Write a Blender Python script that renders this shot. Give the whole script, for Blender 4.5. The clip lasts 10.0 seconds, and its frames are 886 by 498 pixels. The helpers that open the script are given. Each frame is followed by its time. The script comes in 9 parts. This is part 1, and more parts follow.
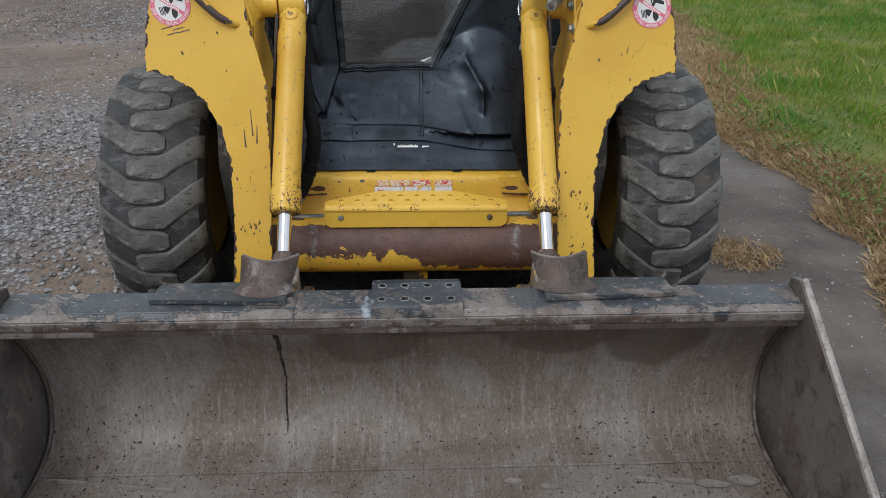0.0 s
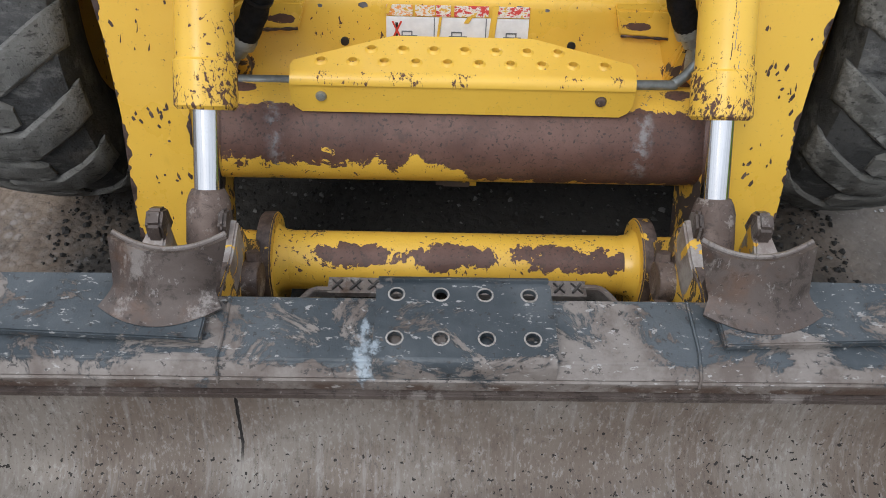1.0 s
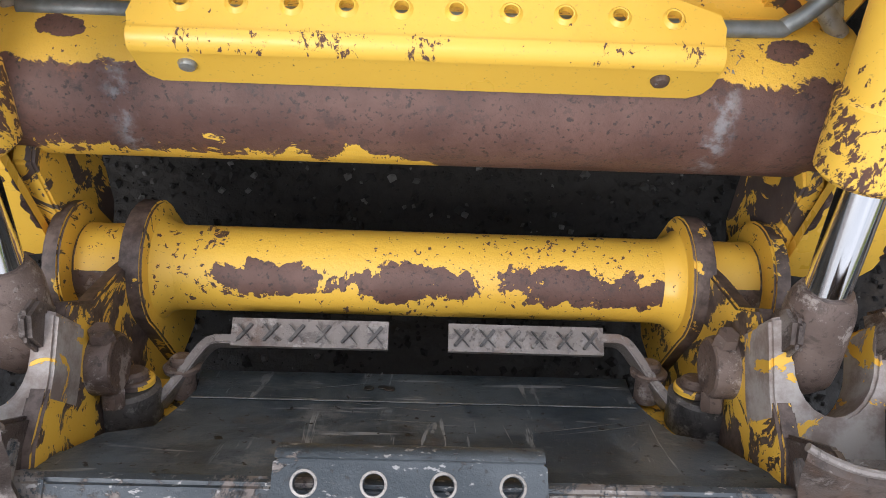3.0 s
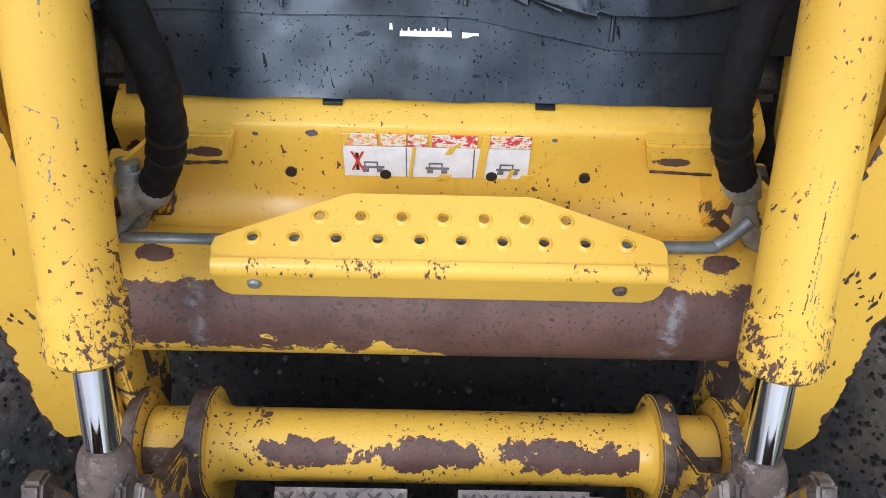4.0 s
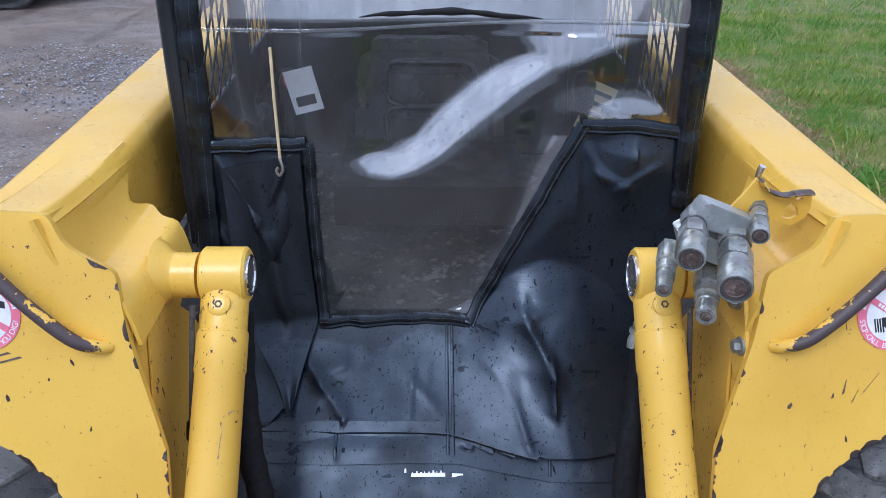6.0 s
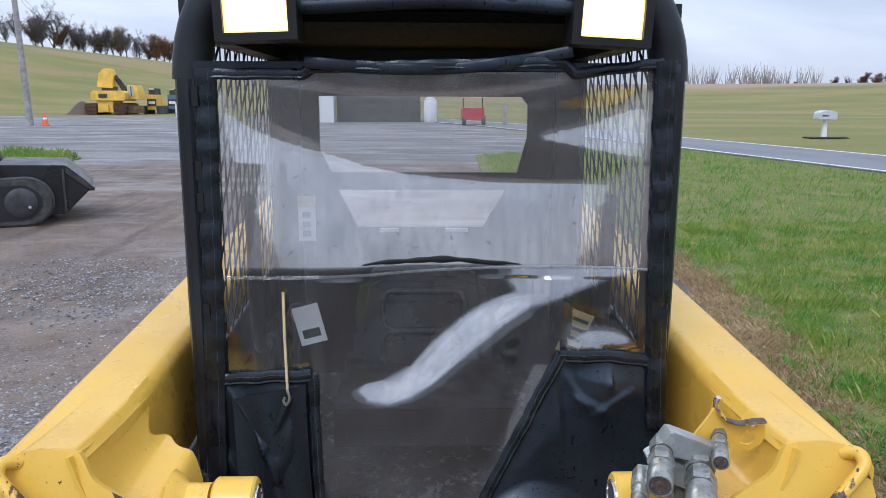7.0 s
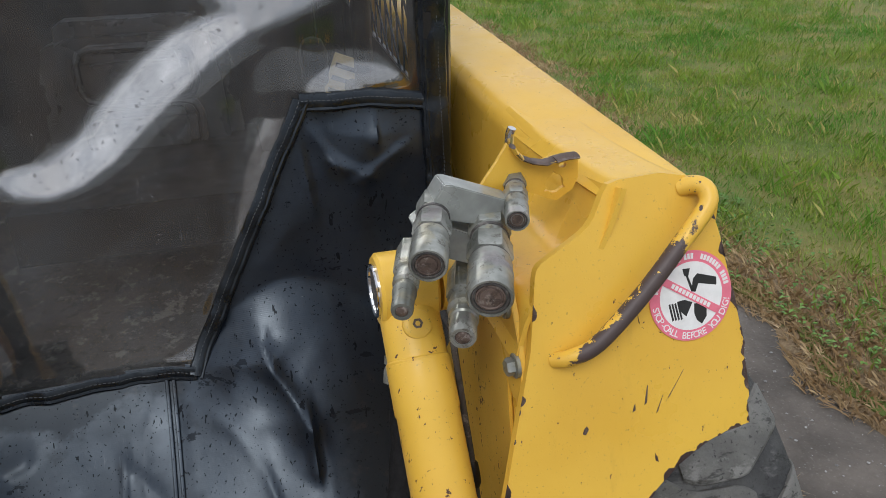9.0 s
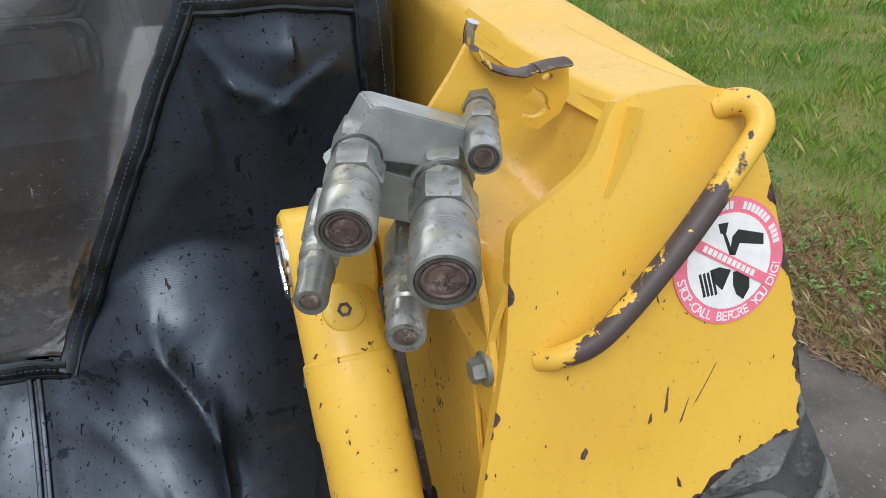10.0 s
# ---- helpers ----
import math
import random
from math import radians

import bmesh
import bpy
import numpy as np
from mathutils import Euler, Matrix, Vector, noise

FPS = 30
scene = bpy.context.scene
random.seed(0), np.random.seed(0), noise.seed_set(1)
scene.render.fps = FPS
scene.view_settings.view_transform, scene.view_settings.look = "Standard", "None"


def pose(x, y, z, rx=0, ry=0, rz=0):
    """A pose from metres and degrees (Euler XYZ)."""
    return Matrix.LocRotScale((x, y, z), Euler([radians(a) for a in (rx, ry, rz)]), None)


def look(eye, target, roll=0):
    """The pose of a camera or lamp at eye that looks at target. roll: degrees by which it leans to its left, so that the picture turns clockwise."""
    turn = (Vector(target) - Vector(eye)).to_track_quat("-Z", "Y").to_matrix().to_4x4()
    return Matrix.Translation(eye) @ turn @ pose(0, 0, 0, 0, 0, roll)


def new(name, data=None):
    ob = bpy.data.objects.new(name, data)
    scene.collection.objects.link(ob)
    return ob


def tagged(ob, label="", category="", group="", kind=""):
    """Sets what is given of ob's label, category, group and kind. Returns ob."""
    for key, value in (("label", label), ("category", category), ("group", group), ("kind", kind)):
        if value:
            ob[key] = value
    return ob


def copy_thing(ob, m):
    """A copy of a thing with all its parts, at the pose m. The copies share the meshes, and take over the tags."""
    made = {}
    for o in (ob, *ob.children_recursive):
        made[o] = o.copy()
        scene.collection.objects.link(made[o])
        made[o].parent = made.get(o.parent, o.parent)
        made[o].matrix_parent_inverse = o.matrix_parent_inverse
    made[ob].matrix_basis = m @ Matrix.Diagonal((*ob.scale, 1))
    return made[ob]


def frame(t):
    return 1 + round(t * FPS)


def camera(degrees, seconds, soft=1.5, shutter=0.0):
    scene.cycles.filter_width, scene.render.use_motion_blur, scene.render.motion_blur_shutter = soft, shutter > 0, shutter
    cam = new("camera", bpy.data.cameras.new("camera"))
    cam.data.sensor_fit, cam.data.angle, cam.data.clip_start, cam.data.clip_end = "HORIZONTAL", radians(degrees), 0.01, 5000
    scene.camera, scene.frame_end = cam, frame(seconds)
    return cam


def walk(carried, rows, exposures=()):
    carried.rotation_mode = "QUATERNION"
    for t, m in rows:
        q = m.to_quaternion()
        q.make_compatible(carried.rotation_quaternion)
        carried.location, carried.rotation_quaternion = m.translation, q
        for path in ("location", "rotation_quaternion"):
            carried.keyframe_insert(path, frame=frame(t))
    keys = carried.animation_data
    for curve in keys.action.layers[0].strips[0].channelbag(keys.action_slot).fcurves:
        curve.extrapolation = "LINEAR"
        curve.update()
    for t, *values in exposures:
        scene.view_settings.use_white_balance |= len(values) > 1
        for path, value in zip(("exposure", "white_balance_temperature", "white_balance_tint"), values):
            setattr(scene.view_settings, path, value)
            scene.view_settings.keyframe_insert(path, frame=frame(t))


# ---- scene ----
cam = camera(60.2, 10.0, soft=0.8)
PATH = [
    (0, (-0.017, -0.115, 1.388), (0.07, 1.674, 0.498), 0.8),
    (0.5, (0.021, 0.421, 1.314), (0.066, 2.018, 0.112), 1.1),
    (1, (-0.046, 0.937, 1.23), (-0.007, 2.239, -0.288), 2.3),
    (1.5, (-0.011, 1.348, 1.138), (0.029, 2.254, -0.645), 3.8),
    (2, (0.013, 1.495, 1.098), (0.042, 2.11, -0.805), 4.2),
    (3.3, (0.004, 1.489, 1.111), (0.049, 2.129, -0.784), 5.6),
    (3.5, (0.003, 1.486, 1.131), (0.043, 2.181, -0.744), 4.9),
    (4, (-0.008, 1.447, 1.287), (0.022, 2.457, -0.439), 2.7),
    (4.5, (-0.016, 1.396, 1.343), (0.013, 2.549, -0.291), 2.4),
    (5, (-0.013, 1.395, 1.344), (0.028, 2.697, -0.173), 2.6),
    (5.5, (-0.025, 1.278, 1.452), (0.03, 2.828, 0.189), 1.9),
    (6, (-0.028, 1.056, 1.609), (0.02, 2.854, 0.734), 0.8),
    (6.2, (-0.025, 0.989, 1.645), (0.022, 2.857, 0.932), 0.6),
    (7.3, (-0.038, 0.926, 1.719), (0.05, 2.89, 1.355), 0.2),
    (7.5, (-0.042, 0.928, 1.718), (0.078, 2.888, 1.34), 0.5),
    (8, (-0.015, 0.964, 1.673), (0.241, 2.88, 1.157), 0.3),
    (8.5, (0.078, 1.11, 1.568), (0.489, 2.918, 0.818), -0.6),
    (9, (0.162, 1.327, 1.494), (0.651, 3.053, 0.61), -0.8),
    (9.5, (0.231, 1.477, 1.42), (0.77, 3.145, 0.456), -0.8),
    (10, (0.249, 1.551, 1.383), (0.807, 3.183, 0.37), -0.7),
]
walk(cam, [(t, look(eye, target, roll)) for t, eye, target, roll in PATH], exposures=[(0.0, -0.22, 6500, 10), (0.5, -0.02, 6500, 10), (1.0, 0.15, 6450, 10), (2.0, 0.62, 6550, 12), (3.5, 0.5, 6350, 14), (4.5, 0.37, 5800, 13), (5.5, 0.25, 5550, 17), (6.0, 0.25, 5350, 17), (7.5, 0.10, 6150, 13), (8.5, -0.10, 6700, 14), (9.2, 0.02, 6500, 10), (10.0, 0.27, 6400, 10)])

# ---- world and sun ----
world = bpy.data.worlds.new("overcast_sky")
scene.world = world
world.use_nodes = True
wn, wl = world.node_tree.nodes, world.node_tree.links
wn.clear()
w_out = wn.new("ShaderNodeOutputWorld")
w_bg = wn.new("ShaderNodeBackground")
w_sky = wn.new("ShaderNodeTexSky")
w_sky.sky_type, w_sky.sun_disc = "NISHITA", False
w_sky.sun_elevation, w_sky.sun_rotation = radians(38), radians(200)
w_skys = wn.new("ShaderNodeVectorMath")
w_skys.operation = "SCALE"
w_skys.inputs["Scale"].default_value = 0.10
w_tc = wn.new("ShaderNodeTexCoord")
w_map = wn.new("ShaderNodeMapping")
w_map.inputs["Scale"].default_value = (1.4, 1.4, 5.0)
w_noise = wn.new("ShaderNodeTexNoise")
w_noise.inputs["Scale"].default_value = 1.6
w_noise.inputs["Detail"].default_value = 6.0
w_noise.inputs["Distortion"].default_value = 0.5
w_ramp = wn.new("ShaderNodeValToRGB")
w_ramp.color_ramp.elements[0].position, w_ramp.color_ramp.elements[0].color = 0.36, (0.57, 0.62, 0.70, 1)
w_ramp.color_ramp.elements[1].position, w_ramp.color_ramp.elements[1].color = 0.68, (0.91, 0.95, 1.02, 1)
w_mix = wn.new("ShaderNodeMix")
w_mix.data_type = "RGBA"
w_mix.inputs["Factor"].default_value = 0.9
wl.new(w_tc.outputs["Generated"], w_map.inputs["Vector"])
wl.new(w_map.outputs["Vector"], w_noise.inputs["Vector"])
wl.new(w_noise.outputs["Fac"], w_ramp.inputs["Fac"])
wl.new(w_sky.outputs["Color"], w_skys.inputs[0])
wl.new(w_skys.outputs["Vector"], w_mix.inputs[6])
wl.new(w_ramp.outputs["Color"], w_mix.inputs[7])
# an overcast sky is darker towards the horizon than overhead
w_sep = wn.new("ShaderNodeSeparateXYZ")
w_rise = wn.new("ShaderNodeMapRange")
for k, v in (("From Min", 0.0), ("From Max", 1.0), ("To Min", 0.66), ("To Max", 1.45)):
    w_rise.inputs[k].default_value = v
w_dim = wn.new("ShaderNodeVectorMath")
w_dim.operation = "SCALE"
wl.new(w_tc.outputs["Generated"], w_sep.inputs[0])
wl.new(w_sep.outputs["Z"], w_rise.inputs["Value"])
wl.new(w_mix.outputs[2], w_dim.inputs[0])
wl.new(w_rise.outputs["Result"], w_dim.inputs["Scale"])
wl.new(w_dim.outputs["Vector"], w_bg.inputs["Color"])
wl.new(w_bg.outputs["Background"], w_out.inputs["Surface"])
w_bg.inputs["Strength"].default_value = 1.22

sun = new("sun", bpy.data.lights.new("sun", "SUN"))
sun.data.energy, sun.data.angle, sun.data.color = 1.3, radians(25), (1.0, 0.98, 0.95)
sun.matrix_world = look((-3, -6, 8), (0, 0, 0))

# ---- material helpers ----
class Mat:
    """A node material with short calls for the usual nodes."""

    def __init__(self, name, rough=0.6, metal=0.0, color=(0.5, 0.5, 0.5), spec=0.5):
        self.m = bpy.data.materials.new(name)
        self.m.use_nodes = True
        self.t = self.m.node_tree
        self.b = self.t.nodes["Principled BSDF"]
        self.put("Base Color", (*color, 1))
        self.put("Roughness", rough)
        self.put("Metallic", metal)
        self.put("Specular IOR Level", spec)
        self.pos = self.t.nodes.new("ShaderNodeTexCoord").outputs["Object"]

    def put(self, socket, value):
        s = self.b.inputs[socket]
        if isinstance(value, bpy.types.NodeSocket):
            self.t.links.new(value, s)
        else:
            s.default_value = value

    def feed(self, s, value):
        if isinstance(value, bpy.types.NodeSocket):
            self.t.links.new(value, s)
        elif hasattr(s.default_value, "__len__") and not hasattr(value, "__len__"):
            s.default_value = (value, value, value)
        elif s.type == "RGBA" and len(value) == 3:
            s.default_value = (*value, 1)
        else:
            s.default_value = value

    def noise(self, scale, detail=4.0, rough=0.55, stretch=(1, 1, 1), distort=0.0, shift=0.0):
        mp = self.t.nodes.new("ShaderNodeMapping")
        mp.inputs["Scale"].default_value = stretch
        mp.inputs["Location"].default_value = (shift, shift * 0.7, shift * 1.3)
        self.t.links.new(self.pos, mp.inputs["Vector"])
        n = self.t.nodes.new("ShaderNodeTexNoise")
        n.inputs["Scale"].default_value = scale
        n.inputs["Detail"].default_value = detail
        n.inputs["Roughness"].default_value = rough
        n.inputs["Distortion"].default_value = distort
        self.t.links.new(mp.outputs["Vector"], n.inputs["Vector"])
        return n.outputs["Fac"]

    def cells(self, scale, stretch=(1, 1, 1), out="Distance", feature="F1"):
        mp = self.t.nodes.new("ShaderNodeMapping")
        mp.inputs["Scale"].default_value = stretch
        self.t.links.new(self.pos, mp.inputs["Vector"])
        n = self.t.nodes.new("ShaderNodeTexVoronoi")
        n.feature = feature
        n.inputs["Scale"].default_value = scale
        self.t.links.new(mp.outputs["Vector"], n.inputs["Vector"])
        return n.outputs[out]

    def math(self, op, a, b=0.0, c=0.0, clamp=False):
        n = self.t.nodes.new("ShaderNodeMath")
        n.operation, n.use_clamp = op, clamp
        for s, v in zip(n.inputs, (a, b, c)):
            self.feed(s, v)
        return n.outputs[0]

    def step(self, value, lo, hi, a=0.0, b=1.0):
        n = self.t.nodes.new("ShaderNodeMapRange")
        n.interpolation_type = "SMOOTHSTEP"
        for k, v in (("Value", value), ("From Min", lo), ("From Max", hi), ("To Min", a), ("To Max", b)):
            self.feed(n.inputs[k], v)
        return n.outputs["Result"]

    def mix(self, f, a, b):
        n = self.t.nodes.new("ShaderNodeMix")
        n.data_type = "RGBA"
        self.feed(n.inputs["Factor"], f)
        for s, v in ((n.inputs[6], a), (n.inputs[7], b)):
            if isinstance(v, bpy.types.NodeSocket):
                self.t.links.new(v, s)
            else:
                s.default_value = (*v, 1)
        return n.outputs[2]

    def mixf(self, f, a, b):
        n = self.t.nodes.new("ShaderNodeMix")
        n.data_type = "FLOAT"
        for s, v in zip(n.inputs[:1] + n.inputs[2:4], (f, a, b)):
            self.feed(s, v)
        return n.outputs[0]

    def xyz(self):
        n = self.t.nodes.new("ShaderNodeSeparateXYZ")
        self.t.links.new(self.pos, n.inputs[0])
        return n.outputs["X"], n.outputs["Y"], n.outputs["Z"]

    def island(self):
        return self.t.nodes.new("ShaderNodeNewGeometry").outputs["Random Per Island"]

    def rand(self):
        return self.t.nodes.new("ShaderNodeObjectInfo").outputs["Random"]

    def pointy(self):
        return self.t.nodes.new("ShaderNodeNewGeometry").outputs["Pointiness"]

    def bump(self, h, strength=0.3, dist=0.002):
        n = self.t.nodes.new("ShaderNodeBump")
        self.feed(n.inputs["Strength"], strength)
        n.inputs["Distance"].default_value = dist
        self.t.links.new(h, n.inputs["Height"])
        self.put("Normal", n.outputs["Normal"])


YELLOW, YELLOW2 = (0.77, 0.478, 0.066), (0.69, 0.402, 0.050)
RUST, RUST2 = (0.055, 0.036, 0.034), (0.14, 0.06, 0.032)


def yellow_coat(m, chips=0.5, more=None):
    """Yellow paint with grime and small chips, thicker where more says so; returns colour, chip mask."""
    broad = m.noise(3.0, 5.0, 0.6)
    col = m.mix(m.step(broad, 0.35, 0.7), YELLOW, YELLOW2)
    where = m.noise(7.0, 5.0, 0.7, shift=3.1)
    nick = m.noise(150.0, 3.0, 0.6, stretch=(1, 1, 0.45), distort=0.4)
    nick = m.step(m.math("SUBTRACT", nick, m.step(where, 0.36, 0.66, 0.715, 0.63 - 0.035 * chips)), 0.0, 0.012)
    flake = m.noise(42.0, 5.0, 0.68, stretch=(1, 1, 0.6), distort=0.5, shift=8.0)
    flake = m.step(m.math("SUBTRACT", flake, m.step(m.noise(5.0, 3.0, 0.5, shift=5.5), 0.38, 0.66, 0.74, 0.635 - 0.035 * chips)), 0.0, 0.008)
    chip = m.math("MAXIMUM", nick, flake)
    if more is not None:
        rough_n = m.noise(130.0, 5.0, 0.72, stretch=(1.5, 1, 0.5), distort=0.4, shift=12.0)
        chip = m.math("MAXIMUM", chip, m.step(m.math("ADD", rough_n, more), 0.68, 0.70))
    streak = m.step(m.noise(30.0, 4.0, 0.7, stretch=(1, 1, 0.12), shift=1.7), 0.58, 0.80, 0.0, 0.30)
    col = m.mix(streak, col, (0.50, 0.29, 0.04))
    speck = m.step(m.noise(260.0, 2.0, 0.5), 0.66, 0.72, 0.0, 0.35)
    col = m.mix(speck, col, (0.30, 0.19, 0.07))
    return col, chip


def make_yellow(name, chips=0.5, rough=0.33, more=None):
    m = Mat(name, rough)
    col, chip = yellow_coat(m, chips, more(m) if more else None)
    rust = m.mix(m.noise(120.0, 3.0), RUST, RUST2)
    m.put("Base Color", m.mix(chip, col, rust))
    m.put("Roughness", m.mixf(chip, m.step(m.noise(9.0), 0.3, 0.7, rough - 0.1, rough + 0.12), 0.8))
    drops = m.step(m.cells(150.0), 0.05, 0.22, 1.0, 0.0)
    h = m.math("ADD", m.math("MULTIPLY", chip, -1.0), m.math("MULTIPLY", drops, 0.25))
    h = m.math("ADD", h, m.math("MULTIPLY", m.noise(90.0), 0.15))
    m.bump(h, 0.35, 0.0012)
    return m.m


def make_worn_tube(name, cy, cz, lo, hi, half, lobes):
    """A yellow tube along x, worn to brown steel between two angles round it."""
    m = Mat(name, 0.5)
    x, y, z = m.xyz()
    ang = m.math("ARCTAN2", m.math("SUBTRACT", z, cz), m.math("SUBTRACT", cy, y))
    n1 = m.noise(22.0, 6.0, 0.7, distort=0.6)
    n2 = m.noise(70.0, 4.0, 0.6)
    wob = m.math("ADD", m.math("MULTIPLY", m.math("SUBTRACT", n1, 0.5), 1.15 if lobes else 1.9), m.math("MULTIPLY", m.math("SUBTRACT", n2, 0.5), 1.0 if lobes else 0.45))
    a = m.math("ADD", ang, wob)
    low = m.step(x, -0.02, 0.05, lo, lo - 0.62)
    top = m.math("ADD", ang, m.math("MULTIPLY", wob, 0.40))
    worn = m.math("MULTIPLY", m.step(m.math("SUBTRACT", a, low), 0.0, 0.04), m.step(top, hi - 0.03, hi, 1.0, 0.0))
    xs = m.math("ADD", m.math("ABSOLUTE", x), m.math("MULTIPLY", wob, 0.05))
    worn = m.math("MULTIPLY", worn, m.step(xs, half - 0.004, half, 1.0, 0.0))
    for k, (xc, hw, ac, ha) in enumerate(lobes):
        ux = m.math("DIVIDE", m.math("SUBTRACT", x, xc), hw)
        ua = m.math("DIVIDE", m.math("SUBTRACT", ang, ac), ha)
        d = m.math("ADD", m.math("POWER", m.math("ABSOLUTE", ux), 3.0), m.math("POWER", m.math("ABSOLUTE", ua), 2.2))
        one = m.step(m.math("ADD", d, m.math("MULTIPLY", wob, 3.4)), 0.78, 0.84, 1.0, 0.0)
        worn = one if k == 0 else m.math("MAXIMUM", worn, one)
    col, chip = yellow_coat(m, 0.8)
    brown = m.mix(m.step(m.noise(12.0, 6.0, 0.65, shift=5.0), 0.3, 0.75), (0.085, 0.040, 0.030), (0.150, 0.080, 0.062))
    brown = m.mix(m.step(m.noise(180.0, 3.0, 0.6), 0.56, 0.68), brown, (0.045, 0.028, 0.024))
    brown = m.mix(m.step(m.noise(20.0, 5.0, 0.7, shift=9.0), 0.63, 0.75, 0.0, 0.6), brown, (0.24, 0.095, 0.045))
    brown = m.mix(m.step(m.noise(45.0, 6.0, 0.75, shift=2.5), 0.54, 0.62, 0.0, 0.55), brown, (0.055, 0.036, 0.032))
    scuff = m.step(m.math("ABSOLUTE", m.math("SUBTRACT", m.math("ADD", m.math("ABSOLUTE", x), m.math("MULTIPLY", wob, 0.030)), 0.288)), 0.000, 0.018, 1.0, 0.0)
    scuff = m.math("MULTIPLY", scuff, m.step(m.math("ADD", n2, m.math("MULTIPLY", n1, 0.5)), 0.66, 0.92, 0.0, 0.62))
    if not lobes:
        brown = m.mix(scuff, brown, (0.30, 0.31, 0.32))
        ux = m.math("DIVIDE", m.math("SUBTRACT", m.math("ABSOLUTE", x), 0.345), 0.028)
        uy = m.math("DIVIDE", m.math("SUBTRACT", y, 1.904), 0.014)
        eaten = m.math("ADD", m.math("ADD", m.math("MULTIPLY", ux, ux), m.math("MULTIPLY", uy, uy)), m.math("MULTIPLY", wob, 1.9))
        eaten = m.math("MULTIPLY", m.step(eaten, 0.66, 0.74, 1.0, 0.0), m.step(z, cz, cz + 0.01))
        worn = m.math("MAXIMUM", worn, eaten)
    full = m.math("MAXIMUM", worn, chip)
    m.put("Base Color", m.mix(full, col, brown))
    m.put("Roughness", m.mixf(full, 0.38, 0.55))
    m.bump(m.math("ADD", m.math("MULTIPLY", full, -1.0), m.math("MULTIPLY", m.noise(120.0, 5.0, 0.7), 1.4)), 0.6, 0.0016)
    return m.m


def make_steel(name, a, b, c, scale=8.0, stretch=(1, 1, 1), rough=0.55, spots=0.5, metal=0.35, grit=0.5):
    """Bare and stained steel: broad stains, crisp rubbed patches, pits, scratches."""
    m = Mat(name, rough, metal)
    col = m.mix(m.step(m.noise(scale * 0.35, 6.0, 0.65, distort=0.7), 0.38, 0.62), a, b)
    mott = m.noise(scale * 3.2, 6.0, 0.75, distort=0.5, shift=5.0)
    col = m.mix(m.step(mott, 0.52, 0.62, 0.0, 0.65), col, tuple(v * 0.42 for v in a))
    rub = m.noise(scale * 1.7, 7.0, 0.75, stretch=stretch, shift=2.0)
    rubbed = m.step(rub, 0.54, 0.62, 0.0, 0.85)
    col = m.mix(rubbed, col, c)
    warm = 0.5 if a[0] > a[2] * 1.2 else 0.0
    stain = m.step(m.noise(scale * 0.8, 5.0, 0.7, shift=11.0), 0.56, 0.70, 0.0, warm)
    col = m.mix(stain, col, (0.13, 0.068, 0.040))
    dark = m.step(m.noise(95.0, 4.0, 0.7, shift=7.0), 0.60, 0.66, 0.0, spots)
    col = m.mix(dark, col, (0.020, 0.017, 0.016))
    fleck = m.step(m.noise(140.0, 4.0, 0.7, stretch=stretch, shift=4.0), 0.61, 0.67, 0.0, grit)
    col = m.mix(fleck, col, (0.36, 0.34, 0.33))
    m.put("Base Color", col)
    m.put("Roughness", m.step(m.noise(14.0, 5.0), 0.3, 0.7, rough - 0.15, rough + 0.2))
    m.bump(m.math("ADD", m.noise(60.0, 6.0, 0.75), m.math("ADD", m.math("MULTIPLY", dark, -0.7), m.math("MULTIPLY", rubbed, 0.25))), 0.6, 0.0025)
    return m.m


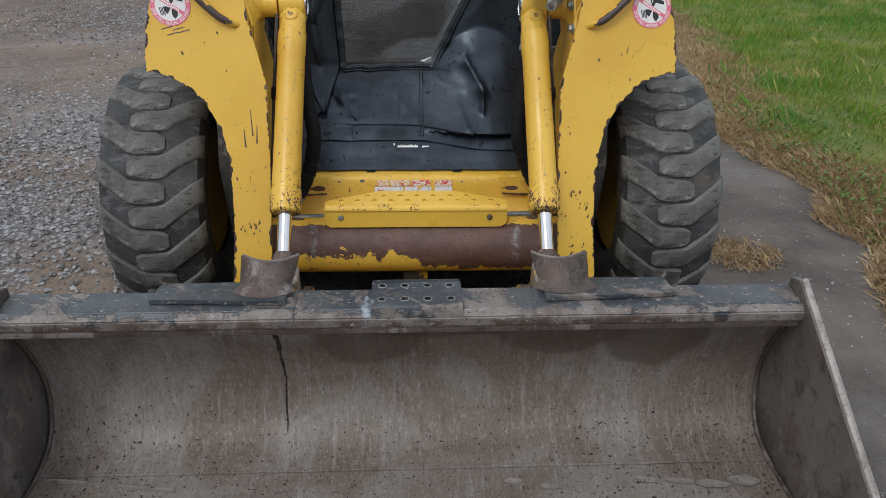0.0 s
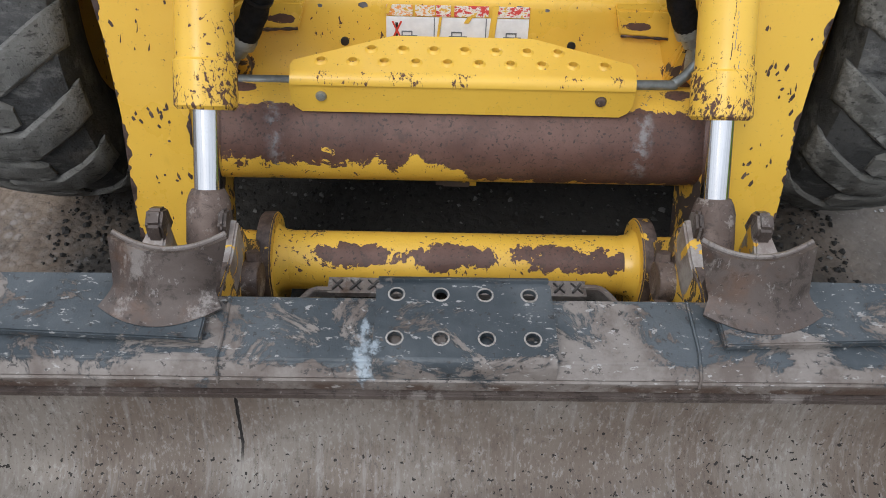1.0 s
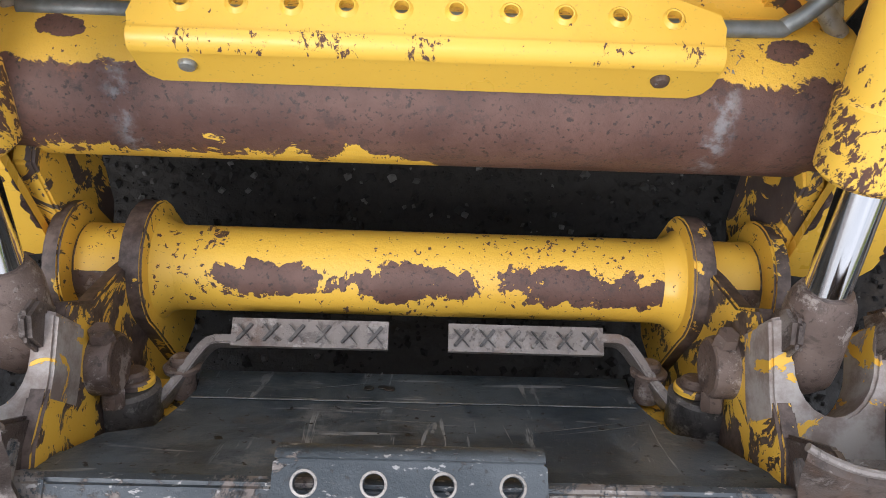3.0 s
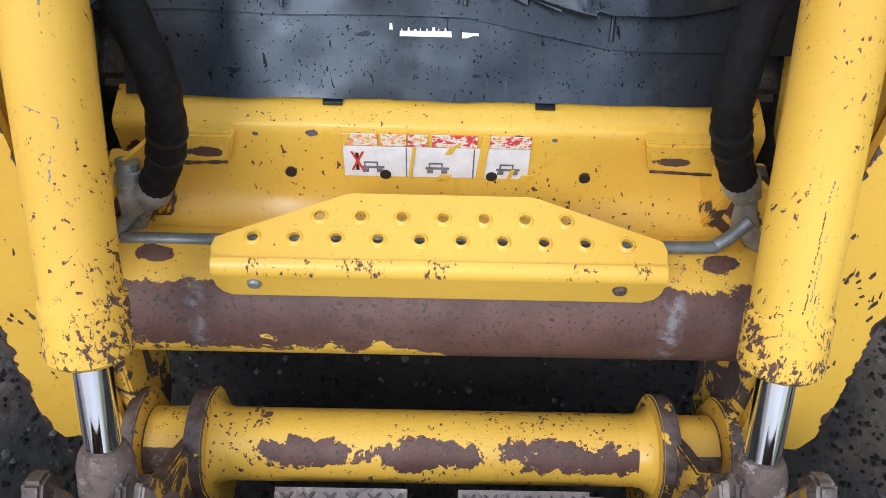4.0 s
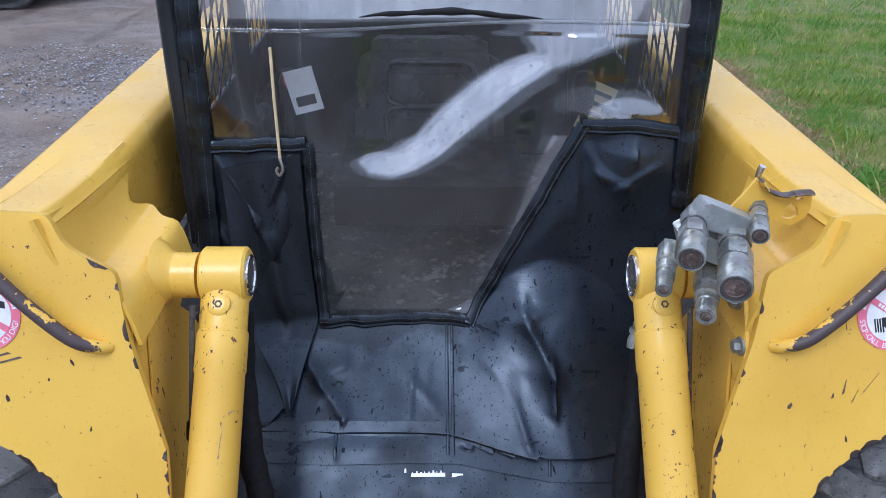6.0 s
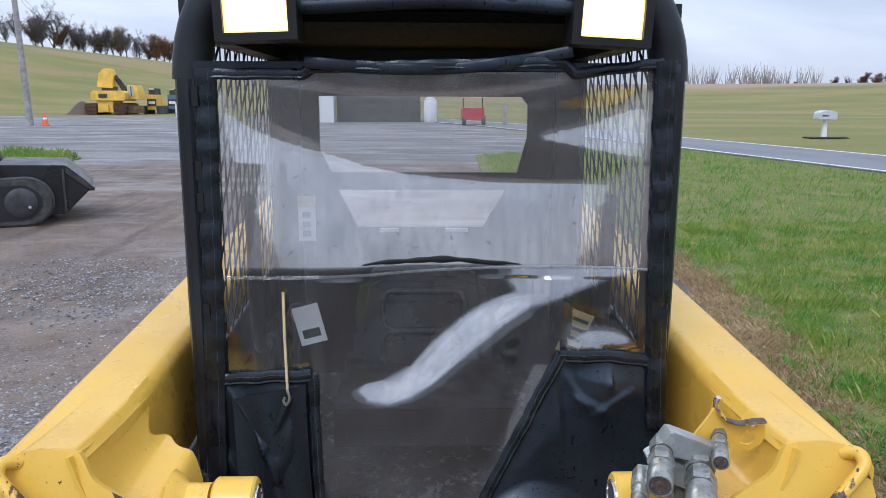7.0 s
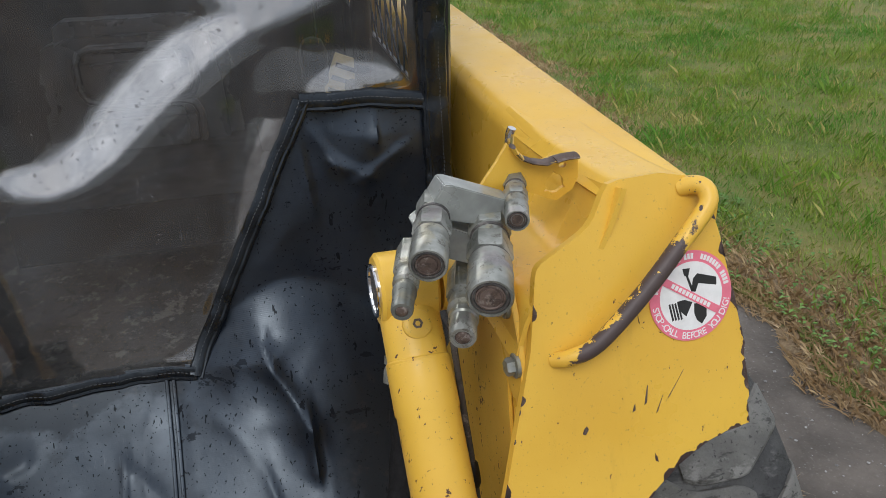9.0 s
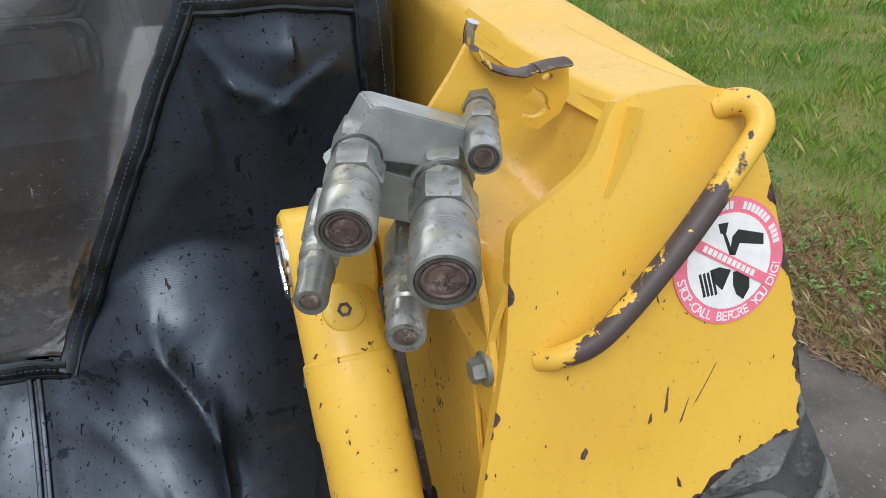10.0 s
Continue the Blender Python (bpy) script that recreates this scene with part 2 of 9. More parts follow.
def make_worn_bar(name, low, edge, bias=0.0):
    """Dark blue paint scuffed through to tan and brown steel, pale along the front edge."""
    m = Mat(name, 0.42, 0.1)
    x, y, z = m.xyz()
    paint = m.mix(m.step(m.noise(9.0, 5.0, 0.6), 0.35, 0.65), (0.032, 0.042, 0.050), (0.070, 0.082, 0.092))
    steel = m.mix(m.step(m.noise(11.0, 6.0, 0.7, shift=3.0), 0.38, 0.62), (0.115, 0.092, 0.080), (0.215, 0.192, 0.176))
    n = m.math("ADD", m.noise(12.0, 9.0, 0.80, stretch=(0.8, 1, 1), distort=0.7), m.math("MULTIPLY", m.math("SUBTRACT", m.noise(1.6, 3.0, 0.5, shift=4.0), 0.5), 0.35))
    n = m.math("ADD", n, m.step(y, edge + 0.022, edge + 0.004, 0.0, 0.10))
    worn = m.step(n, 0.525 + bias, 0.56 + bias)
    col = m.mix(worn, paint, steel)
    brown = m.math("MULTIPLY", m.step(m.noise(15.0, 6.0, 0.7, shift=8.0), 0.44, 0.56), m.step(z, low + 0.022, low + 0.010))
    col = m.mix(brown, col, (0.075, 0.048, 0.036))
    blob = m.math("ADD", m.math("ABSOLUTE", m.math("SUBTRACT", x, -0.118)), m.math("MULTIPLY", m.math("SUBTRACT", m.noise(35.0, 5.0, 0.7), 0.5), 0.09))
    blob = m.math("ADD", blob, m.math("MULTIPLY", m.math("ABSOLUTE", m.math("SUBTRACT", y, 1.43)), 0.35))
    col = m.mix(m.step(blob, 0.006, 0.020, 0.75, 0.0), col, (0.36, 0.42, 0.47))
    col = m.mix(m.step(m.noise(90.0, 4.0, 0.7, shift=6.0), 0.60, 0.66, 0.0, 0.8), col, (0.022, 0.020, 0.020))
    col = m.mix(m.step(m.noise(120.0, 4.0, 0.7, stretch=(0.5, 1, 1), shift=2.0), 0.61, 0.66, 0.0, 0.7), col, (0.40, 0.39, 0.38))
    m.put("Base Color", col)
    m.put("Roughness", m.mixf(worn, 0.34, 0.55))
    m.bump(m.math("ADD", m.math("MULTIPLY", worn, -0.6), m.noise(55.0, 6.0, 0.75)), 0.6, 0.0025)
    return m.m


def make_plain(name, color, rough=0.5, metal=0.0, vary=0.25, scale=20.0, bump=0.15, spec=0.5):
    m = Mat(name, rough, metal, color, spec)
    d = tuple(v * (1 - vary) for v in color)
    e = tuple(min(1, v * (1 + vary * 0.6)) for v in color)
    m.put("Base Color", m.mix(m.step(m.noise(scale, 5.0, 0.6), 0.3, 0.7), d, e))
    m.put("Roughness", m.step(m.noise(scale * 0.7, 4.0, shift=3.0), 0.3, 0.7, max(0.05, rough - 0.1), min(1, rough + 0.1)))
    m.bump(m.noise(scale * 6, 3.0), bump, 0.001)
    return m.m


def make_bucket_plate():
    """Scoured bucket plate: brown stains, grey streaks down the curve, mud spots near the floor, one long dark crack."""
    m = Mat("bucket_plate", 0.5, 0.08, spec=0.35)
    x, y, z = m.xyz()
    big = m.noise(2.6, 5.0, 0.6, stretch=(1, 1, 0.7), distort=0.9)
    col = m.mix(m.step(big, 0.40, 0.60), (0.152, 0.120, 0.098), (0.222, 0.196, 0.172))
    col = m.mix(m.step(m.noise(4.0, 5.0, 0.6, shift=6.0), 0.52, 0.74, 0.0, 0.55), col, (0.125, 0.090, 0.070))
    drip = m.math("MULTIPLY", m.step(m.noise(7.0, 5.0, 0.65, stretch=(1, 0.2, 0.2), shift=7.5), 0.50, 0.66), m.step(z, 0.18, 0.42))
    col = m.mix(m.math("MULTIPLY", drip, 0.8), col, (0.110, 0.068, 0.046))
    streak = m.noise(55.0, 4.0, 0.7, stretch=(1, 0.10, 0.10), shift=1.0)
    col = m.mix(m.step(streak, 0.50, 0.72, 0.0, 0.55), col, (0.30, 0.285, 0.27))
    fine = m.noise(150.0, 4.0, 0.7, stretch=(1, 0.5, 0.5))
    col = m.mix(m.step(fine, 0.52, 0.66, 0.0, 0.45), col, (0.35, 0.34, 0.325))
    col = m.mix(m.step(fine, 0.40, 0.32, 0.0, 0.5), col, (0.075, 0.062, 0.055))
    # two broad dark stains hang below the bar
    ragged = m.math("MULTIPLY", m.math("SUBTRACT", m.noise(5.0, 6.0, 0.65, shift=12.0), 0.5), 1.5)
    for xc, zc, rx, rz in ((-0.13, 0.35, 0.14, 0.12), (0.05, 0.41, 0.30, 0.05), (0.36, 0.38, 0.17, 0.10), (0.60, 0.34, 0.13, 0.12)):
        ux = m.math("DIVIDE", m.math("SUBTRACT", x, xc), rx)
        uz = m.math("DIVIDE", m.math("SUBTRACT", z, zc), rz)
        d = m.math("ADD", m.math("ADD", m.math("MULTIPLY", ux, ux), m.math("MULTIPLY", uz, uz)), ragged)
        col = m.mix(m.step(d, 0.75, 1.15, 0.62, 0.0), col, (0.074, 0.050, 0.038))
    low = m.step(z, 0.20, 0.03)
    mud = m.step(m.math("ADD", m.noise(120.0, 2.0, 0.5, shift=8.0), m.math("ADD", m.math("MULTIPLY", low, 0.06), m.math("MULTIPLY", m.math("ABSOLUTE", x), 0.05))), 0.735, 0.755)
    col = m.mix(mud, col, (0.02, 0.017, 0.015))
    crk = m.math("ABSOLUTE", m.math("SUBTRACT", m.math("ADD", x, m.math("MULTIPLY", m.noise(14.0, 4.0), 0.02)), -0.333))
    wid = m.math("MULTIPLY", m.step(z, 0.06, 0.40, 0.0022, 0.0064), m.step(m.noise(30.0, 4.0, shift=2.2), 0.3, 0.7, 0.5, 1.25))
    crack = m.math("MULTIPLY", m.math("LESS_THAN", crk, wid), m.step(z, 0.045, 0.07))
    col = m.mix(crack, col, (0.012, 0.011, 0.011))
    col = m.mix(m.step(m.noise(85.0, 6.0, 0.8, stretch=(1, 0.35, 0.35), shift=3.3), 0.53, 0.62, 0.0, 0.4), col, (0.085, 0.070, 0.062))
    m.put("Base Color", col)
    m.put("Roughness", m.step(m.noise(7.0, 5.0, 0.6, shift=5.0), 0.35, 0.65, 0.44, 0.70))
    m.bump(m.math("ADD", m.math("MULTIPLY", fine, 0.9), m.math("ADD", m.math("MULTIPLY", mud, 1.2), m.math("MULTIPLY", crack, -1.5))), 0.4, 0.0015)
    return m.m


def make_vinyl():
    """Black woven vinyl: an even sheen, dull dry areas, short dark runs of rain, a few pale specks."""
    m = Mat("black_vinyl", 0.38, 0.0, spec=0.6)
    x, y, z = m.xyz()
    col = m.mix(m.step(m.noise(5.0, 6.0, 0.65), 0.35, 0.7), (0.007, 0.010, 0.016), (0.011, 0.016, 0.026))
    dry = m.step(m.noise(3.2, 5.0, 0.6, shift=14.0), 0.50, 0.66)
    edge = m.math("ADD", x, m.math("MULTIPLY", m.math("SUBTRACT", m.noise(11.0, 5.0, 0.6), 0.5), 0.12))
    dry = m.math("MAXIMUM", dry, m.math("MULTIPLY", m.step(edge, 0.245, 0.285), m.step(z, 0.86, 0.76)))
    dry = m.math("MAXIMUM", dry, m.step(edge, -0.25, -0.31, 0.0, 0.45))
    high = m.math("ADD", z, m.math("MULTIPLY", m.math("SUBTRACT", m.noise(9.0, 6.0, 0.65, shift=2.0), 0.5), 0.22))
    dry = m.math("MAXIMUM", dry, m.math("MULTIPLY", m.step(high, 0.96, 1.02), m.step(high, 1.09, 1.03, 0.0, 0.4)))
    # also dulls a band just below the window, left of its middle
    dry = m.math("MAXIMUM", dry, m.math("MULTIPLY", m.step(high, 0.755, 0.785, 0.0, 0.8), m.step(edge, 0.06, 0.02)))
    col = m.mix(m.math("MULTIPLY", dry, 0.7), col, (0.012, 0.012, 0.0125))
    mud = m.math("MULTIPLY", dry, m.step(m.noise(24.0, 6.0, 0.7, shift=31.0), 0.56, 0.68, 0.0, 0.55))
    col = m.mix(mud, col, (0.034, 0.028, 0.024))
    run = m.step(m.noise(85.0, 3.0, 0.6, stretch=(1, 0.38, 0.38), distort=0.3, shift=5.0), 0.670, 0.686)
    dot = m.step(m.noise(210.0, 2.0, 0.5, shift=1.0), 0.665, 0.685)
    patch = m.step(m.noise(16.0, 5.0, 0.7, stretch=(0.6, 1.0, 1.6), shift=41.0), 0.64, 0.66, 0.0, 0.75)
    rain = m.math("MAXIMUM", m.math("MAXIMUM", run, dot), patch)
    salt = m.step(m.noise(140.0, 4.0, 0.7, shift=9.0), 0.74, 0.765, 0.0, 0.6)
    col = m.mix(salt, col, (0.34, 0.35, 0.36))
    scuff = m.math("MULTIPLY", m.step(m.noise(90.0, 4.0, 0.7, stretch=(1, 0.12, 0.12), shift=6.0), 0.60, 0.68), m.step(m.noise(6.0, 4.0, shift=3.0), 0.56, 0.66, 0.0, 0.30))
    col = m.mix(scuff, col, (0.10, 0.105, 0.11))
    m.put("Base Color", m.mix(m.math("MULTIPLY", rain, 0.8), col, (0.006, 0.006, 0.007)))
    sheen = m.step(m.noise(7.0, 5.0, 0.6, shift=17.0), 0.35, 0.65, 0.52, 0.84)
    sheen = m.mixf(dry, sheen, 0.30)
    m.put("Specular IOR Level", m.mixf(rain, sheen, 0.12))
    m.put("Specular Tint", (0.74, 0.87, 1.0, 1))
    m.put("Roughness", m.mixf(dry, m.step(m.noise(11.0, 5.0, 0.6, shift=4.0), 0.40, 0.62, 0.39, 0.29), 0.45))
    h = m.math("ADD", m.math("MULTIPLY", m.noise(260.0, 3.0), 0.05), m.math("MULTIPLY", m.noise(30.0, 5.0, 0.6), 0.35))
    h = m.math("ADD", h, m.math("MULTIPLY", m.noise(8.0, 3.0, 0.5, distort=0.4, shift=2.0), 0.9))
    # fine cross ribs of the cloth under the coating
    rib = m.math("SINE", m.math("ADD", m.math("MULTIPLY", m.math("ADD", z, m.math("MULTIPLY", y, 0.7)), 1750.0), m.math("MULTIPLY", m.noise(40.0, 2.0), 3.0)))
    rib = m.math("MULTIPLY", rib, m.step(m.math("SINE", m.math("MULTIPLY", x, 800.0)), -1.0, 1.0, 0.6, 1.0))
    h = m.math("ADD", h, m.math("MULTIPLY", rib, m.step(m.noise(5.0, 4.0, shift=6.0), 0.44, 0.62, 0.003, m.step(z, 0.80, 0.88, 0.004, 0.022))))
    m.bump(h, 0.42, 0.004)
    return m.m


def make_clear(name, haze, tint=(0.9, 0.92, 0.93)):
    """Clear flexible sheet: see-through, glossy, a little milky."""
    m = Mat(name, 0.1)
    nt, out = m.t, m.t.nodes["Material Output"]
    tr = nt.nodes.new("ShaderNodeBsdfTransparent")
    tr.inputs["Color"].default_value = (*tint, 1)
    gl = nt.nodes.new("ShaderNodeBsdfGlossy")
    gl.inputs["Roughness"].default_value = 0.05
    di = nt.nodes.new("ShaderNodeBsdfDiffuse")
    di.inputs["Color"].default_value = (0.75, 0.77, 0.78, 1)
    fr = nt.nodes.new("ShaderNodeFresnel")
    fr.inputs["IOR"].default_value = 1.5
    m1, m2 = nt.nodes.new("ShaderNodeMixShader"), nt.nodes.new("ShaderNodeMixShader")
    x, y, z = m.xyz()
    dust = m.step(m.noise(6.0, 6.0, 0.7, stretch=(1, 1, 0.6)), 0.40, 0.75, haze * 0.35, haze * 1.2)
    wipe = m.step(m.noise(9.0, 5.0, 0.7, stretch=(2.5, 1, 0.35), distort=1.2, shift=3.0), 0.56, 0.70, 0.0, haze * 0.8)
    dust = m.math("ADD", dust, wipe)
    # the upper sheet gets more milky haze than the lower
    dust = m.math("ADD", dust, m.math("MULTIPLY", m.step(z, 1.375, 1.39, 0.0, 2.4 * haze), m.step(m.noise(2.5, 4.0, 0.6, shift=12.0), 0.3, 0.7, 0.6, 1.3)))
    wetp = m.step(m.noise(5.0, 4.0, 0.6, shift=7.0), 0.42, 0.62)
    spots = m.math("MULTIPLY", m.step(m.noise(190.0, 2.0, shift=2.0), 0.67, 0.70, 0.0, 0.22), wetp)
    nt.links.new(m.math("ADD", dust, spots, clamp=True), m1.inputs[0])
    nt.links.new(tr.outputs[0], m1.inputs[1])
    nt.links.new(di.outputs[0], m1.inputs[2])
    # painted mask that raises the gloss where the sheet should show sky
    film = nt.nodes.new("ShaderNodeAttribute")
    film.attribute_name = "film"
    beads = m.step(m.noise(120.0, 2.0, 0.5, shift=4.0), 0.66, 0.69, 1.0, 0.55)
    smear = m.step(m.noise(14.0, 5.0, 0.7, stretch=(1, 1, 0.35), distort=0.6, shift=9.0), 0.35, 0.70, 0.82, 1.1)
    sheen_gain = m.math("MULTIPLY", m.math("MULTIPLY", beads, smear), m.step(z, 1.37, 1.40, 13.0, 12.5))
    g = m.math("MULTIPLY", fr.outputs[0], m.mixf(film.outputs["Fac"], 2.8, sheen_gain), clamp=True)
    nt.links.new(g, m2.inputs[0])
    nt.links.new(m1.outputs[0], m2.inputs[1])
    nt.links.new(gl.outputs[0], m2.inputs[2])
    bp = nt.nodes.new("ShaderNodeBump")
    bp.inputs["Strength"].default_value, bp.inputs["Distance"].default_value = 0.05, 0.004
    nt.links.new(m.noise(6.0, 3.0, 0.5, stretch=(1, 1, 2.0), distort=0.8), bp.inputs["Height"])
    nt.links.new(bp.outputs[0], gl.inputs["Normal"])
    nt.links.new(m2.outputs[0], out.inputs["Surface"])
    return m.m


def make_rubber(name, lo, hi, dust=(0.24, 0.235, 0.225)):
    """Weathered rubber: dusty patches, scuffs round the tread, dark cuts."""
    m = Mat(name, 0.75)
    col = m.mix(m.step(m.noise(7.0, 6.0, 0.65), 0.36, 0.64), lo, hi)
    col = m.mix(m.step(m.noise(20.0, 7.0, 0.75, stretch=(0.5, 1, 1), shift=2.0), 0.52, 0.62, 0.0, 0.75), col, dust)
    col = m.mix(m.step(m.noise(30.0, 6.0, 0.75, stretch=(0.35, 1.4, 1.4), shift=6.0), 0.56, 0.63, 0.0, 0.85), col, tuple(v * 0.35 for v in lo))
    col = m.mix(m.step(m.noise(130.0, 4.0, 0.7), 0.58, 0.66, 0.0, 0.8), col, (0.012, 0.012, 0.012))
    col = m.mix(m.step(m.noise(5.0, 4.0, 0.6, shift=9.0), 0.56, 0.70, 0.0, 0.35), col, (0.13, 0.10, 0.07))
    m.put("Base Color", col)
    m.put("Roughness", m.step(m.noise(10.0), 0.3, 0.7, 0.5, 0.85))
    m.bump(m.math("ADD", m.noise(75.0, 6.0, 0.75), m.math("MULTIPLY", m.noise(14.0, 5.0, 0.7), 1.5)), 0.8, 0.005)
    return m.m


def make_ground():
    """One sheet: gravel and packed dirt near the machine, dry meadow on the hills."""
    m = Mat("ground_dirt", 0.85)
    x, y, z = m.xyz()
    dirt = m.mix(m.step(m.noise(1.1, 7.0, 0.65), 0.35, 0.65), (0.125, 0.088, 0.063), (0.205, 0.157, 0.118))
    st = m.cells(55.0, out="Color")
    sep = m.t.nodes.new("ShaderNodeSeparateColor")
    m.t.links.new(st, sep.inputs[0])
    stone = m.mix(sep.outputs[0], (0.10, 0.10, 0.105), (0.42, 0.43, 0.45))
    edge = m.step(m.cells(55.0), 0.25, 0.75)
    stone = m.mix(edge, stone, (0.09, 0.08, 0.075))
    gmask = m.math("MULTIPLY", m.step(m.noise(0.75, 5.0, 0.6, shift=2.0), 0.40, 0.58), m.step(x, -0.6, -1.1))
    gmask = m.math("MAXIMUM", gmask, m.math("MULTIPLY", m.step(m.noise(2.6, 7.0, 0.75, shift=9.0), 0.52, 0.60, 0.0, 0.8), m.step(x, 1.0, -0.5)))
    gmask = m.math("ADD", gmask, m.step(m.noise(9.0, 4.0, 0.6), 0.60, 0.70, 0.0, 0.5), clamp=True)
    gmask = m.math("MULTIPLY", gmask, m.step(m.math("ADD", y, m.math("MULTIPLY", m.noise(0.6, 4.0, shift=1.0), 3.0)), 4.5, 7.5, 1.0, 0.30))
    near = m.mix(gmask, dirt, stone)
    rut = m.math("MULTIPLY", m.step(m.noise(2.2, 5.0, 0.65, stretch=(1, 0.16, 1), shift=13.0), 0.52, 0.62, 0.0, 0.65), m.step(y, 5.0, 8.0))
    near = m.mix(rut, near, (0.085, 0.062, 0.046))
    lot = m.mix(m.step(m.noise(0.5, 6.0, 0.65, stretch=(0.5, 1.4, 1), shift=7.0), 0.38, 0.62), (0.135, 0.130, 0.126), (0.235, 0.23, 0.225))
    near = m.mix(m.step(m.math("ADD", y, m.math("MULTIPLY", m.noise(0.25, 5.0, 0.6, shift=3.0), 8.0)), 24.0, 27.0), near, lot)
    near = m.mix(m.step(m.noise(60.0, 3.0, 0.6), 0.57, 0.68, 0.0, 0.6), near, (0.07, 0.055, 0.045))
    near = m.mix(m.step(m.noise(5.0, 7.0, 0.78, shift=6.0), 0.53, 0.62, 0.0, 0.6), near, (0.075, 0.060, 0.048))
    asph = m.mix(m.step(m.noise(2.2, 6.0, 0.65), 0.35, 0.7), (0.075, 0.066, 0.058), (0.150, 0.130, 0.114))
    asph = m.mix(m.step(m.noise(90.0, 3.0), 0.60, 0.68, 0.0, 0.5), asph, (0.20, 0.19, 0.175))
    aside = m.step(m.math("ADD", x, m.math("MULTIPLY", m.noise(1.5, 4.0), 0.5)), 0.95, 1.25)
    near = m.mix(m.math("MULTIPLY", aside, m.step(y, 9.0, 6.0)), near, asph)
    # shade below the loader, painted dark into the ground colour
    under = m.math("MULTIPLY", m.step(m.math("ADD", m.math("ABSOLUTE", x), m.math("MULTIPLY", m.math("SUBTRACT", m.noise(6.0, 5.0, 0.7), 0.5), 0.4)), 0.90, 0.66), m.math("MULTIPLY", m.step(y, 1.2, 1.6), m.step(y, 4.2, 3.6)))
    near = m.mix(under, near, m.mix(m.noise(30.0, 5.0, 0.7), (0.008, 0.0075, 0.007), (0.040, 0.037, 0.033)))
    grass = m.mix(m.step(m.noise(0.035, 6.0, 0.6, stretch=(1, 2.2, 1)), 0.35, 0.68), (0.150, 0.150, 0.032), (0.245, 0.200, 0.060))
    grass = m.mix(m.step(m.noise(0.02, 4.0, 0.5, stretch=(1, 2.5, 1), shift=3.0), 0.50, 0.62, 0.0, 0.8), grass, (0.27, 0.19, 0.085))
    grass = m.mix(m.step(m.noise(2.5, 5.0, 0.7), 0.4, 0.7, 0.0, 0.5), grass, (0.10, 0.13, 0.03))
    tan = m.math("MULTIPLY", m.step(m.math("ADD", y, m.math("MULTIPLY", m.noise(0.03, 4.0), 40.0)), 205.0, 222.0), m.step(x, -10.0, 15.0))
    grass = m.mix(tan, grass, (0.30, 0.215, 0.15))
    far = m.math("MAXIMUM", m.step(m.math("ADD", y, m.math("MULTIPLY", m.noise(0.08, 3.0), 14.0)), 84.0, 90.0), m.step(m.math("ADD", x, m.math("MULTIPLY", y, 0.14)), 10.5, 12.5))
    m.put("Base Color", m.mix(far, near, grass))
    wet = m.step(m.noise(0.45, 5.0, 0.6, stretch=(0.6, 1.6, 1), shift=4.0), 0.50, 0.62)
    m.put("Roughness", m.mixf(m.math("MULTIPLY", wet, m.step(far, 0, 1, 1.0, 0.0)), 0.9, 0.42))
    m.bump(m.math("ADD", m.math("MULTIPLY", m.cells(55.0), -0.5), m.noise(20.0, 6.0, 0.7)), 0.7, 0.012)
    return m.m


def make_blades(name, a, b, c):
    """Leaves in patches of two greens, thin worn places, dry leaves and some with shade put into their colour."""
    m = Mat(name, 0.5)
    f = m.island()
    col = m.mix(m.step(m.noise(0.7, 5.0, 0.65, stretch=(1, 1.6, 1)), 0.40, 0.62), a, b)
    worn = m.step(m.noise(1.7, 6.0, 0.7, stretch=(1, 1.5, 1), shift=5.0), 0.50, 0.64)
    col = m.mix(m.math("MULTIPLY", worn, 0.6), col, tuple(u * 0.55 + v * 0.45 for u, v in zip(b, c)))
    dry = m.math("ADD", f, m.math("MULTIPLY", worn, 0.28))
    col = m.mix(m.step(dry, 0.80, 1.05, 0.0, 0.9), col, c)
    # some leaves get shade painted in as a darker green
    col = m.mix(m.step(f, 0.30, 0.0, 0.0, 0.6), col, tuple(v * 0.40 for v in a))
    m.put("Base Color", col)
    return m.m


YEL = make_yellow("yellow_paint", -2.2)
YEL_WORN = make_yellow("chipped_yellow_paint", 0.1, 0.40)
TORQUE = make_worn_tube("worn_torque_tube", 1.897, 0.405, 0.0, 1.22, 0.43, ())
CROSS = make_worn_tube("worn_cross_tube", 1.737, 0.265, 0.34, 1.32, 0.225, ((-0.170, 0.070, 1.03, 0.44), (-0.012, 0.074, 1.05, 0.45), (0.170, 0.102, 1.02, 0.47)))
BUCKET = make_bucket_plate()
BAR = make_worn_bar("worn_dark_paint", 0.436, 1.398)
HOOD = make_steel("scoured_brown_steel", (0.070, 0.052, 0.045), (0.120, 0.097, 0.086), (0.23, 0.205, 0.19), 9.0, (1, 1, 0.4), 0.45, 0.5, 0.25, 0.35)
RUSTY = make_steel("rusty_steel", (0.10, 0.070, 0.058), (0.16, 0.118, 0.10), (0.31, 0.27, 0.245), 16.0, (1, 1, 1), 0.55, 0.5, 0.25, 0.25)
DARK = make_steel("dark_greasy_steel", (0.062, 0.060, 0.060), (0.11, 0.102, 0.098), (0.24, 0.225, 0.21), 14.0, (1, 1, 1), 0.45, 0.4, 0.3, 0.2)


CHIPPED = make_steel("chipped_brown_steel", (0.050, 0.030, 0.026), (0.085, 0.052, 0.043), (0.15, 0.11, 0.09), 20.0, (1, 1, 1), 0.6, 0.4, 0.15, 0.15)


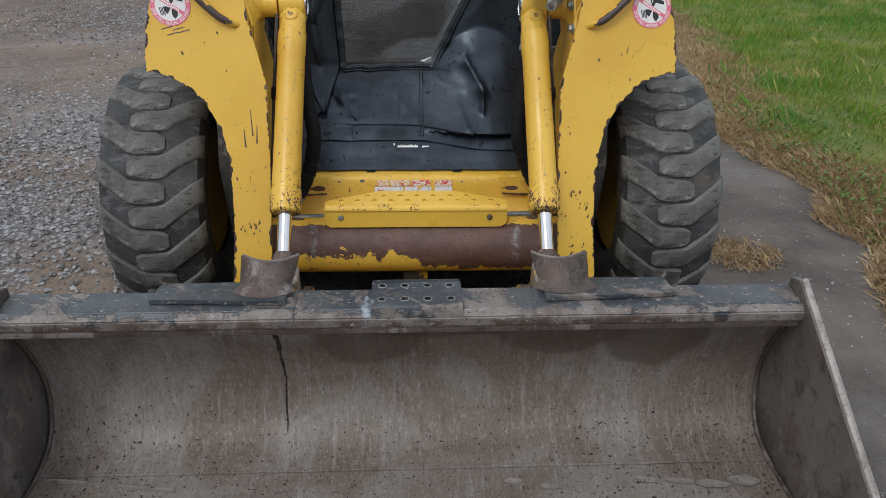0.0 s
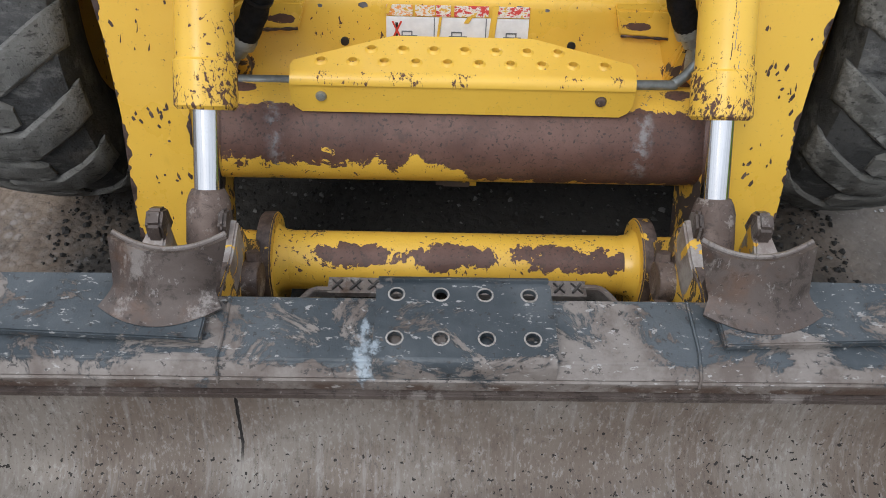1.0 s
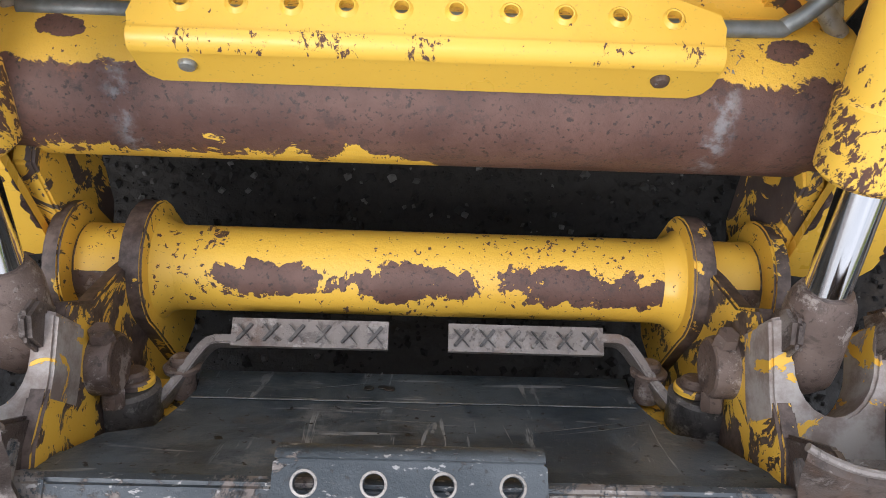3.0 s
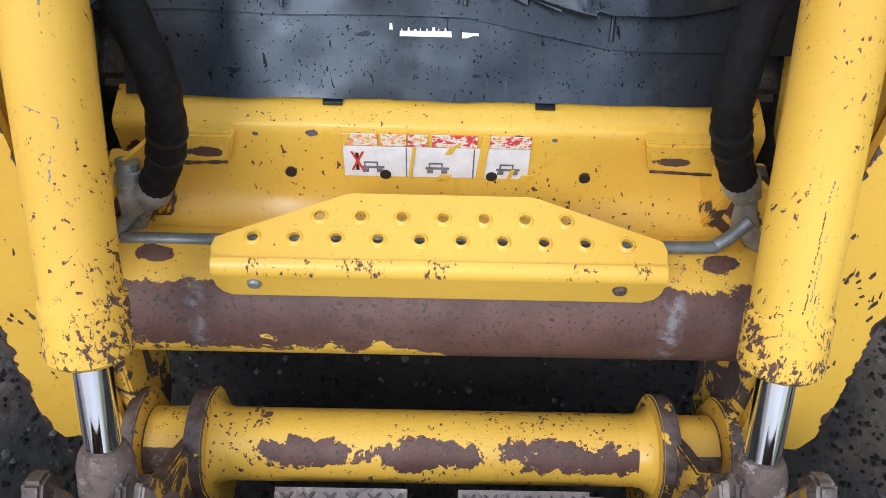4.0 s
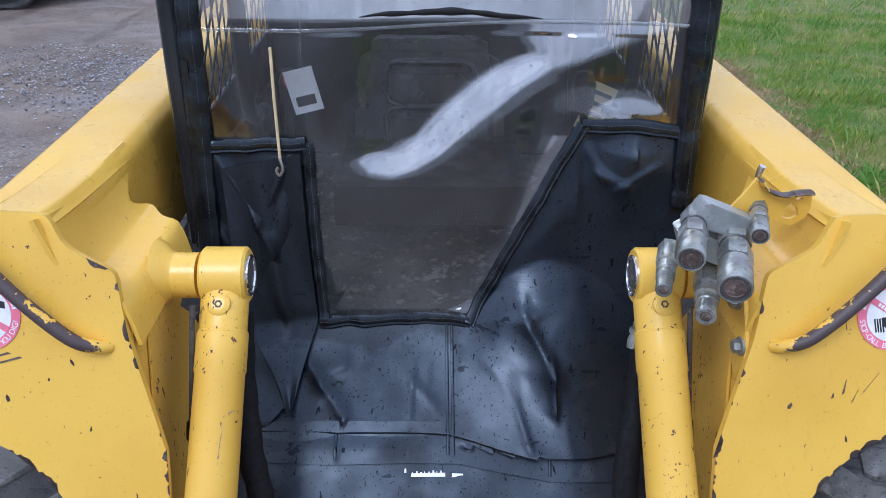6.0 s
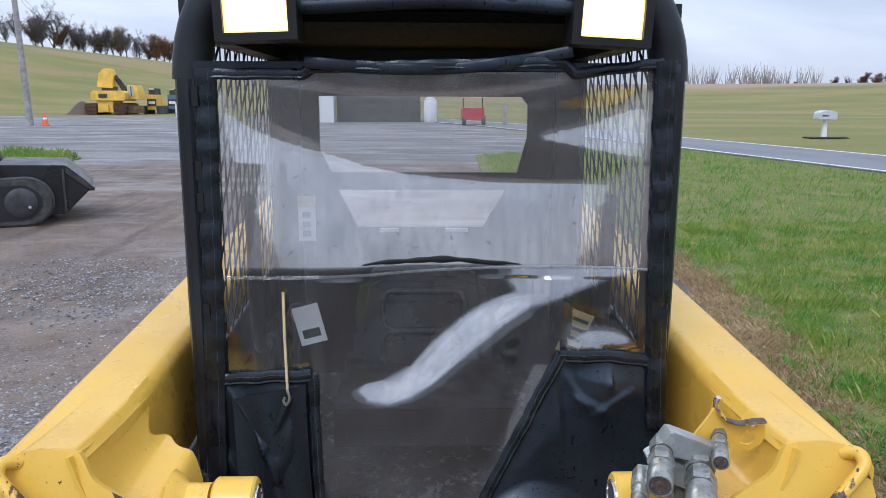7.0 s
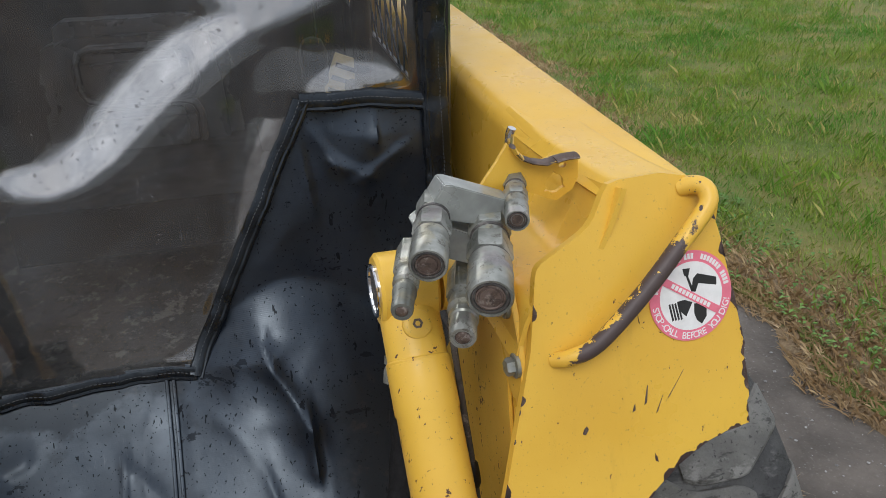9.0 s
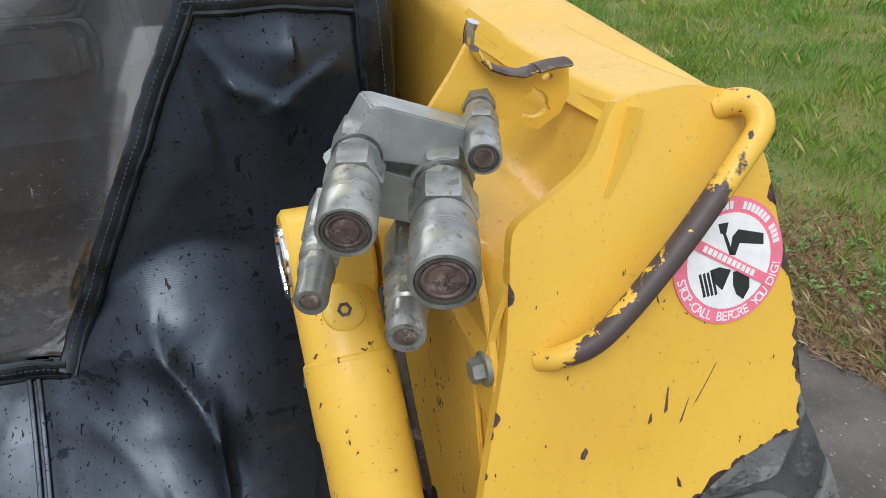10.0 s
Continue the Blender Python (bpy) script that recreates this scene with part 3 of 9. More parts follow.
def make_zinc(name):
    """Zinc plating: smooth grey with yellow and violet tints, dirt in fine spots."""
    m = Mat(name, 0.32, 0.55)
    col = m.mix(m.step(m.noise(28.0, 4.0, 0.55), 0.35, 0.65), (0.20, 0.21, 0.19), (0.37, 0.38, 0.355))
    col = m.mix(m.step(m.noise(40.0, 3.0, 0.5, shift=3.0), 0.55, 0.68, 0.0, 0.5), col, (0.30, 0.27, 0.17))
    col = m.mix(m.step(m.noise(33.0, 3.0, 0.5, shift=6.0), 0.58, 0.70, 0.0, 0.35), col, (0.24, 0.19, 0.225))
    dirt = m.step(m.noise(90.0, 6.0, 0.75, shift=1.0), 0.54, 0.66, 0.0, 0.75)
    m.put("Base Color", m.mix(dirt, col, (0.10, 0.09, 0.075)))
    m.put("Roughness", m.mixf(dirt, m.step(m.noise(18.0, 4.0), 0.3, 0.7, 0.32, 0.48), 0.65))
    m.bump(m.noise(140.0, 4.0), 0.3, 0.0008)
    return m.m


ZINC = make_zinc("zinc_plated_steel")
ZINCB = make_plain("clean_zinc", (0.36, 0.38, 0.365), 0.34, 0.45, 0.18, 35.0, 0.08)
CHROME = make_plain("chrome", (0.72, 0.72, 0.73), 0.10, 1.0, 0.08, 8.0, 0.03)
RUBBER = make_rubber("tyre_rubber", (0.028, 0.029, 0.030), (0.060, 0.061, 0.061), (0.125, 0.125, 0.122))
VINYL = make_vinyl()


def make_binding():
    """Glossy folded tape, creased across and dulled in spots."""
    m = Mat("binding_tape", 0.3, 0.0, spec=0.5)
    m.put("Specular Tint", (0.74, 0.87, 1.0, 1))
    m.put("Base Color", m.mix(m.step(m.noise(40.0, 5.0, 0.7), 0.45, 0.70), (0.005, 0.006, 0.008), (0.012, 0.013, 0.015)))
    m.put("Roughness", m.step(m.noise(22.0, 4.0), 0.40, 0.62, 0.24, 0.44))
    m.bump(m.math("ADD", m.noise(60.0, 4.0, 0.6), m.math("MULTIPLY", m.noise(320.0, 2.0), 0.2)), 0.35, 0.003)
    return m.m


BINDING = make_binding()
SCRAPE = make_plain("scraped_grey_steel", (0.20, 0.19, 0.20), 0.5, 0.3, 0.4, 60.0)
YEL_CHIP = make_yellow("chipped_cylinder_paint", 0.7, 0.36)
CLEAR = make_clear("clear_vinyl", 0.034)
CAB = make_plain("black_cab_paint", (0.016, 0.018, 0.021), 0.40, 0.0, 0.35, 9.0, 0.2, 0.3)
PLASTIC = make_plain("black_plastic", (0.011, 0.011, 0.012), 0.50, 0.0, 0.3, 20.0, 0.2, 0.3)
HOSE = make_plain("hose_sleeve", (0.009, 0.009, 0.010), 0.8, 0.0, 0.4, 120.0, 0.8, 0.2)
GREYLINE = make_plain("grey_steel_line", (0.20, 0.22, 0.22), 0.40, 0.5, 0.3, 40.0)
THREAD = make_plain("grey_thread", (0.07, 0.075, 0.08), 0.8)
SEATV = make_plain("worn_seat_vinyl", (0.045, 0.045, 0.046), 0.30, 0.0, 0.4, 14.0, 0.3, 0.7)
CREAM = make_plain("pale_yellow_interior", (0.62, 0.50, 0.28), 0.6)
WHITE = make_plain("white_print", (0.78, 0.78, 0.77), 0.4, 0.0, 0.08, 60.0, 0.02)
INK_HOLE_BLACK = make_plain("black_print", (0.02, 0.02, 0.02), 0.4, 0.0, 0.1, 60.0, 0.02)
REDINK = make_plain("red_print", (0.62, 0.06, 0.04), 0.4, 0.0, 0.15, 60.0, 0.02)


def make_peeled(name, color):
    """Print that has flaked off to white and yellow in places."""
    m = Mat(name, 0.4)
    n = m.noise(110.0, 5.0, 0.7, stretch=(0.6, 1, 1))
    col = m.mix(m.step(n, 0.47, 0.50), color, (0.74, 0.70, 0.62))
    m.put("Base Color", m.mix(m.step(n, 0.57, 0.60), col, YELLOW2))
    return m.m


PEELRED, PEELORANGE = make_peeled("flaked_red_print", (0.60, 0.06, 0.05)), make_peeled("flaked_orange_print", (0.78, 0.30, 0.06))
GREYINK = make_plain("grey_print", (0.16, 0.17, 0.18), 0.4, 0.0, 0.3, 60.0, 0.02)
PINKINK = make_plain("pink_print", (0.80, 0.19, 0.27), 0.4, 0.0, 0.12, 40.0, 0.02)
GROUND = make_ground()
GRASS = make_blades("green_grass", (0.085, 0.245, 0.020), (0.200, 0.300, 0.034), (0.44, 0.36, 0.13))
LUGRUB = make_rubber("dusty_lug_rubber", (0.080, 0.080, 0.075), (0.155, 0.153, 0.143), (0.24, 0.24, 0.23))
STRAW = make_blades("dry_straw", (0.36, 0.25, 0.125), (0.27, 0.175, 0.085), (0.55, 0.43, 0.25))

# ---- mesh helpers ----
def empty(name, at=(0, 0, 0), label="", category="", group=""):
    ob = new(name)
    ob.location = at
    ob.empty_display_size = 0.1
    return tagged(ob, label, category, group)


def finish(name, bm, mat, angle=35):
    bmesh.ops.recalc_face_normals(bm, faces=bm.faces)
    me = bpy.data.meshes.new(name)
    bm.to_mesh(me)
    bm.free()
    me.materials.append(mat)
    me.shade_smooth()
    me.set_sharp_from_angle(angle=radians(angle))
    return me


def part(name, bm, mat, parent=None, label="", angle=35):
    """Links a bmesh, given in world metres, as one mesh object under its thing or part."""
    ob = new(name, finish(name, bm, mat, angle))
    if parent is not None:
        ob.parent = parent
        base = Vector((0, 0, 0))
        up = parent
        while up is not None:
            base += up.location
            up = up.parent
        ob.data.transform(Matrix.Translation(-base)) if base.length > 0 else None
    if label:
        ob["label"] = label
    return ob


def thing(name, bm, mat, label, category, group="", kind="", angle=35):
    return tagged(new(name, finish(name, bm, mat, angle)), label, category, group, kind)


def bevel_all(bm, r, seg=2, angle=30):
    edges = [e for e in bm.edges if len(e.link_faces) == 2 and e.calc_face_angle(0) > radians(angle)]
    if edges and r > 0:
        bmesh.ops.bevel(bm, geom=edges, offset=r, segments=seg, affect="EDGES", clamp_overlap=True)
    return bm


def box(x0, x1, y0, y1, z0, z1, r=0.0, bm=None, m=None):
    b = bmesh.new()
    vs = [b.verts.new((x, y, z)) for x in (x0, x1) for y in (y0, y1) for z in (z0, z1)]
    for f in ((0, 1, 3, 2), (4, 6, 7, 5), (0, 4, 5, 1), (2, 3, 7, 6), (0, 2, 6, 4), (1, 5, 7, 3)):
        b.faces.new([vs[i] for i in f])
    bevel_all(b, r)
    return put_in(bm, b, m)


def put_in(bm, b, m=None):
    """Moves b by m and joins it into bm, where there is one."""
    if m is not None:
        bmesh.ops.transform(b, matrix=m, verts=b.verts)
    if bm is None:
        return b
    me = bpy.data.meshes.new("t")
    b.to_mesh(me)
    b.free()
    bm.from_mesh(me)
    bpy.data.meshes.remove(me)
    return bm


def prism(pts, axis, lo, hi, r=0.0, bm=None, fit=None):
    """A polygon pushed along an axis: x takes (y, z), y takes (x, z), z takes (x, y)."""
    b = bmesh.new()

    def at(p, d):
        v = {"x": (d, p[0], p[1]), "y": (p[0], d, p[1]), "z": (p[0], p[1], d)}[axis]
        return fit(v) if fit else v

    a = [b.verts.new(at(p, lo)) for p in pts]
    c = [b.verts.new(at(p, hi)) for p in pts]
    b.faces.new(a)
    b.faces.new(c[::-1])
    for i in range(len(pts)):
        j = (i + 1) % len(pts)
        b.faces.new((a[i], c[i], c[j], a[j]))
    bmesh.ops.recalc_face_normals(b, faces=b.faces)
    bevel_all(b, r)
    return put_in(bm, b)


def turn_to(p0, p1):
    d = Vector(p1) - Vector(p0)
    return Matrix.Translation(p0) @ d.to_track_quat("Z", "Y").to_matrix().to_4x4(), d.length


def lathe(p0, p1, profile, seg=24, bm=None, closed=True):
    """Rings of (distance, radius) along the way from p0 to p1."""
    m, _ = turn_to(p0, p1)
    b = bmesh.new()
    rings = []
    for d, r in profile:
        rings.append([b.verts.new((r * math.cos(k * math.tau / seg), r * math.sin(k * math.tau / seg), d)) for k in range(seg)])
    for u, v in zip(rings, rings[1:]):
        for k in range(seg):
            b.faces.new((u[k], u[(k + 1) % seg], v[(k + 1) % seg], v[k]))
    if closed:
        b.faces.new(rings[0][::-1])
        b.faces.new(rings[-1])
    return put_in(bm, b, m)


def tube(p0, p1, r, r1=None, seg=24, bm=None, ease=0.0):
    n = (Vector(p1) - Vector(p0)).length
    r1 = r if r1 is None else r1
    prof = [(0, r), (n, r1)] if ease == 0 else [(0, r - ease), (ease, r), (n - ease, r1), (n, r1 - ease)]
    return lathe(p0, p1, prof, seg, bm)


def smooth_line(pts, n=8):
    """Points of a soft curve through the given ones."""
    ps = [Vector(p) for p in pts]
    ps = [ps[0] * 2 - ps[1]] + ps + [ps[-1] * 2 - ps[-2]]
    out = []
    for a, b, c, d in zip(ps, ps[1:], ps[2:], ps[3:]):
        for k in range(n):
            t = k / n
            out.append(0.5 * (2 * b + (c - a) * t + (2 * a - 5 * b + 4 * c - d) * t * t + (3 * b - a - 3 * c + d) * t ** 3))
    return out + [ps[-2]]


def sweep(pts, r, seg=10, bm=None, flat=1.0, up=(0, 1, 0)):
    """A round or flattened cord along a line; r may be a function of the way along (0 to 1)."""
    b = bmesh.new()
    ps = [Vector(p) for p in pts]
    side = None
    rings = []
    for i, p in enumerate(ps):
        d = (ps[min(i + 1, len(ps) - 1)] - ps[max(i - 1, 0)]).normalized()
        if flat != 1.0:
            n = Vector(up)
            n = (n - d * n.dot(d)).normalized()
        else:
            n = d.orthogonal().normalized() if side is None else (side - d * side.dot(d)).normalized()
        side = n
        c = d.cross(n)
        q = r(i / (len(ps) - 1)) if callable(r) else r
        rings.append([b.verts.new(p + (n * math.cos(k * math.tau / seg) * flat + c * math.sin(k * math.tau / seg)) * q) for k in range(seg)])
    for u, v in zip(rings, rings[1:]):
        for k in range(seg):
            b.faces.new((u[k], u[(k + 1) % seg], v[(k + 1) % seg], v[k]))
    b.faces.new(rings[0][::-1])
    b.faces.new(rings[-1])
    return put_in(bm, b)


def surface(nu, nv, f, keep=None, thick=0.0, bm=None):
    """A sheet from f(u, v), u and v from 0 to 1; keep(u, v) leaves cells out."""
    b = bmesh.new()
    g = [[b.verts.new(f(i / nu, j / nv)) for j in range(nv + 1)] for i in range(nu + 1)]
    for i in range(nu):
        for j in range(nv):
            if keep is None or keep((i + 0.5) / nu, (j + 0.5) / nv):
                b.faces.new((g[i][j], g[i + 1][j], g[i + 1][j + 1], g[i][j + 1]))
    bmesh.ops.delete(b, geom=[v for v in b.verts if not v.link_faces], context="VERTS")
    if thick:
        bmesh.ops.recalc_face_normals(b, faces=b.faces)
        bmesh.ops.solidify(b, geom=b.faces, thickness=thick)
    return put_in(bm, b)


def holed(outline, holes, fit, thick, bm=None, seg=14):
    """A plate with round holes: outline and holes (x, y, r) in the plane, fit(x, y, d) puts them in the world at depth d."""
    b = bmesh.new()
    edges = []
    loops = [outline] + [[(x + r * math.cos(-k * math.tau / seg), y + r * math.sin(-k * math.tau / seg)) for k in range(seg)] for x, y, r in holes]
    for lp in loops:
        vs = [b.verts.new((p[0], p[1], 0)) for p in lp]
        edges += [b.edges.new((vs[i], vs[(i + 1) % len(vs)])) for i in range(len(vs))]
    bmesh.ops.triangle_fill(b, use_beauty=True, edges=edges)
    ext = bmesh.ops.extrude_face_region(b, geom=b.faces[:])
    top = [v for v in ext["geom"] if isinstance(v, bmesh.types.BMVert)]
    for v in top:
        v.co.z = thick
    for v in b.verts:
        v.co = Vector(fit(v.co.x, v.co.y, v.co.z))
    bmesh.ops.recalc_face_normals(b, faces=b.faces)
    return put_in(bm, b)


def hexagon(p0, p1, r, bm=None):
    n = (Vector(p1) - Vector(p0)).length
    return lathe(p0, p1, [(0, r), (n * 0.8, r), (n, r * 0.85)], 6, bm)


def inside(px, pz, poly):
    c = False
    for i in range(len(poly)):
        (x1, z1), (x2, z2) = poly[i], poly[i - 1]
        if (z1 > pz) != (z2 > pz) and px < (x2 - x1) * (pz - z1) / (z2 - z1) + x1:
            c = not c
    return c


def wav(x, y, z=0.0):
    return noise.noise(Vector((x, y, z)))


def on_curve(pts, x):
    """Height of a line given by a few points, at x."""
    if x <= pts[0][0]:
        return pts[0][1]
    for (x0, z0), (x1, z1) in zip(pts, pts[1:]):
        if x <= x1:
            return z0 + (z1 - z0) * (x - x0) / (x1 - x0)
    return pts[-1][1]


def ramp(v, w):
    """A soft step from 0 to 1 as v goes from 0 to w."""
    v = max(0.0, min(1.0, v / w))
    return v * v * (3 - 2 * v)


# ---- the skid steer loader ----
loader = empty("skid_steer_loader", (0, 0, 0), "yellow skid steer loader with chipped paint and black vinyl cab", "loader")


def lean(x, z, d=0.0):
    """A point of the arms' front plates, which lean back; d metres behind the face."""
    return (x, 1.923 + 0.29 * (z - 0.903) + d * 0.96, z - d * 0.28)


# lift arms: front plate, box behind it, upper rail, lower lug plates
PLATE = [(0.405, 0.285), (0.49, 0.27), (0.505, 0.30), (0.503, 0.38), (0.495, 0.50), (0.496, 0.61), (0.504, 0.70), (0.516, 0.745), (0.533, 0.785), (0.555, 0.82), (0.580, 0.847), (0.61, 0.872), (0.645, 0.89), (0.68, 0.90), (0.706, 0.903),
         (0.704, 0.93), (0.707, 0.935), (0.700, 0.99), (0.701, 1.0), (0.690, 1.05), (0.684, 1.075), (0.670, 1.133), (0.660, 1.160), (0.654, 1.174), (0.645, 1.186), (0.630, 1.194), (0.600, 1.200), (0.550, 1.198), (0.538, 1.195), (0.531, 1.186), (0.525, 1.173), (0.519, 1.162), (0.512, 1.154), (0.504, 1.148), (0.486, 1.138), (0.466, 1.128), (0.455, 1.122), (0.450, 1.116), (0.4475, 1.106),
         (0.443, 1.07), (0.437, 1.03), (0.41, 0.93), (0.394, 0.87), (0.392, 0.65), (0.397, 0.45)]


def lift_arm(s):
    arm = part("lift_arm", holed([(s * x, z) for x, z in PLATE], [], lambda x, z, d: lean(x, z, d), 0.012), YEL, loader, "chipped yellow lift arm with a wide front plate")
    # box behind the plate
    prof = [(1.775, 0.33), (1.975, 1.055), (2.18, 1.075), (2.24, 1.00), (2.10, 0.90), (1.97, 0.60), (1.90, 0.33)]
    part("inner_box", prism(prof, "x", s * 0.4355, s * 0.488, 0.006), YEL, arm)
    # pan between the rail and the cylinder boss: falls from the rail in a soft cove, scalloped at its rear edge
    def cover(u, v):
        x = 0.430 + 0.122 * u
        rear = 2.235 + 0.090 * u ** 2 + 0.022 * math.exp(-((u - 0.55) / 0.16) ** 2) - (0.040 * math.exp(-((u - 0.80) / 0.10) ** 2) if s < 0 else 0.012)
        z = 1.066 + 0.012 * u + 0.080 * max(0.0, (u - 0.55) / 0.45) ** 2.2 - 0.055 * max(0.0, (0.16 - u) / 0.16) ** 2
        return Vector((s * x, 1.972 + 0.02 * u + (rear - 1.972 - 0.02 * u) * v, z + 0.016 * v + 0.035 * (1 - v) ** 3 * u))
    part("box_cover", surface(24, 14, cover, None, 0.006), YEL, arm)
    # upper rail past the cab, round-shouldered
    def rise(v):
        return (v[0], v[1], v[2] + 0.062 * (v[1] - 2.1))
    sec = [(0.537, 0.93)] + [(0.569 - 0.032 * math.cos(a), 1.140 + 0.032 * math.sin(a)) for a in [math.pi / 2 * k / 6 for k in range(7)]] + [(0.663 + 0.024 * math.sin(a), 1.148 + 0.024 * math.cos(a)) for a in [math.pi / 2 * k / 6 for k in range(7)]] + [(0.687, 0.93)]
    part("upper_rail", prism([(s * x, z) for x, z in sec], "y", 2.018, 4.35, 0.0, None, rise), YEL, arm)
    # the plate's top rolls back into the rail
    def lip(u, v):
        x = 0.5385 + 0.106 * u
        y = 2.013 + 0.34 * v
        edge = ramp(0.5 - abs(u - 0.5), 0.16)
        z = 1.172 + 0.062 * (y - 2.1) + 0.0025 + 0.024 * (1 - v) ** 2.2 * (0.55 + 0.45 * edge) - 0.022 * (1 - edge) * (0.35 + 0.65 * v) - 0.004 * v
        return Vector((s * x, y, z))
    part("top_lip", surface(18, 20, lip, None, 0.012), YEL, arm)
    # round hand bar
    pts = [lean(s * 0.464, 1.018, 0.004), lean(s * 0.478, 1.022, -0.010), lean(s * 0.508, 1.036, -0.020), lean(s * 0.561, 1.083, -0.026), lean(s * 0.608, 1.131, -0.028), lean(s * 0.638, 1.160, -0.025), lean(s * 0.645, 1.172, -0.021), lean(s * 0.644, 1.181, -0.014), lean(s * 0.637, 1.184, -0.005), lean(s * 0.626, 1.181, 0.006)]
    part("hand_bar", sweep(smooth_line(pts, 6), lambda t: 0.0092 + 0.0016 * t, 14), YEL_BAR, arm, "yellow hand bar worn to brown on its front")
    # cylinder pin boss
    tube((s * 0.436, 2.12, 1.045), (s * 0.378, 2.12, 1.045), 0.036, bm=(b := lathe((s * 0.442, 2.12, 1.045), (s * 0.415, 2.12, 1.045), [(0, 0.058), (0.010, 0.052), (0.020, 0.040), (0.027, 0.036)])))
    part("pin_boss", b, YEL, arm)
    # lower end: pair of rounded lug plates round the coupler pivot
    for x0, x1, r in ((0.288, 0.312, 0.073), (0.374, 0.392, 0.070)):
        c = (1.737, 0.272)
        o = [(c[0] + r * math.cos(a), c[1] + r * math.sin(a)) for a in [math.pi * k / 14 for k in range(-1, 15)]] + [(1.660, 0.25), (1.645, 0.17), (1.70, 0.13), (1.80, 0.14)]
        part("lug_plate", prism(o, "x", s * x0, s * x1, 0.0025), YEL_FACE, arm, "yellow lug plate with rust-worn rim")
    o = [(1.76, 0.30), (1.80, 0.40), (1.90, 0.42), (1.93, 0.33), (1.84, 0.20), (1.74, 0.17), (1.70, 0.22)]
    part("arm_foot", prism(o, "x", s * 0.386, s * 0.408, 0.003), YEL_EDGE, arm)
    # thin hydraulic pipe down the inside of the arm
    part("thin_pipe", sweep([(s * 0.374, 2.050, 1.03), (s * 0.385, 2.036, 0.919), (s * 0.395, 2.026, 0.830), (s * 0.402, 2.000, 0.72), (s * 0.408, 1.93, 0.58)], 0.0042, 10), DARK, arm)
    b = lathe((s * 0.3945, 2.0268, 0.836), (s * 0.399, 2.013, 0.775), [(0, 0.0045), (0.003, 0.0068), (0.018, 0.0074), (0.030, 0.0074), (0.036, 0.0048)], 12)
    part("pipe_union", b, PLASTIC, arm)
    # inner wall of the arm behind the pipe
    o = [(2.02, 1.02), (2.10, 1.02), (2.20, 0.93), (2.27, 0.84), (2.25, 0.70), (2.08, 0.52), (1.90, 0.50), (1.94, 0.70)]
    part("inner_wall", prism(o, "x", s * 0.4300, s * 0.4345, 0.0015), YEL_WORN, arm)
    return arm


def make_bar_paint(name):
    m = Mat(name, 0.45)
    col, chip = yellow_coat(m, 0.3)
    x, y, z = m.xyz()
    t = m.math("ADD", m.math("ABSOLUTE", x), m.math("MULTIPLY", m.math("SUBTRACT", m.noise(45.0, 5.0, 0.7), 0.5), 0.09))
    front = m.math("SUBTRACT", m.math("ADD", 1.948, m.math("MULTIPLY", m.math("SUBTRACT", z, 1.06), 0.29)), y)
    front = m.math("ADD", front, m.math("MULTIPLY", m.math("SUBTRACT", m.noise(60.0, 5.0, 0.7), 0.5), 0.030))
    sep = m.t.nodes.new("ShaderNodeSeparateXYZ")
    m.t.links.new(m.t.nodes.new("ShaderNodeNewGeometry").outputs["Normal"], sep.inputs[0])
    under = m.math("ADD", sep.outputs["Z"], m.math("MULTIPLY", m.math("SUBTRACT", m.noise(38.0, 6.0, 0.75, distort=0.6, shift=4.0), 0.5), 3.6))
    front = m.math("SUBTRACT", front, m.step(under, 0.85, 0.92, 0.0, 0.1))
    worn = m.math("MULTIPLY", m.math("MULTIPLY", m.step(t, 0.470, 0.476), m.step(t, 0.605, 0.612, 1.0, 0.0)), m.step(front, -0.004, -0.002))
    full = m.math("MAXIMUM", worn, chip)
    m.put("Base Color", m.mix(full, col, m.mix(m.noise(90.0), (0.050, 0.034, 0.034), (0.085, 0.060, 0.055))))
    m.put("Roughness", m.mixf(full, 0.36, 0.5))
    m.bump(m.math("MULTIPLY", full, -1.0), 0.5, 0.001)
    return m.m


def make_edge_paint(name, lost=0.47):
    """Yellow paint worn to brown in large patches."""
    m = Mat(name, 0.5)
    col, chip = yellow_coat(m, 1.2)
    n = m.noise(15.0, 6.0, 0.68, distort=0.9)
    worn = m.math("MAXIMUM", chip, m.step(n, lost, lost + 0.02))
    br = m.mix(m.noise(60.0, 5.0), (0.050, 0.034, 0.030), (0.115, 0.088, 0.078))
    m.put("Base Color", m.mix(worn, col, br))
    m.put("Roughness", m.mixf(worn, 0.4, 0.6))
    m.bump(m.math("ADD", m.math("MULTIPLY", worn, -1.0), m.math("MULTIPLY", m.noise(110.0), 0.5)), 0.5, 0.0016)
    return m.m


def make_half_flaked(name):
    """Brown steel with a few flakes of yellow left."""
    m = Mat(name, 0.5, 0.2)
    br = m.mix(m.step(m.noise(18.0, 6.0, 0.7), 0.38, 0.62), (0.21, 0.165, 0.145), (0.38, 0.35, 0.325))
    flake = m.step(m.noise(20.0, 5.0, 0.65, distort=0.8, shift=6.0), 0.585, 0.60)
    m.put("Base Color", m.mix(flake, br, YELLOW2))
    m.put("Roughness", m.mixf(flake, 0.48, 0.4))
    m.bump(m.math("ADD", flake, m.math("MULTIPLY", m.noise(90.0, 5.0), 0.6)), 0.5, 0.0016)
    return m.m


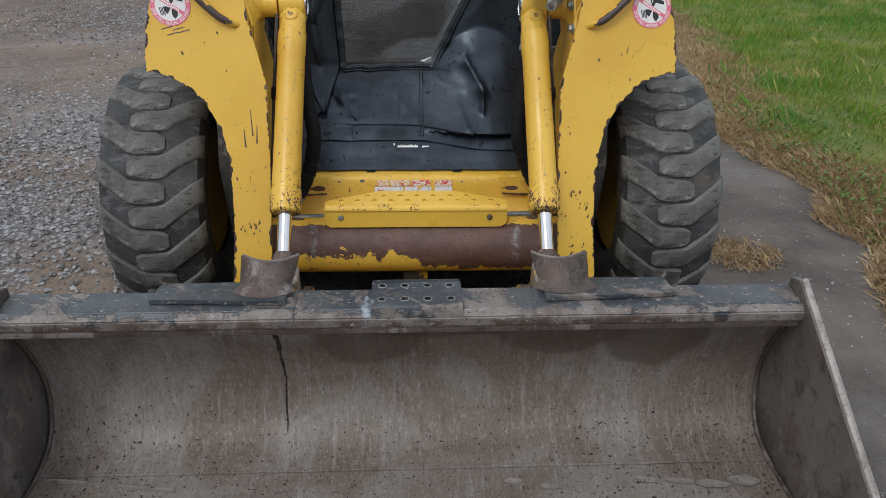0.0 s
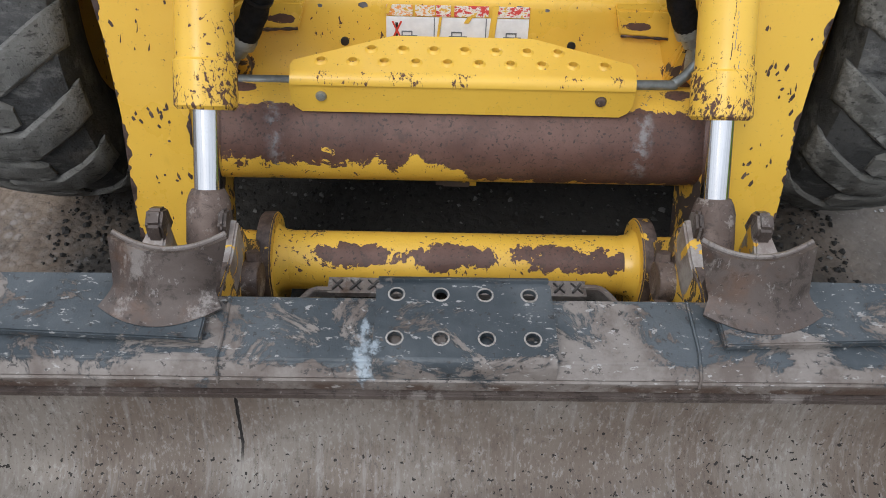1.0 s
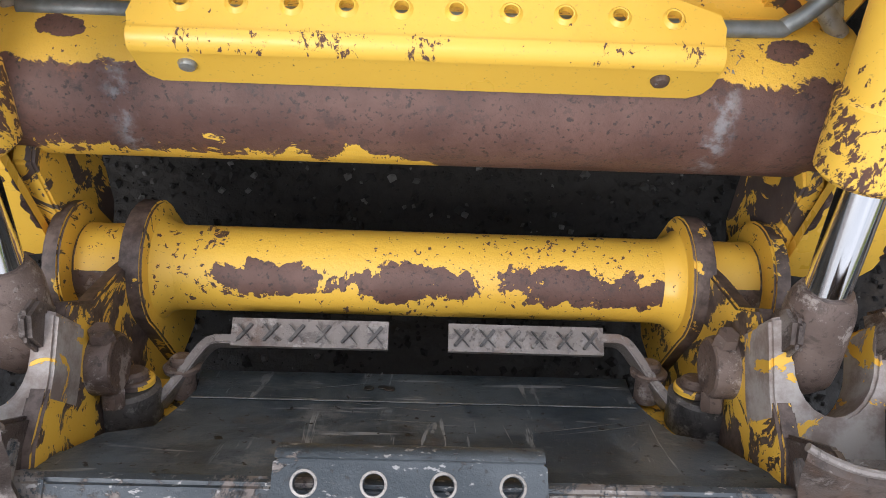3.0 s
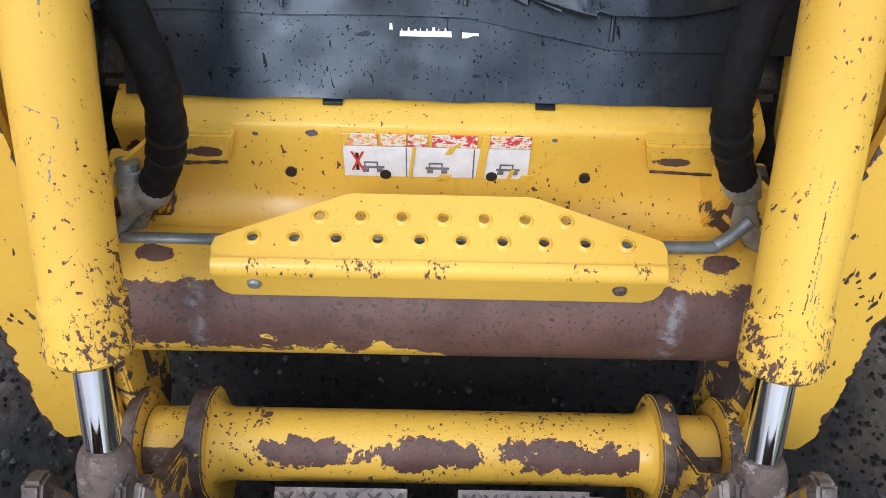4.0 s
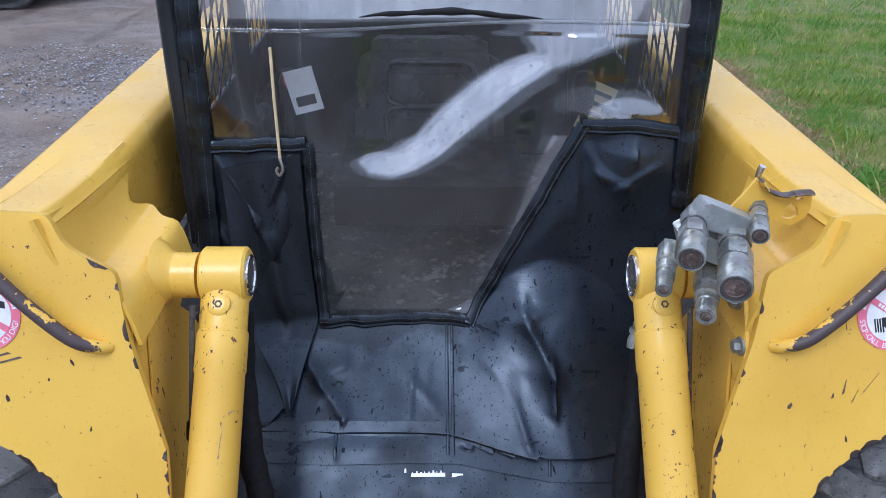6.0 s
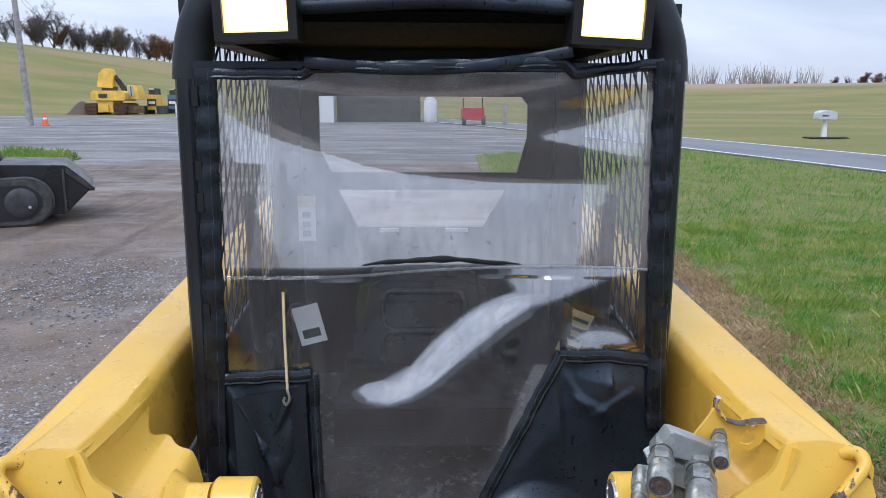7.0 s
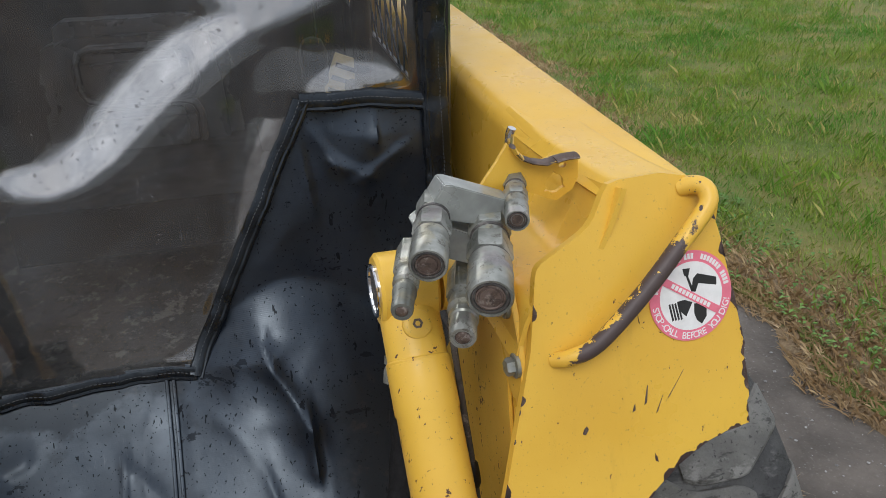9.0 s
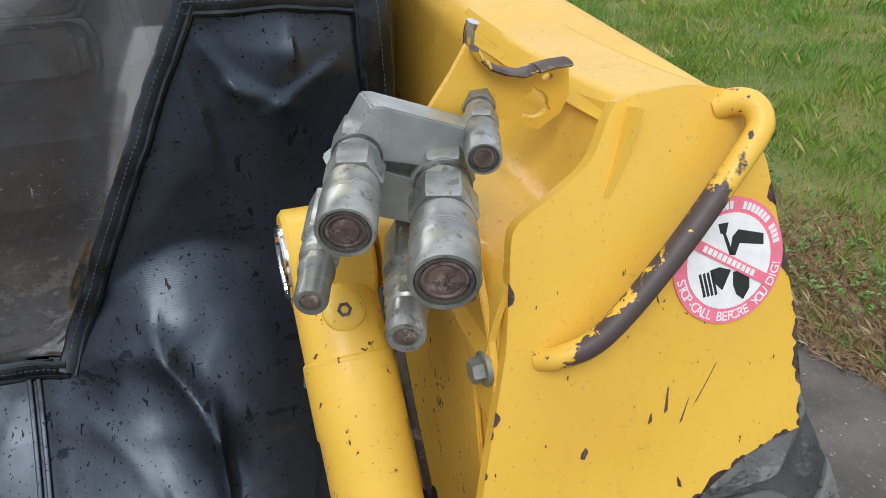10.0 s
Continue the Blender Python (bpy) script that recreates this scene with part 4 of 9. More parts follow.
def make_rim_paint(name, lost=0.585):
    """Yellow on the broad faces, rims and corners worn to brown steel, ragged between."""
    m = Mat(name, 0.45)
    col, chip = yellow_coat(m, 1.4)
    sep = m.t.nodes.new("ShaderNodeSeparateXYZ")
    m.t.links.new(m.t.nodes.new("ShaderNodeNewGeometry").outputs["True Normal"], sep.inputs[0])
    rim = m.step(m.math("ABSOLUTE", sep.outputs["X"]), 0.5, 0.7, 1.0, 0.0)
    n = m.math("ADD", m.noise(16.0, 6.0, 0.68, distort=0.9), m.math("MULTIPLY", rim, 0.17))
    worn = m.math("MAXIMUM", chip, m.step(n, lost, lost + 0.015))
    br = m.mix(m.step(m.noise(50.0, 5.0, 0.7), 0.35, 0.65), (0.045, 0.030, 0.026), (0.125, 0.090, 0.076))
    m.put("Base Color", m.mix(worn, col, br))
    m.put("Roughness", m.mixf(worn, 0.36, 0.55))
    m.bump(m.math("ADD", m.math("MULTIPLY", worn, -1.0), m.math("MULTIPLY", m.noise(110.0), 0.5)), 0.5, 0.0016)
    return m.m


YEL_FACE = make_rim_paint("rim_worn_yellow_paint")
YEL_BASE = make_edge_paint("worn_base_paint", 0.54)
YEL_LOST = make_rim_paint("half_lost_yellow_paint", 0.525)
RUBBED = make_steel("rubbed_brown_steel", (0.17, 0.145, 0.132), (0.235, 0.21, 0.195), (0.33, 0.31, 0.295), 16.0, (1, 1, 1), 0.42, 0.45, 0.35, 0.35)
HOODY = make_half_flaked("half_flaked_steel")
YEL_BAR = make_bar_paint("worn_bar_paint")
YEL_EDGE = make_edge_paint("flaking_yellow_paint")
arm_l, arm_r = lift_arm(-1), lift_arm(1)


# torque tube and lower cross tube
part("torque_tube", tube((-0.415, 1.897, 0.405), (0.415, 1.897, 0.405), 0.08, seg=48), TORQUE, loader, "torque tube worn to brown steel, yellow paint flaking below")
cross = part("cross_tube", tube((-0.292, 1.737, 0.265), (0.292, 1.737, 0.265), 0.048, seg=40), CROSS, loader, "yellow cross tube with three rust-brown rubbed patches")
for s in (-1, 1):
    part("pivot_tube", lathe((s * 0.29, 1.737, 0.264), (s * 0.40, 1.737, 0.264), [(0, 0.047), (0.03, 0.047), (0.10, 0.047), (0.11, 0.034)], 28), RUSTY, cross, "dark greasy pivot tube")
    part("pivot_paint", surface(8, 10, lambda u, v: Vector((s * (0.313 + 0.058 * u), 1.737 - 0.0482 * math.cos(1.15 + 1.6 * v), 0.264 + 0.0482 * math.sin(1.15 + 1.6 * v + 0.12 * wav(u * 6, v * 3)))), None, 0.001), YEL_WORN, cross)
    part("weld_collar", lathe((s * 0.266, 1.737, 0.265), (s * 0.289, 1.737, 0.265), [(0, 0.0482), (0.012, 0.0505), (0.019, 0.055), (0.023, 0.060)], 32), YEL_WORN, cross)
b = box(-0.035, 0.035, 1.885, 1.905, 0.295, 0.335, 0.003)
box(-0.022, 0.022, 1.875, 1.887, 0.302, 0.325, 0.004, b)
part("tube_bracket", b, YEL_EDGE, loader)

def bend_wear(m):
    x, y, z = m.xyz()
    bend = m.math("MULTIPLY", m.step(y, 1.866, 1.884, 1.0, 0.0), m.step(z, 0.520, 0.534))
    patch = m.step(m.noise(18.0, 3.0, shift=3.0), 0.40, 0.62, 0.12, 0.34)
    return m.math("SUBTRACT", m.math("MULTIPLY", bend, patch), 0.2)


YEL_STEP = make_yellow("grip_step_paint", -2.2, 0.36, bend_wear)
# front step: bent plate with punched grip holes
STEP_TOP = [(-0.253, 1.865), (0.257, 1.865), (0.260, 1.885), (0.256, 1.897), (0.115, 1.949), (0.105, 1.951), (-0.100, 1.951), (-0.110, 1.949), (-0.252, 1.892), (-0.256, 1.880)]
holes = [(-0.2105 + 0.0472 * k, 1.893, 0.0068) for k in range(10)] + [(-0.137 + 0.0472 * k, 1.921, 0.0068) for k in range(7)]
step = part("front_step", holed(STEP_TOP, holes, lambda x, y, d: (x, y, 0.541 + 0.10 * (y - 1.865) - d), 0.005), YEL_STEP, loader, "yellow punched grip step with chipped edge")
b = holed([(-0.255, 0.0), (0.259, 0.0), (0.259, -0.030), (0.254, -0.043), (0.242, -0.051), (-0.240, -0.051), (-0.250, -0.043), (-0.255, -0.030)], [(0.2095, -0.022, 0.009), (-0.2095, -0.022, 0.006)], lambda x, v, d: (x, 1.853 + 0.03 * v + d, 0.531 + v), 0.005)
part("front_flange", b, YEL_STEP, step)
b = surface(24, 6, lambda u, v: (-0.253 + 0.51 * u, 1.853 + 0.012 * (1 - math.cos(v * math.pi / 2)), 0.530 + 0.0115 * math.sin(v * math.pi / 2)), None, -0.004)
part("bent_edge", b, YEL_STEP, step)
for x, y, r in holes:
    part("hole_rim", lathe((x, y, 0.540 + 0.1 * (y - 1.865)), (x, y, 0.56), [(0, r + 0.0045), (0.0015, r + 0.003), (0.0032, r + 0.0008), (0.0028, r - 0.0004), (-0.004, r - 0.0002)], 16, closed=False), YEL_STEP, step)
for x, mat in ((-0.2095, ZINC), (0.2095, RUSTY)):
    b = lathe((x, 1.853, 0.509), (x, 1.845, 0.509), [(-0.002, 0.0085), (0.002, 0.0085), (0.005, 0.007), (0.006, 0.004)], 18)
    part("bolt", b, mat, step)

# hydraulic line behind the step and its fittings
b = sweep(smooth_line([(-0.385, 1.925, 0.480), (-0.30, 1.925, 0.480), (0.0, 1.925, 0.482), (0.30, 1.925, 0.486), (0.345, 1.93, 0.490), (0.375, 1.945, 0.520)], 6), 0.0085, 12)
line = part("hydraulic_line", b, GREYLINE, loader, "grey steel hydraulic line")
for s in (-1, 1):
    b = hexagon((s * 0.372, 1.95, 0.500), (s * 0.372, 1.965, 0.528), 0.015)
    lathe((s * 0.372, 1.963, 0.525), (s * 0.366, 1.985, 0.56), [(0, 0.012), (0.012, 0.012), (0.013, 0.017), (0.028, 0.017), (0.030, 0.0145), (0.040, 0.0145)], 16, b)
    tube((s * 0.372, 1.95, 0.50), (s * 0.40, 1.93, 0.475), 0.010, bm=b, seg=12)
    part("line_fitting", b, ZINC, line)

# yellow sill panel under the cab: ledge, bend, face that rolls forward at its foot
SILL = smooth_line([(2.100, 0.561, 0), (2.075, 0.560, 0), (2.052, 0.557, 0), (2.043, 0.548, 0), (2.037, 0.520, 0), (2.028, 0.490, 0), (2.012, 0.460, 0), (1.985, 0.440, 0), (1.965, 0.436, 0)], 4)


def sill_at(u, v):
    p = SILL[min(len(SILL) - 1, int(v * (len(SILL) - 1) + 0.5))]
    return Vector((-0.40 + 0.80 * u, p.x + 0.0015 * wav(u * 9, v * 3), p.y))


def corner_rust(m):
    """Rust eaten patches at the two lower corners and under the pads."""
    x, y, z = m.xyz()
    n = m.math("MULTIPLY", m.math("SUBTRACT", m.noise(40.0, 5.0, 0.7, distort=0.6, shift=2.0), 0.5), 2.6)
    out = None
    for xc, zc, rx, rz in ((0.365, 0.452, 0.026, 0.012), (0.288, 0.529, 0.026, 0.0075), (0.375, 0.50, 0.02, 0.03)):
        ux = m.math("DIVIDE", m.math("SUBTRACT", m.math("ABSOLUTE", x), xc), rx)
        uz = m.math("DIVIDE", m.math("SUBTRACT", z, zc), rz)
        d = m.math("ADD", m.math("MULTIPLY", ux, ux), m.math("MULTIPLY", uz, uz))
        one = m.step(m.math("ADD", d, n), 0.8, 1.0, 0.35, -0.2)
        out = one if out is None else m.math("MAXIMUM", out, one)
    return out


YEL_SILL = make_yellow("sill_paint", 0.3, 0.33, corner_rust)
front = part("sill_panel", surface(40, len(SILL) - 1, sill_at, None, 0.006), YEL_SILL, loader, "yellow sill panel below the cab with peeling decal")
# black discs that stand for the dark insides of the bolt holes
for x in (-0.190, -0.069, 0.067, 0.187):
    b = lathe((x, 2.030, 0.486), (x, 2.018, 0.489), [(0, 0.0072), (0.0070, 0.0072), (0.0072, 0.0060)], 16)
    part("bolt_hole", b, INK_HOLE_BLACK, front)
for s in (-1, 1):
    o = [(s * 0.25, 0.556), (s * 0.345, 0.556), (s * 0.345, 0.510), (s * 0.262, 0.514)]
    part("corner_pad", prism(o, "y", 2.024, 2.046, 0.003, None, lambda v: (v[0], v[1] + (v[2] - 0.54) * 0.2, v[2])), YEL_SILL, front)
    line = [(s * (0.264 + 0.0072 * k), 2.0185, 0.5135 - 0.0004 * k) for k in range(12)]
    part("worn_edge", sweep(line, lambda t: 0.0016 + (0.0034 if s < 0 else 0.0020) * max(0.0, wav(t * 7, 3.0 + s) + 0.35), 7, None, 0.6), CHIPPED, front, "pad edge worn to brown steel")
    for x, z, r in ((0.158, 0.545, 0.007), (0.228, 0.543, 0.004), (0.10, 0.546, 0.0035)):
        x = x * (1.0 if s < 0 else 0.62)
        o = [(s * x + r * (1 + 0.6 * wav(a * 2, x * 50)) * math.cos(a), z + r * 0.6 * (1 + 0.5 * wav(a * 3, x * 70)) * math.sin(a)) for a in [math.tau * k / 11 for k in range(11)]]
        part("scraped_spot", prism(o, "y", 2.0414, 2.050, 0, None, lambda v: (v[0], v[1] + (v[2] - 0.545) * 0.28, v[2])), SCRAPE, front, "grey scraped spot")
    b = prism([(s * 0.395, 0.30), (s * 0.395, 0.55), (s * 0.365, 0.55), (s * 0.345, 0.45), (s * 0.34, 0.30)], "y", 1.985, 2.01, 0.003)
    part("corner_gusset", b, YEL_EDGE, front)
    b = surface(3, 8, lambda u, v: (s * (0.335 + 0.07 * u), 2.04 - 0.10 * u, 0.40 + 0.16 * v), None, 0.006)
    part("corner_fold", b, YEL_SILL, front)
for x0, x1 in ((-0.132, -0.116), (0.128, 0.144)):
    part("lip_notch", box(x0, x1, 2.085, 2.105, 0.558, 0.5655), INK_HOLE_BLACK, front)

# warning decal on the sill: three pictogram panels under red and orange headings, partly peeled
def on_face(v):
    """Lays flat pieces on the leaning face; v[1] is the height over it."""
    return (v[0], 2.0425 + (v[2] - 0.548) * 0.26 - v[1], v[2])


def dec(name, x0, x1, z0, z1, h, mat, parent, label="", skew=0.0):
    return part(name, prism([(x0, z0), (x1, z0), (x1 + skew, z1), (x0 + skew, z1)], "y", h - 0.0012, h, 0, None, on_face), mat, parent, label)


decal = dec("warning_decal", -0.121, 0.113, 0.484, 0.529, 0.0022, WHITE, front, "peeling warning decal with pictograms")
for x0, x1, mat in ((-0.121, -0.078, PEELORANGE), (-0.074, -0.042, PEELORANGE), (-0.040, -0.016, PEELRED), (-0.010, 0.046, PEELRED), (0.058, 0.113, PEELRED)):
    dec("heading", x0, x1, 0.531, 0.548, 0.0024, mat, decal)
for x in (-0.043, 0.042):
    dec("divider", x, x + 0.0015, 0.484, 0.529, 0.0030, GREYINK, decal)
for x in (-0.100, -0.018, 0.072):
    mk = dec("pictogram", x, x + 0.030, 0.497, 0.500, 0.0030, GREYINK, decal)
    for a, c, z0, z1 in ((0.004, 0.022, 0.505, 0.507), (0.004, 0.006, 0.500, 0.506), (0.020, 0.022, 0.500, 0.506), (0.002, 0.010, 0.491, 0.496), (0.020, 0.028, 0.491, 0.496)):
        dec("pictogram_line", x + a, x + c, z0, z1, 0.0031, GREYINK, mk)
dec("figure", -0.106, -0.102, 0.494, 0.520, 0.0031, INK_HOLE_BLACK, decal)
dec("cross_mark", -0.112, -0.109, 0.494, 0.522, 0.0034, REDINK, decal, "", 0.014)
dec("cross_mark", -0.098, -0.095, 0.494, 0.522, 0.0036, REDINK, decal, "", -0.014)
for x0, x1, z0, z1 in ((0.046, 0.056, 0.482, 0.550), (-0.040, -0.036, 0.482, 0.531), (0.100, 0.114, 0.482, 0.492), (-0.004, 0.010, 0.482, 0.490), (-0.124, -0.117, 0.535, 0.55), (0.006, 0.014, 0.522, 0.532), (0.085, 0.090, 0.482, 0.50)):
    dec("peeled_patch", x0, x1, z0, z1, 0.0046, YEL, decal, "", 0.006)


# tilt cylinders
def tilt_cylinder(s):
    top, low = Vector((s * 0.337, 2.12, 1.045)), Vector((s * 0.343, 1.632, 0.452))
    ax = (low - top).normalized()
    n = (low - top).length
    b = lathe(top, low, [(0.02, 0.030), (0.035, 0.0365), (0.09, 0.0365), (0.093, 0.039), (0.15, 0.039), (0.153, 0.0375), (n - 0.225, 0.0375), (n - 0.222, 0.041), (n - 0.165, 0.041), (n - 0.160, 0.036)], 36)
    cyl = part("tilt_cylinder", b, YEL_CYL, loader, "yellow hydraulic tilt cylinder with scratched paint and chrome rod")
    b = lathe(top + Vector((-0.035, 0, 0)), top + Vector((0.035, 0, 0)), [(0, 0.041), (0.004, 0.045), (0.066, 0.045), (0.070, 0.041)], 36)
    part("head_eye", b, YEL, cyl)
    e = top + Vector((-s * 0.0355, 0, 0))
    b = lathe(e, e + Vector((-s * 0.01, 0, 0)), [(-0.006, 0.033), (0.002, 0.033), (0.0035, 0.0315), (0.003, 0.0275), (-0.003, 0.0265), (-0.003, 0.002)], 32)
    part("pin_ring", b, CHROME, cyl, "bright pin rim")
    b = lathe(e + Vector((s * 0.003, 0, 0)), e + Vector((-s * 0.01, 0, 0)), [(0, 0.026), (0.0035, 0.0255), (0.0045, 0.015), (0.006, 0.006)], 28)
    part("pin_face", b, DARK, cyl, "dark greasy pin face")
    up = ax.cross(Vector((1, 0, 0))).normalized()
    up = up if up.y < 0 else -up
    q = top + ax * 0.052
    b = lathe(q + up * 0.034, q + up * 0.052, [(0, 0.0180), (0.003, 0.0172), (0.005, 0.0140), (0.0056, 0.0085)], 22)
    plug = part("port_plug", b, YEL_CHIP, cyl)
    part("plug_socket", lathe(q + up * 0.0392, q + up * 0.052, [(0, 0.0065), (0.0012, 0.0060), (0.0012, 0.0035), (-0.001, 0.003)], 6), RUSTY, plug, "rusty plug socket")
    part("weld_ring", lathe(top + ax * 0.088, low, [(0, 0.0368), (0.002, 0.0388), (0.0045, 0.0388), (0.0065, 0.0380)], 36), YEL_CHIP, cyl)
    part("rod", tube(low - ax * 0.19, low - ax * 0.045, 0.0185, seg=32), CHROME, cyl, "chrome piston rod")
    b = lathe(low - ax * 0.175, low - ax * 0.155, [(0, 0.036), (0.004, 0.037), (0.008, 0.030), (0.014, 0.024)], 28)
    part("rod_seal", b, PLASTIC, cyl)
    b = lathe(low - ax * 0.055, low + ax * 0.045, [(0, 0.022), (0.008, 0.026), (0.020, 0.029), (0.070, 0.0305), (0.088, 0.029), (0.100, 0.020)], 28)
    part("rod_eye", b, RUSTY, cyl, "rusty rod eye with flakes of yellow")
    return cyl
    return cyl



def gland_wear(m):
    """More paint lost at the lower end, and thin lengthwise scratches."""
    x, y, z = m.xyz()
    low = m.step(z, 0.76, 0.585, -0.05, 0.19)
    patch = m.step(m.noise(12.0, 4.0, 0.6, stretch=(1, 0.6, 0.6), shift=6.0), 0.42, 0.62, -0.16, 0.06)
    low = m.math("ADD", low, m.math("MULTIPLY", patch, 0.5))
    line = m.step(m.noise(55.0, 3.0, 0.6, stretch=(1, 0.08, 0.08), shift=3.0), 0.60, 0.68, -0.15, 0.11)
    return m.math("MAXIMUM", m.math("MAXIMUM", low, line), patch)


YEL_CYL = make_yellow("scratched_cylinder_paint", 0.1, 0.36, gland_wear)
cylinders = [tilt_cylinder(s) for s in (-1, 1)]


# quick coupler ends, levers and pedals
def coupler_end(s):
    dy = 0.006 * s
    o = [(1.655, 0.445), (1.668, 0.40), (1.715, 0.345), (1.74, 0.31), (1.72, 0.20), (1.66, 0.12), (1.57, 0.12), (1.525, 0.36), (1.500, 0.455), (1.53, 0.462), (1.60, 0.452)]
    end = part("coupler_end", prism([(y + dy, z) for y, z in o], "x", s * 0.304, s * 0.322, 0.003), YEL_LOST, loader, "coupler end plate, yellow paint flaked to rust")
    yc = 1.606 + dy
    yoke = [(0.301, 1.640 + dy), (0.321, 1.644 + dy), (0.323, yc)] + [(0.358 - 0.035 * math.cos(a), yc - 0.046 * math.sin(a)) for a in [math.pi * k / 12 for k in range(1, 12)]] + [(0.393, yc), (0.394, 1.640 + dy), (0.416, 1.636 + dy), (0.424, 1.60), (0.44, 1.545), (0.41, 1.515), (0.318, 1.515), (0.306, 1.545), (0.302, 1.585)]
    part("clevis_yoke", prism([(s * x, y) for x, y in yoke], "z", 0.405, 0.462, 0.003, None, lambda v: (v[0], v[1], v[2] + (v[1] - 1.60) * 0.25)), HOODY, end, "brown forked clevis plate with yellow flakes")
    for x, w in ((0.3165, 0.0055), (0.405, 0.011)):
        o = [(1.605, 0.45), (1.612, 0.486), (1.632, 0.497), (1.650, 0.484), (1.653, 0.45)]
        part("clevis_lug", prism([(y + dy, z) for y, z in o], "x", s * x - w, s * x + w, 0.004), HOOD, end, "scoured brown clevis lug")
    # rounded knuckle with its nuts on the inner face
    b = lathe((s * 0.306, 1.615 + dy, 0.370), (s * 0.280, 1.615 + dy, 0.370), [(0, 0.031), (0.018, 0.031), (0.023, 0.029), (0.0245, 0.026), (0.0235, 0.020)], 24)
    part("pivot_knuckle", b, RUSTY, end, "rounded rusty knuckle")
    part("knuckle_nut", hexagon((s * 0.293, 1.632 + dy, 0.388), (s * 0.293, 1.640 + dy, 0.404), 0.012), RUSTY, end)
    part("knuckle_nut", hexagon((s * 0.291, 1.592 + dy, 0.356), (s * 0.290, 1.574 + dy, 0.350), 0.0115), RUSTY, end)
    # lever hub on its base plate
    # the pins lean back with the coupler, square to the base plate
    lean, face = Vector((0, 0.8, 0.6)), Vector((0, -0.6, 0.8))
    foot = Vector((s * 0.298, 1.568 + dy * 0.6, 0.292))
    b = lathe(foot, foot + lean, [(0, 0.035), (0.003, 0.037), (0.036, 0.037), (0.040, 0.033), (0.0405, 0.012)], 32)
    part("lever_hub", b, DARK, end, "dark greasy lever hub")
    q = foot + Vector((-s * 0.012, 0, 0)) + lean * 0.041
    part("hub_washer", lathe(q, q + lean, [(0, 0.018), (0.001, 0.021), (0.006, 0.021), (0.008, 0.019)], 24), YEL_FACE, end, "yellow-painted washer")
    part("hub_bolt", lathe(q + lean * 0.007, q + lean, [(0, 0.0145), (0.006, 0.0145), (0.009, 0.011)], 20), RUSTY, end)
    q = Vector((s * 0.249, 1.621 + dy * 0.6, 0.285))
    part("stop_post", lathe(q - lean * 0.03, q + lean, [(0, 0.013), (0.030, 0.013), (0.0305, 0.019), (0.035, 0.020), (0.037, 0.018), (0.0375, 0.012), (0.044, 0.0125), (0.047, 0.009)], 20), RUSTY, end)
    o = [(0.016, 0.034), (-0.012, 0.038), (-0.030, 0.032), (-0.046, 0.008), (-0.060, -0.054), (-0.04, -0.09), (0.03, -0.09)]
    part("base_plate", prism([(s * x, w) for x, w in o], "z", -0.014, -0.001, 0.002, None, lambda v: foot + Vector((v[0], 0, 0)) + face * v[1] + lean * v[2]), YEL_BASE, end, "yellow base plate with worn rim")
    # pedal lever: flat bar standing on edge, bent twice, then the tread
    line = [(0.268, 1.585), (0.262, 1.594), (0.252, 1.608), (0.236, 1.634), (0.228, 1.646), (0.222, 1.652), (0.214, 1.655), (0.19, 1.655)]
    half = 0.0048
    left, right = [], []
    for i, p in enumerate(line):
        q0, q1 = Vector(line[max(0, i - 1)]), Vector(line[min(len(line) - 1, i + 1)])
        d = (q1 - q0).normalized()
        left.append((s * (p[0] - d.y * half), p[1] + d.x * half + dy))
        right.append((s * (p[0] + d.y * half), p[1] - d.x * half + dy))
    lever = part("pedal_lever", prism(left + right[::-1], "z", 0.274, 0.303, 0.0015), RUBBED, end, "bent steel pedal lever")
    tread = part("pedal_tread", box(min(s * 0.032, s * 0.198), max(s * 0.032, s * 0.198), 1.642, 1.672, 0.292, 0.302, 0.003), RUBBED, lever, "worn steel pedal tread with raised crosses")
    for k in range(6):
        b = None
        for a in (-1, 1):
            c = s * (0.046 + 0.0275 * k)
            d = 0.0088
            q = prism([(c - d, 1.657 - a * d), (c - d + 0.003, 1.657 - a * d - 0.0015), (c + d, 1.657 + a * d - 0.0015), (c + d - 0.003, 1.657 + a * d + 0.001)], "z", 0.301, 0.3068, 0.0008)
            b = q if b is None else put_in(b, q)
        part("cross_rib", b, DARK, tread)
    return end


for s in (-1, 1):
    coupler_end(s)


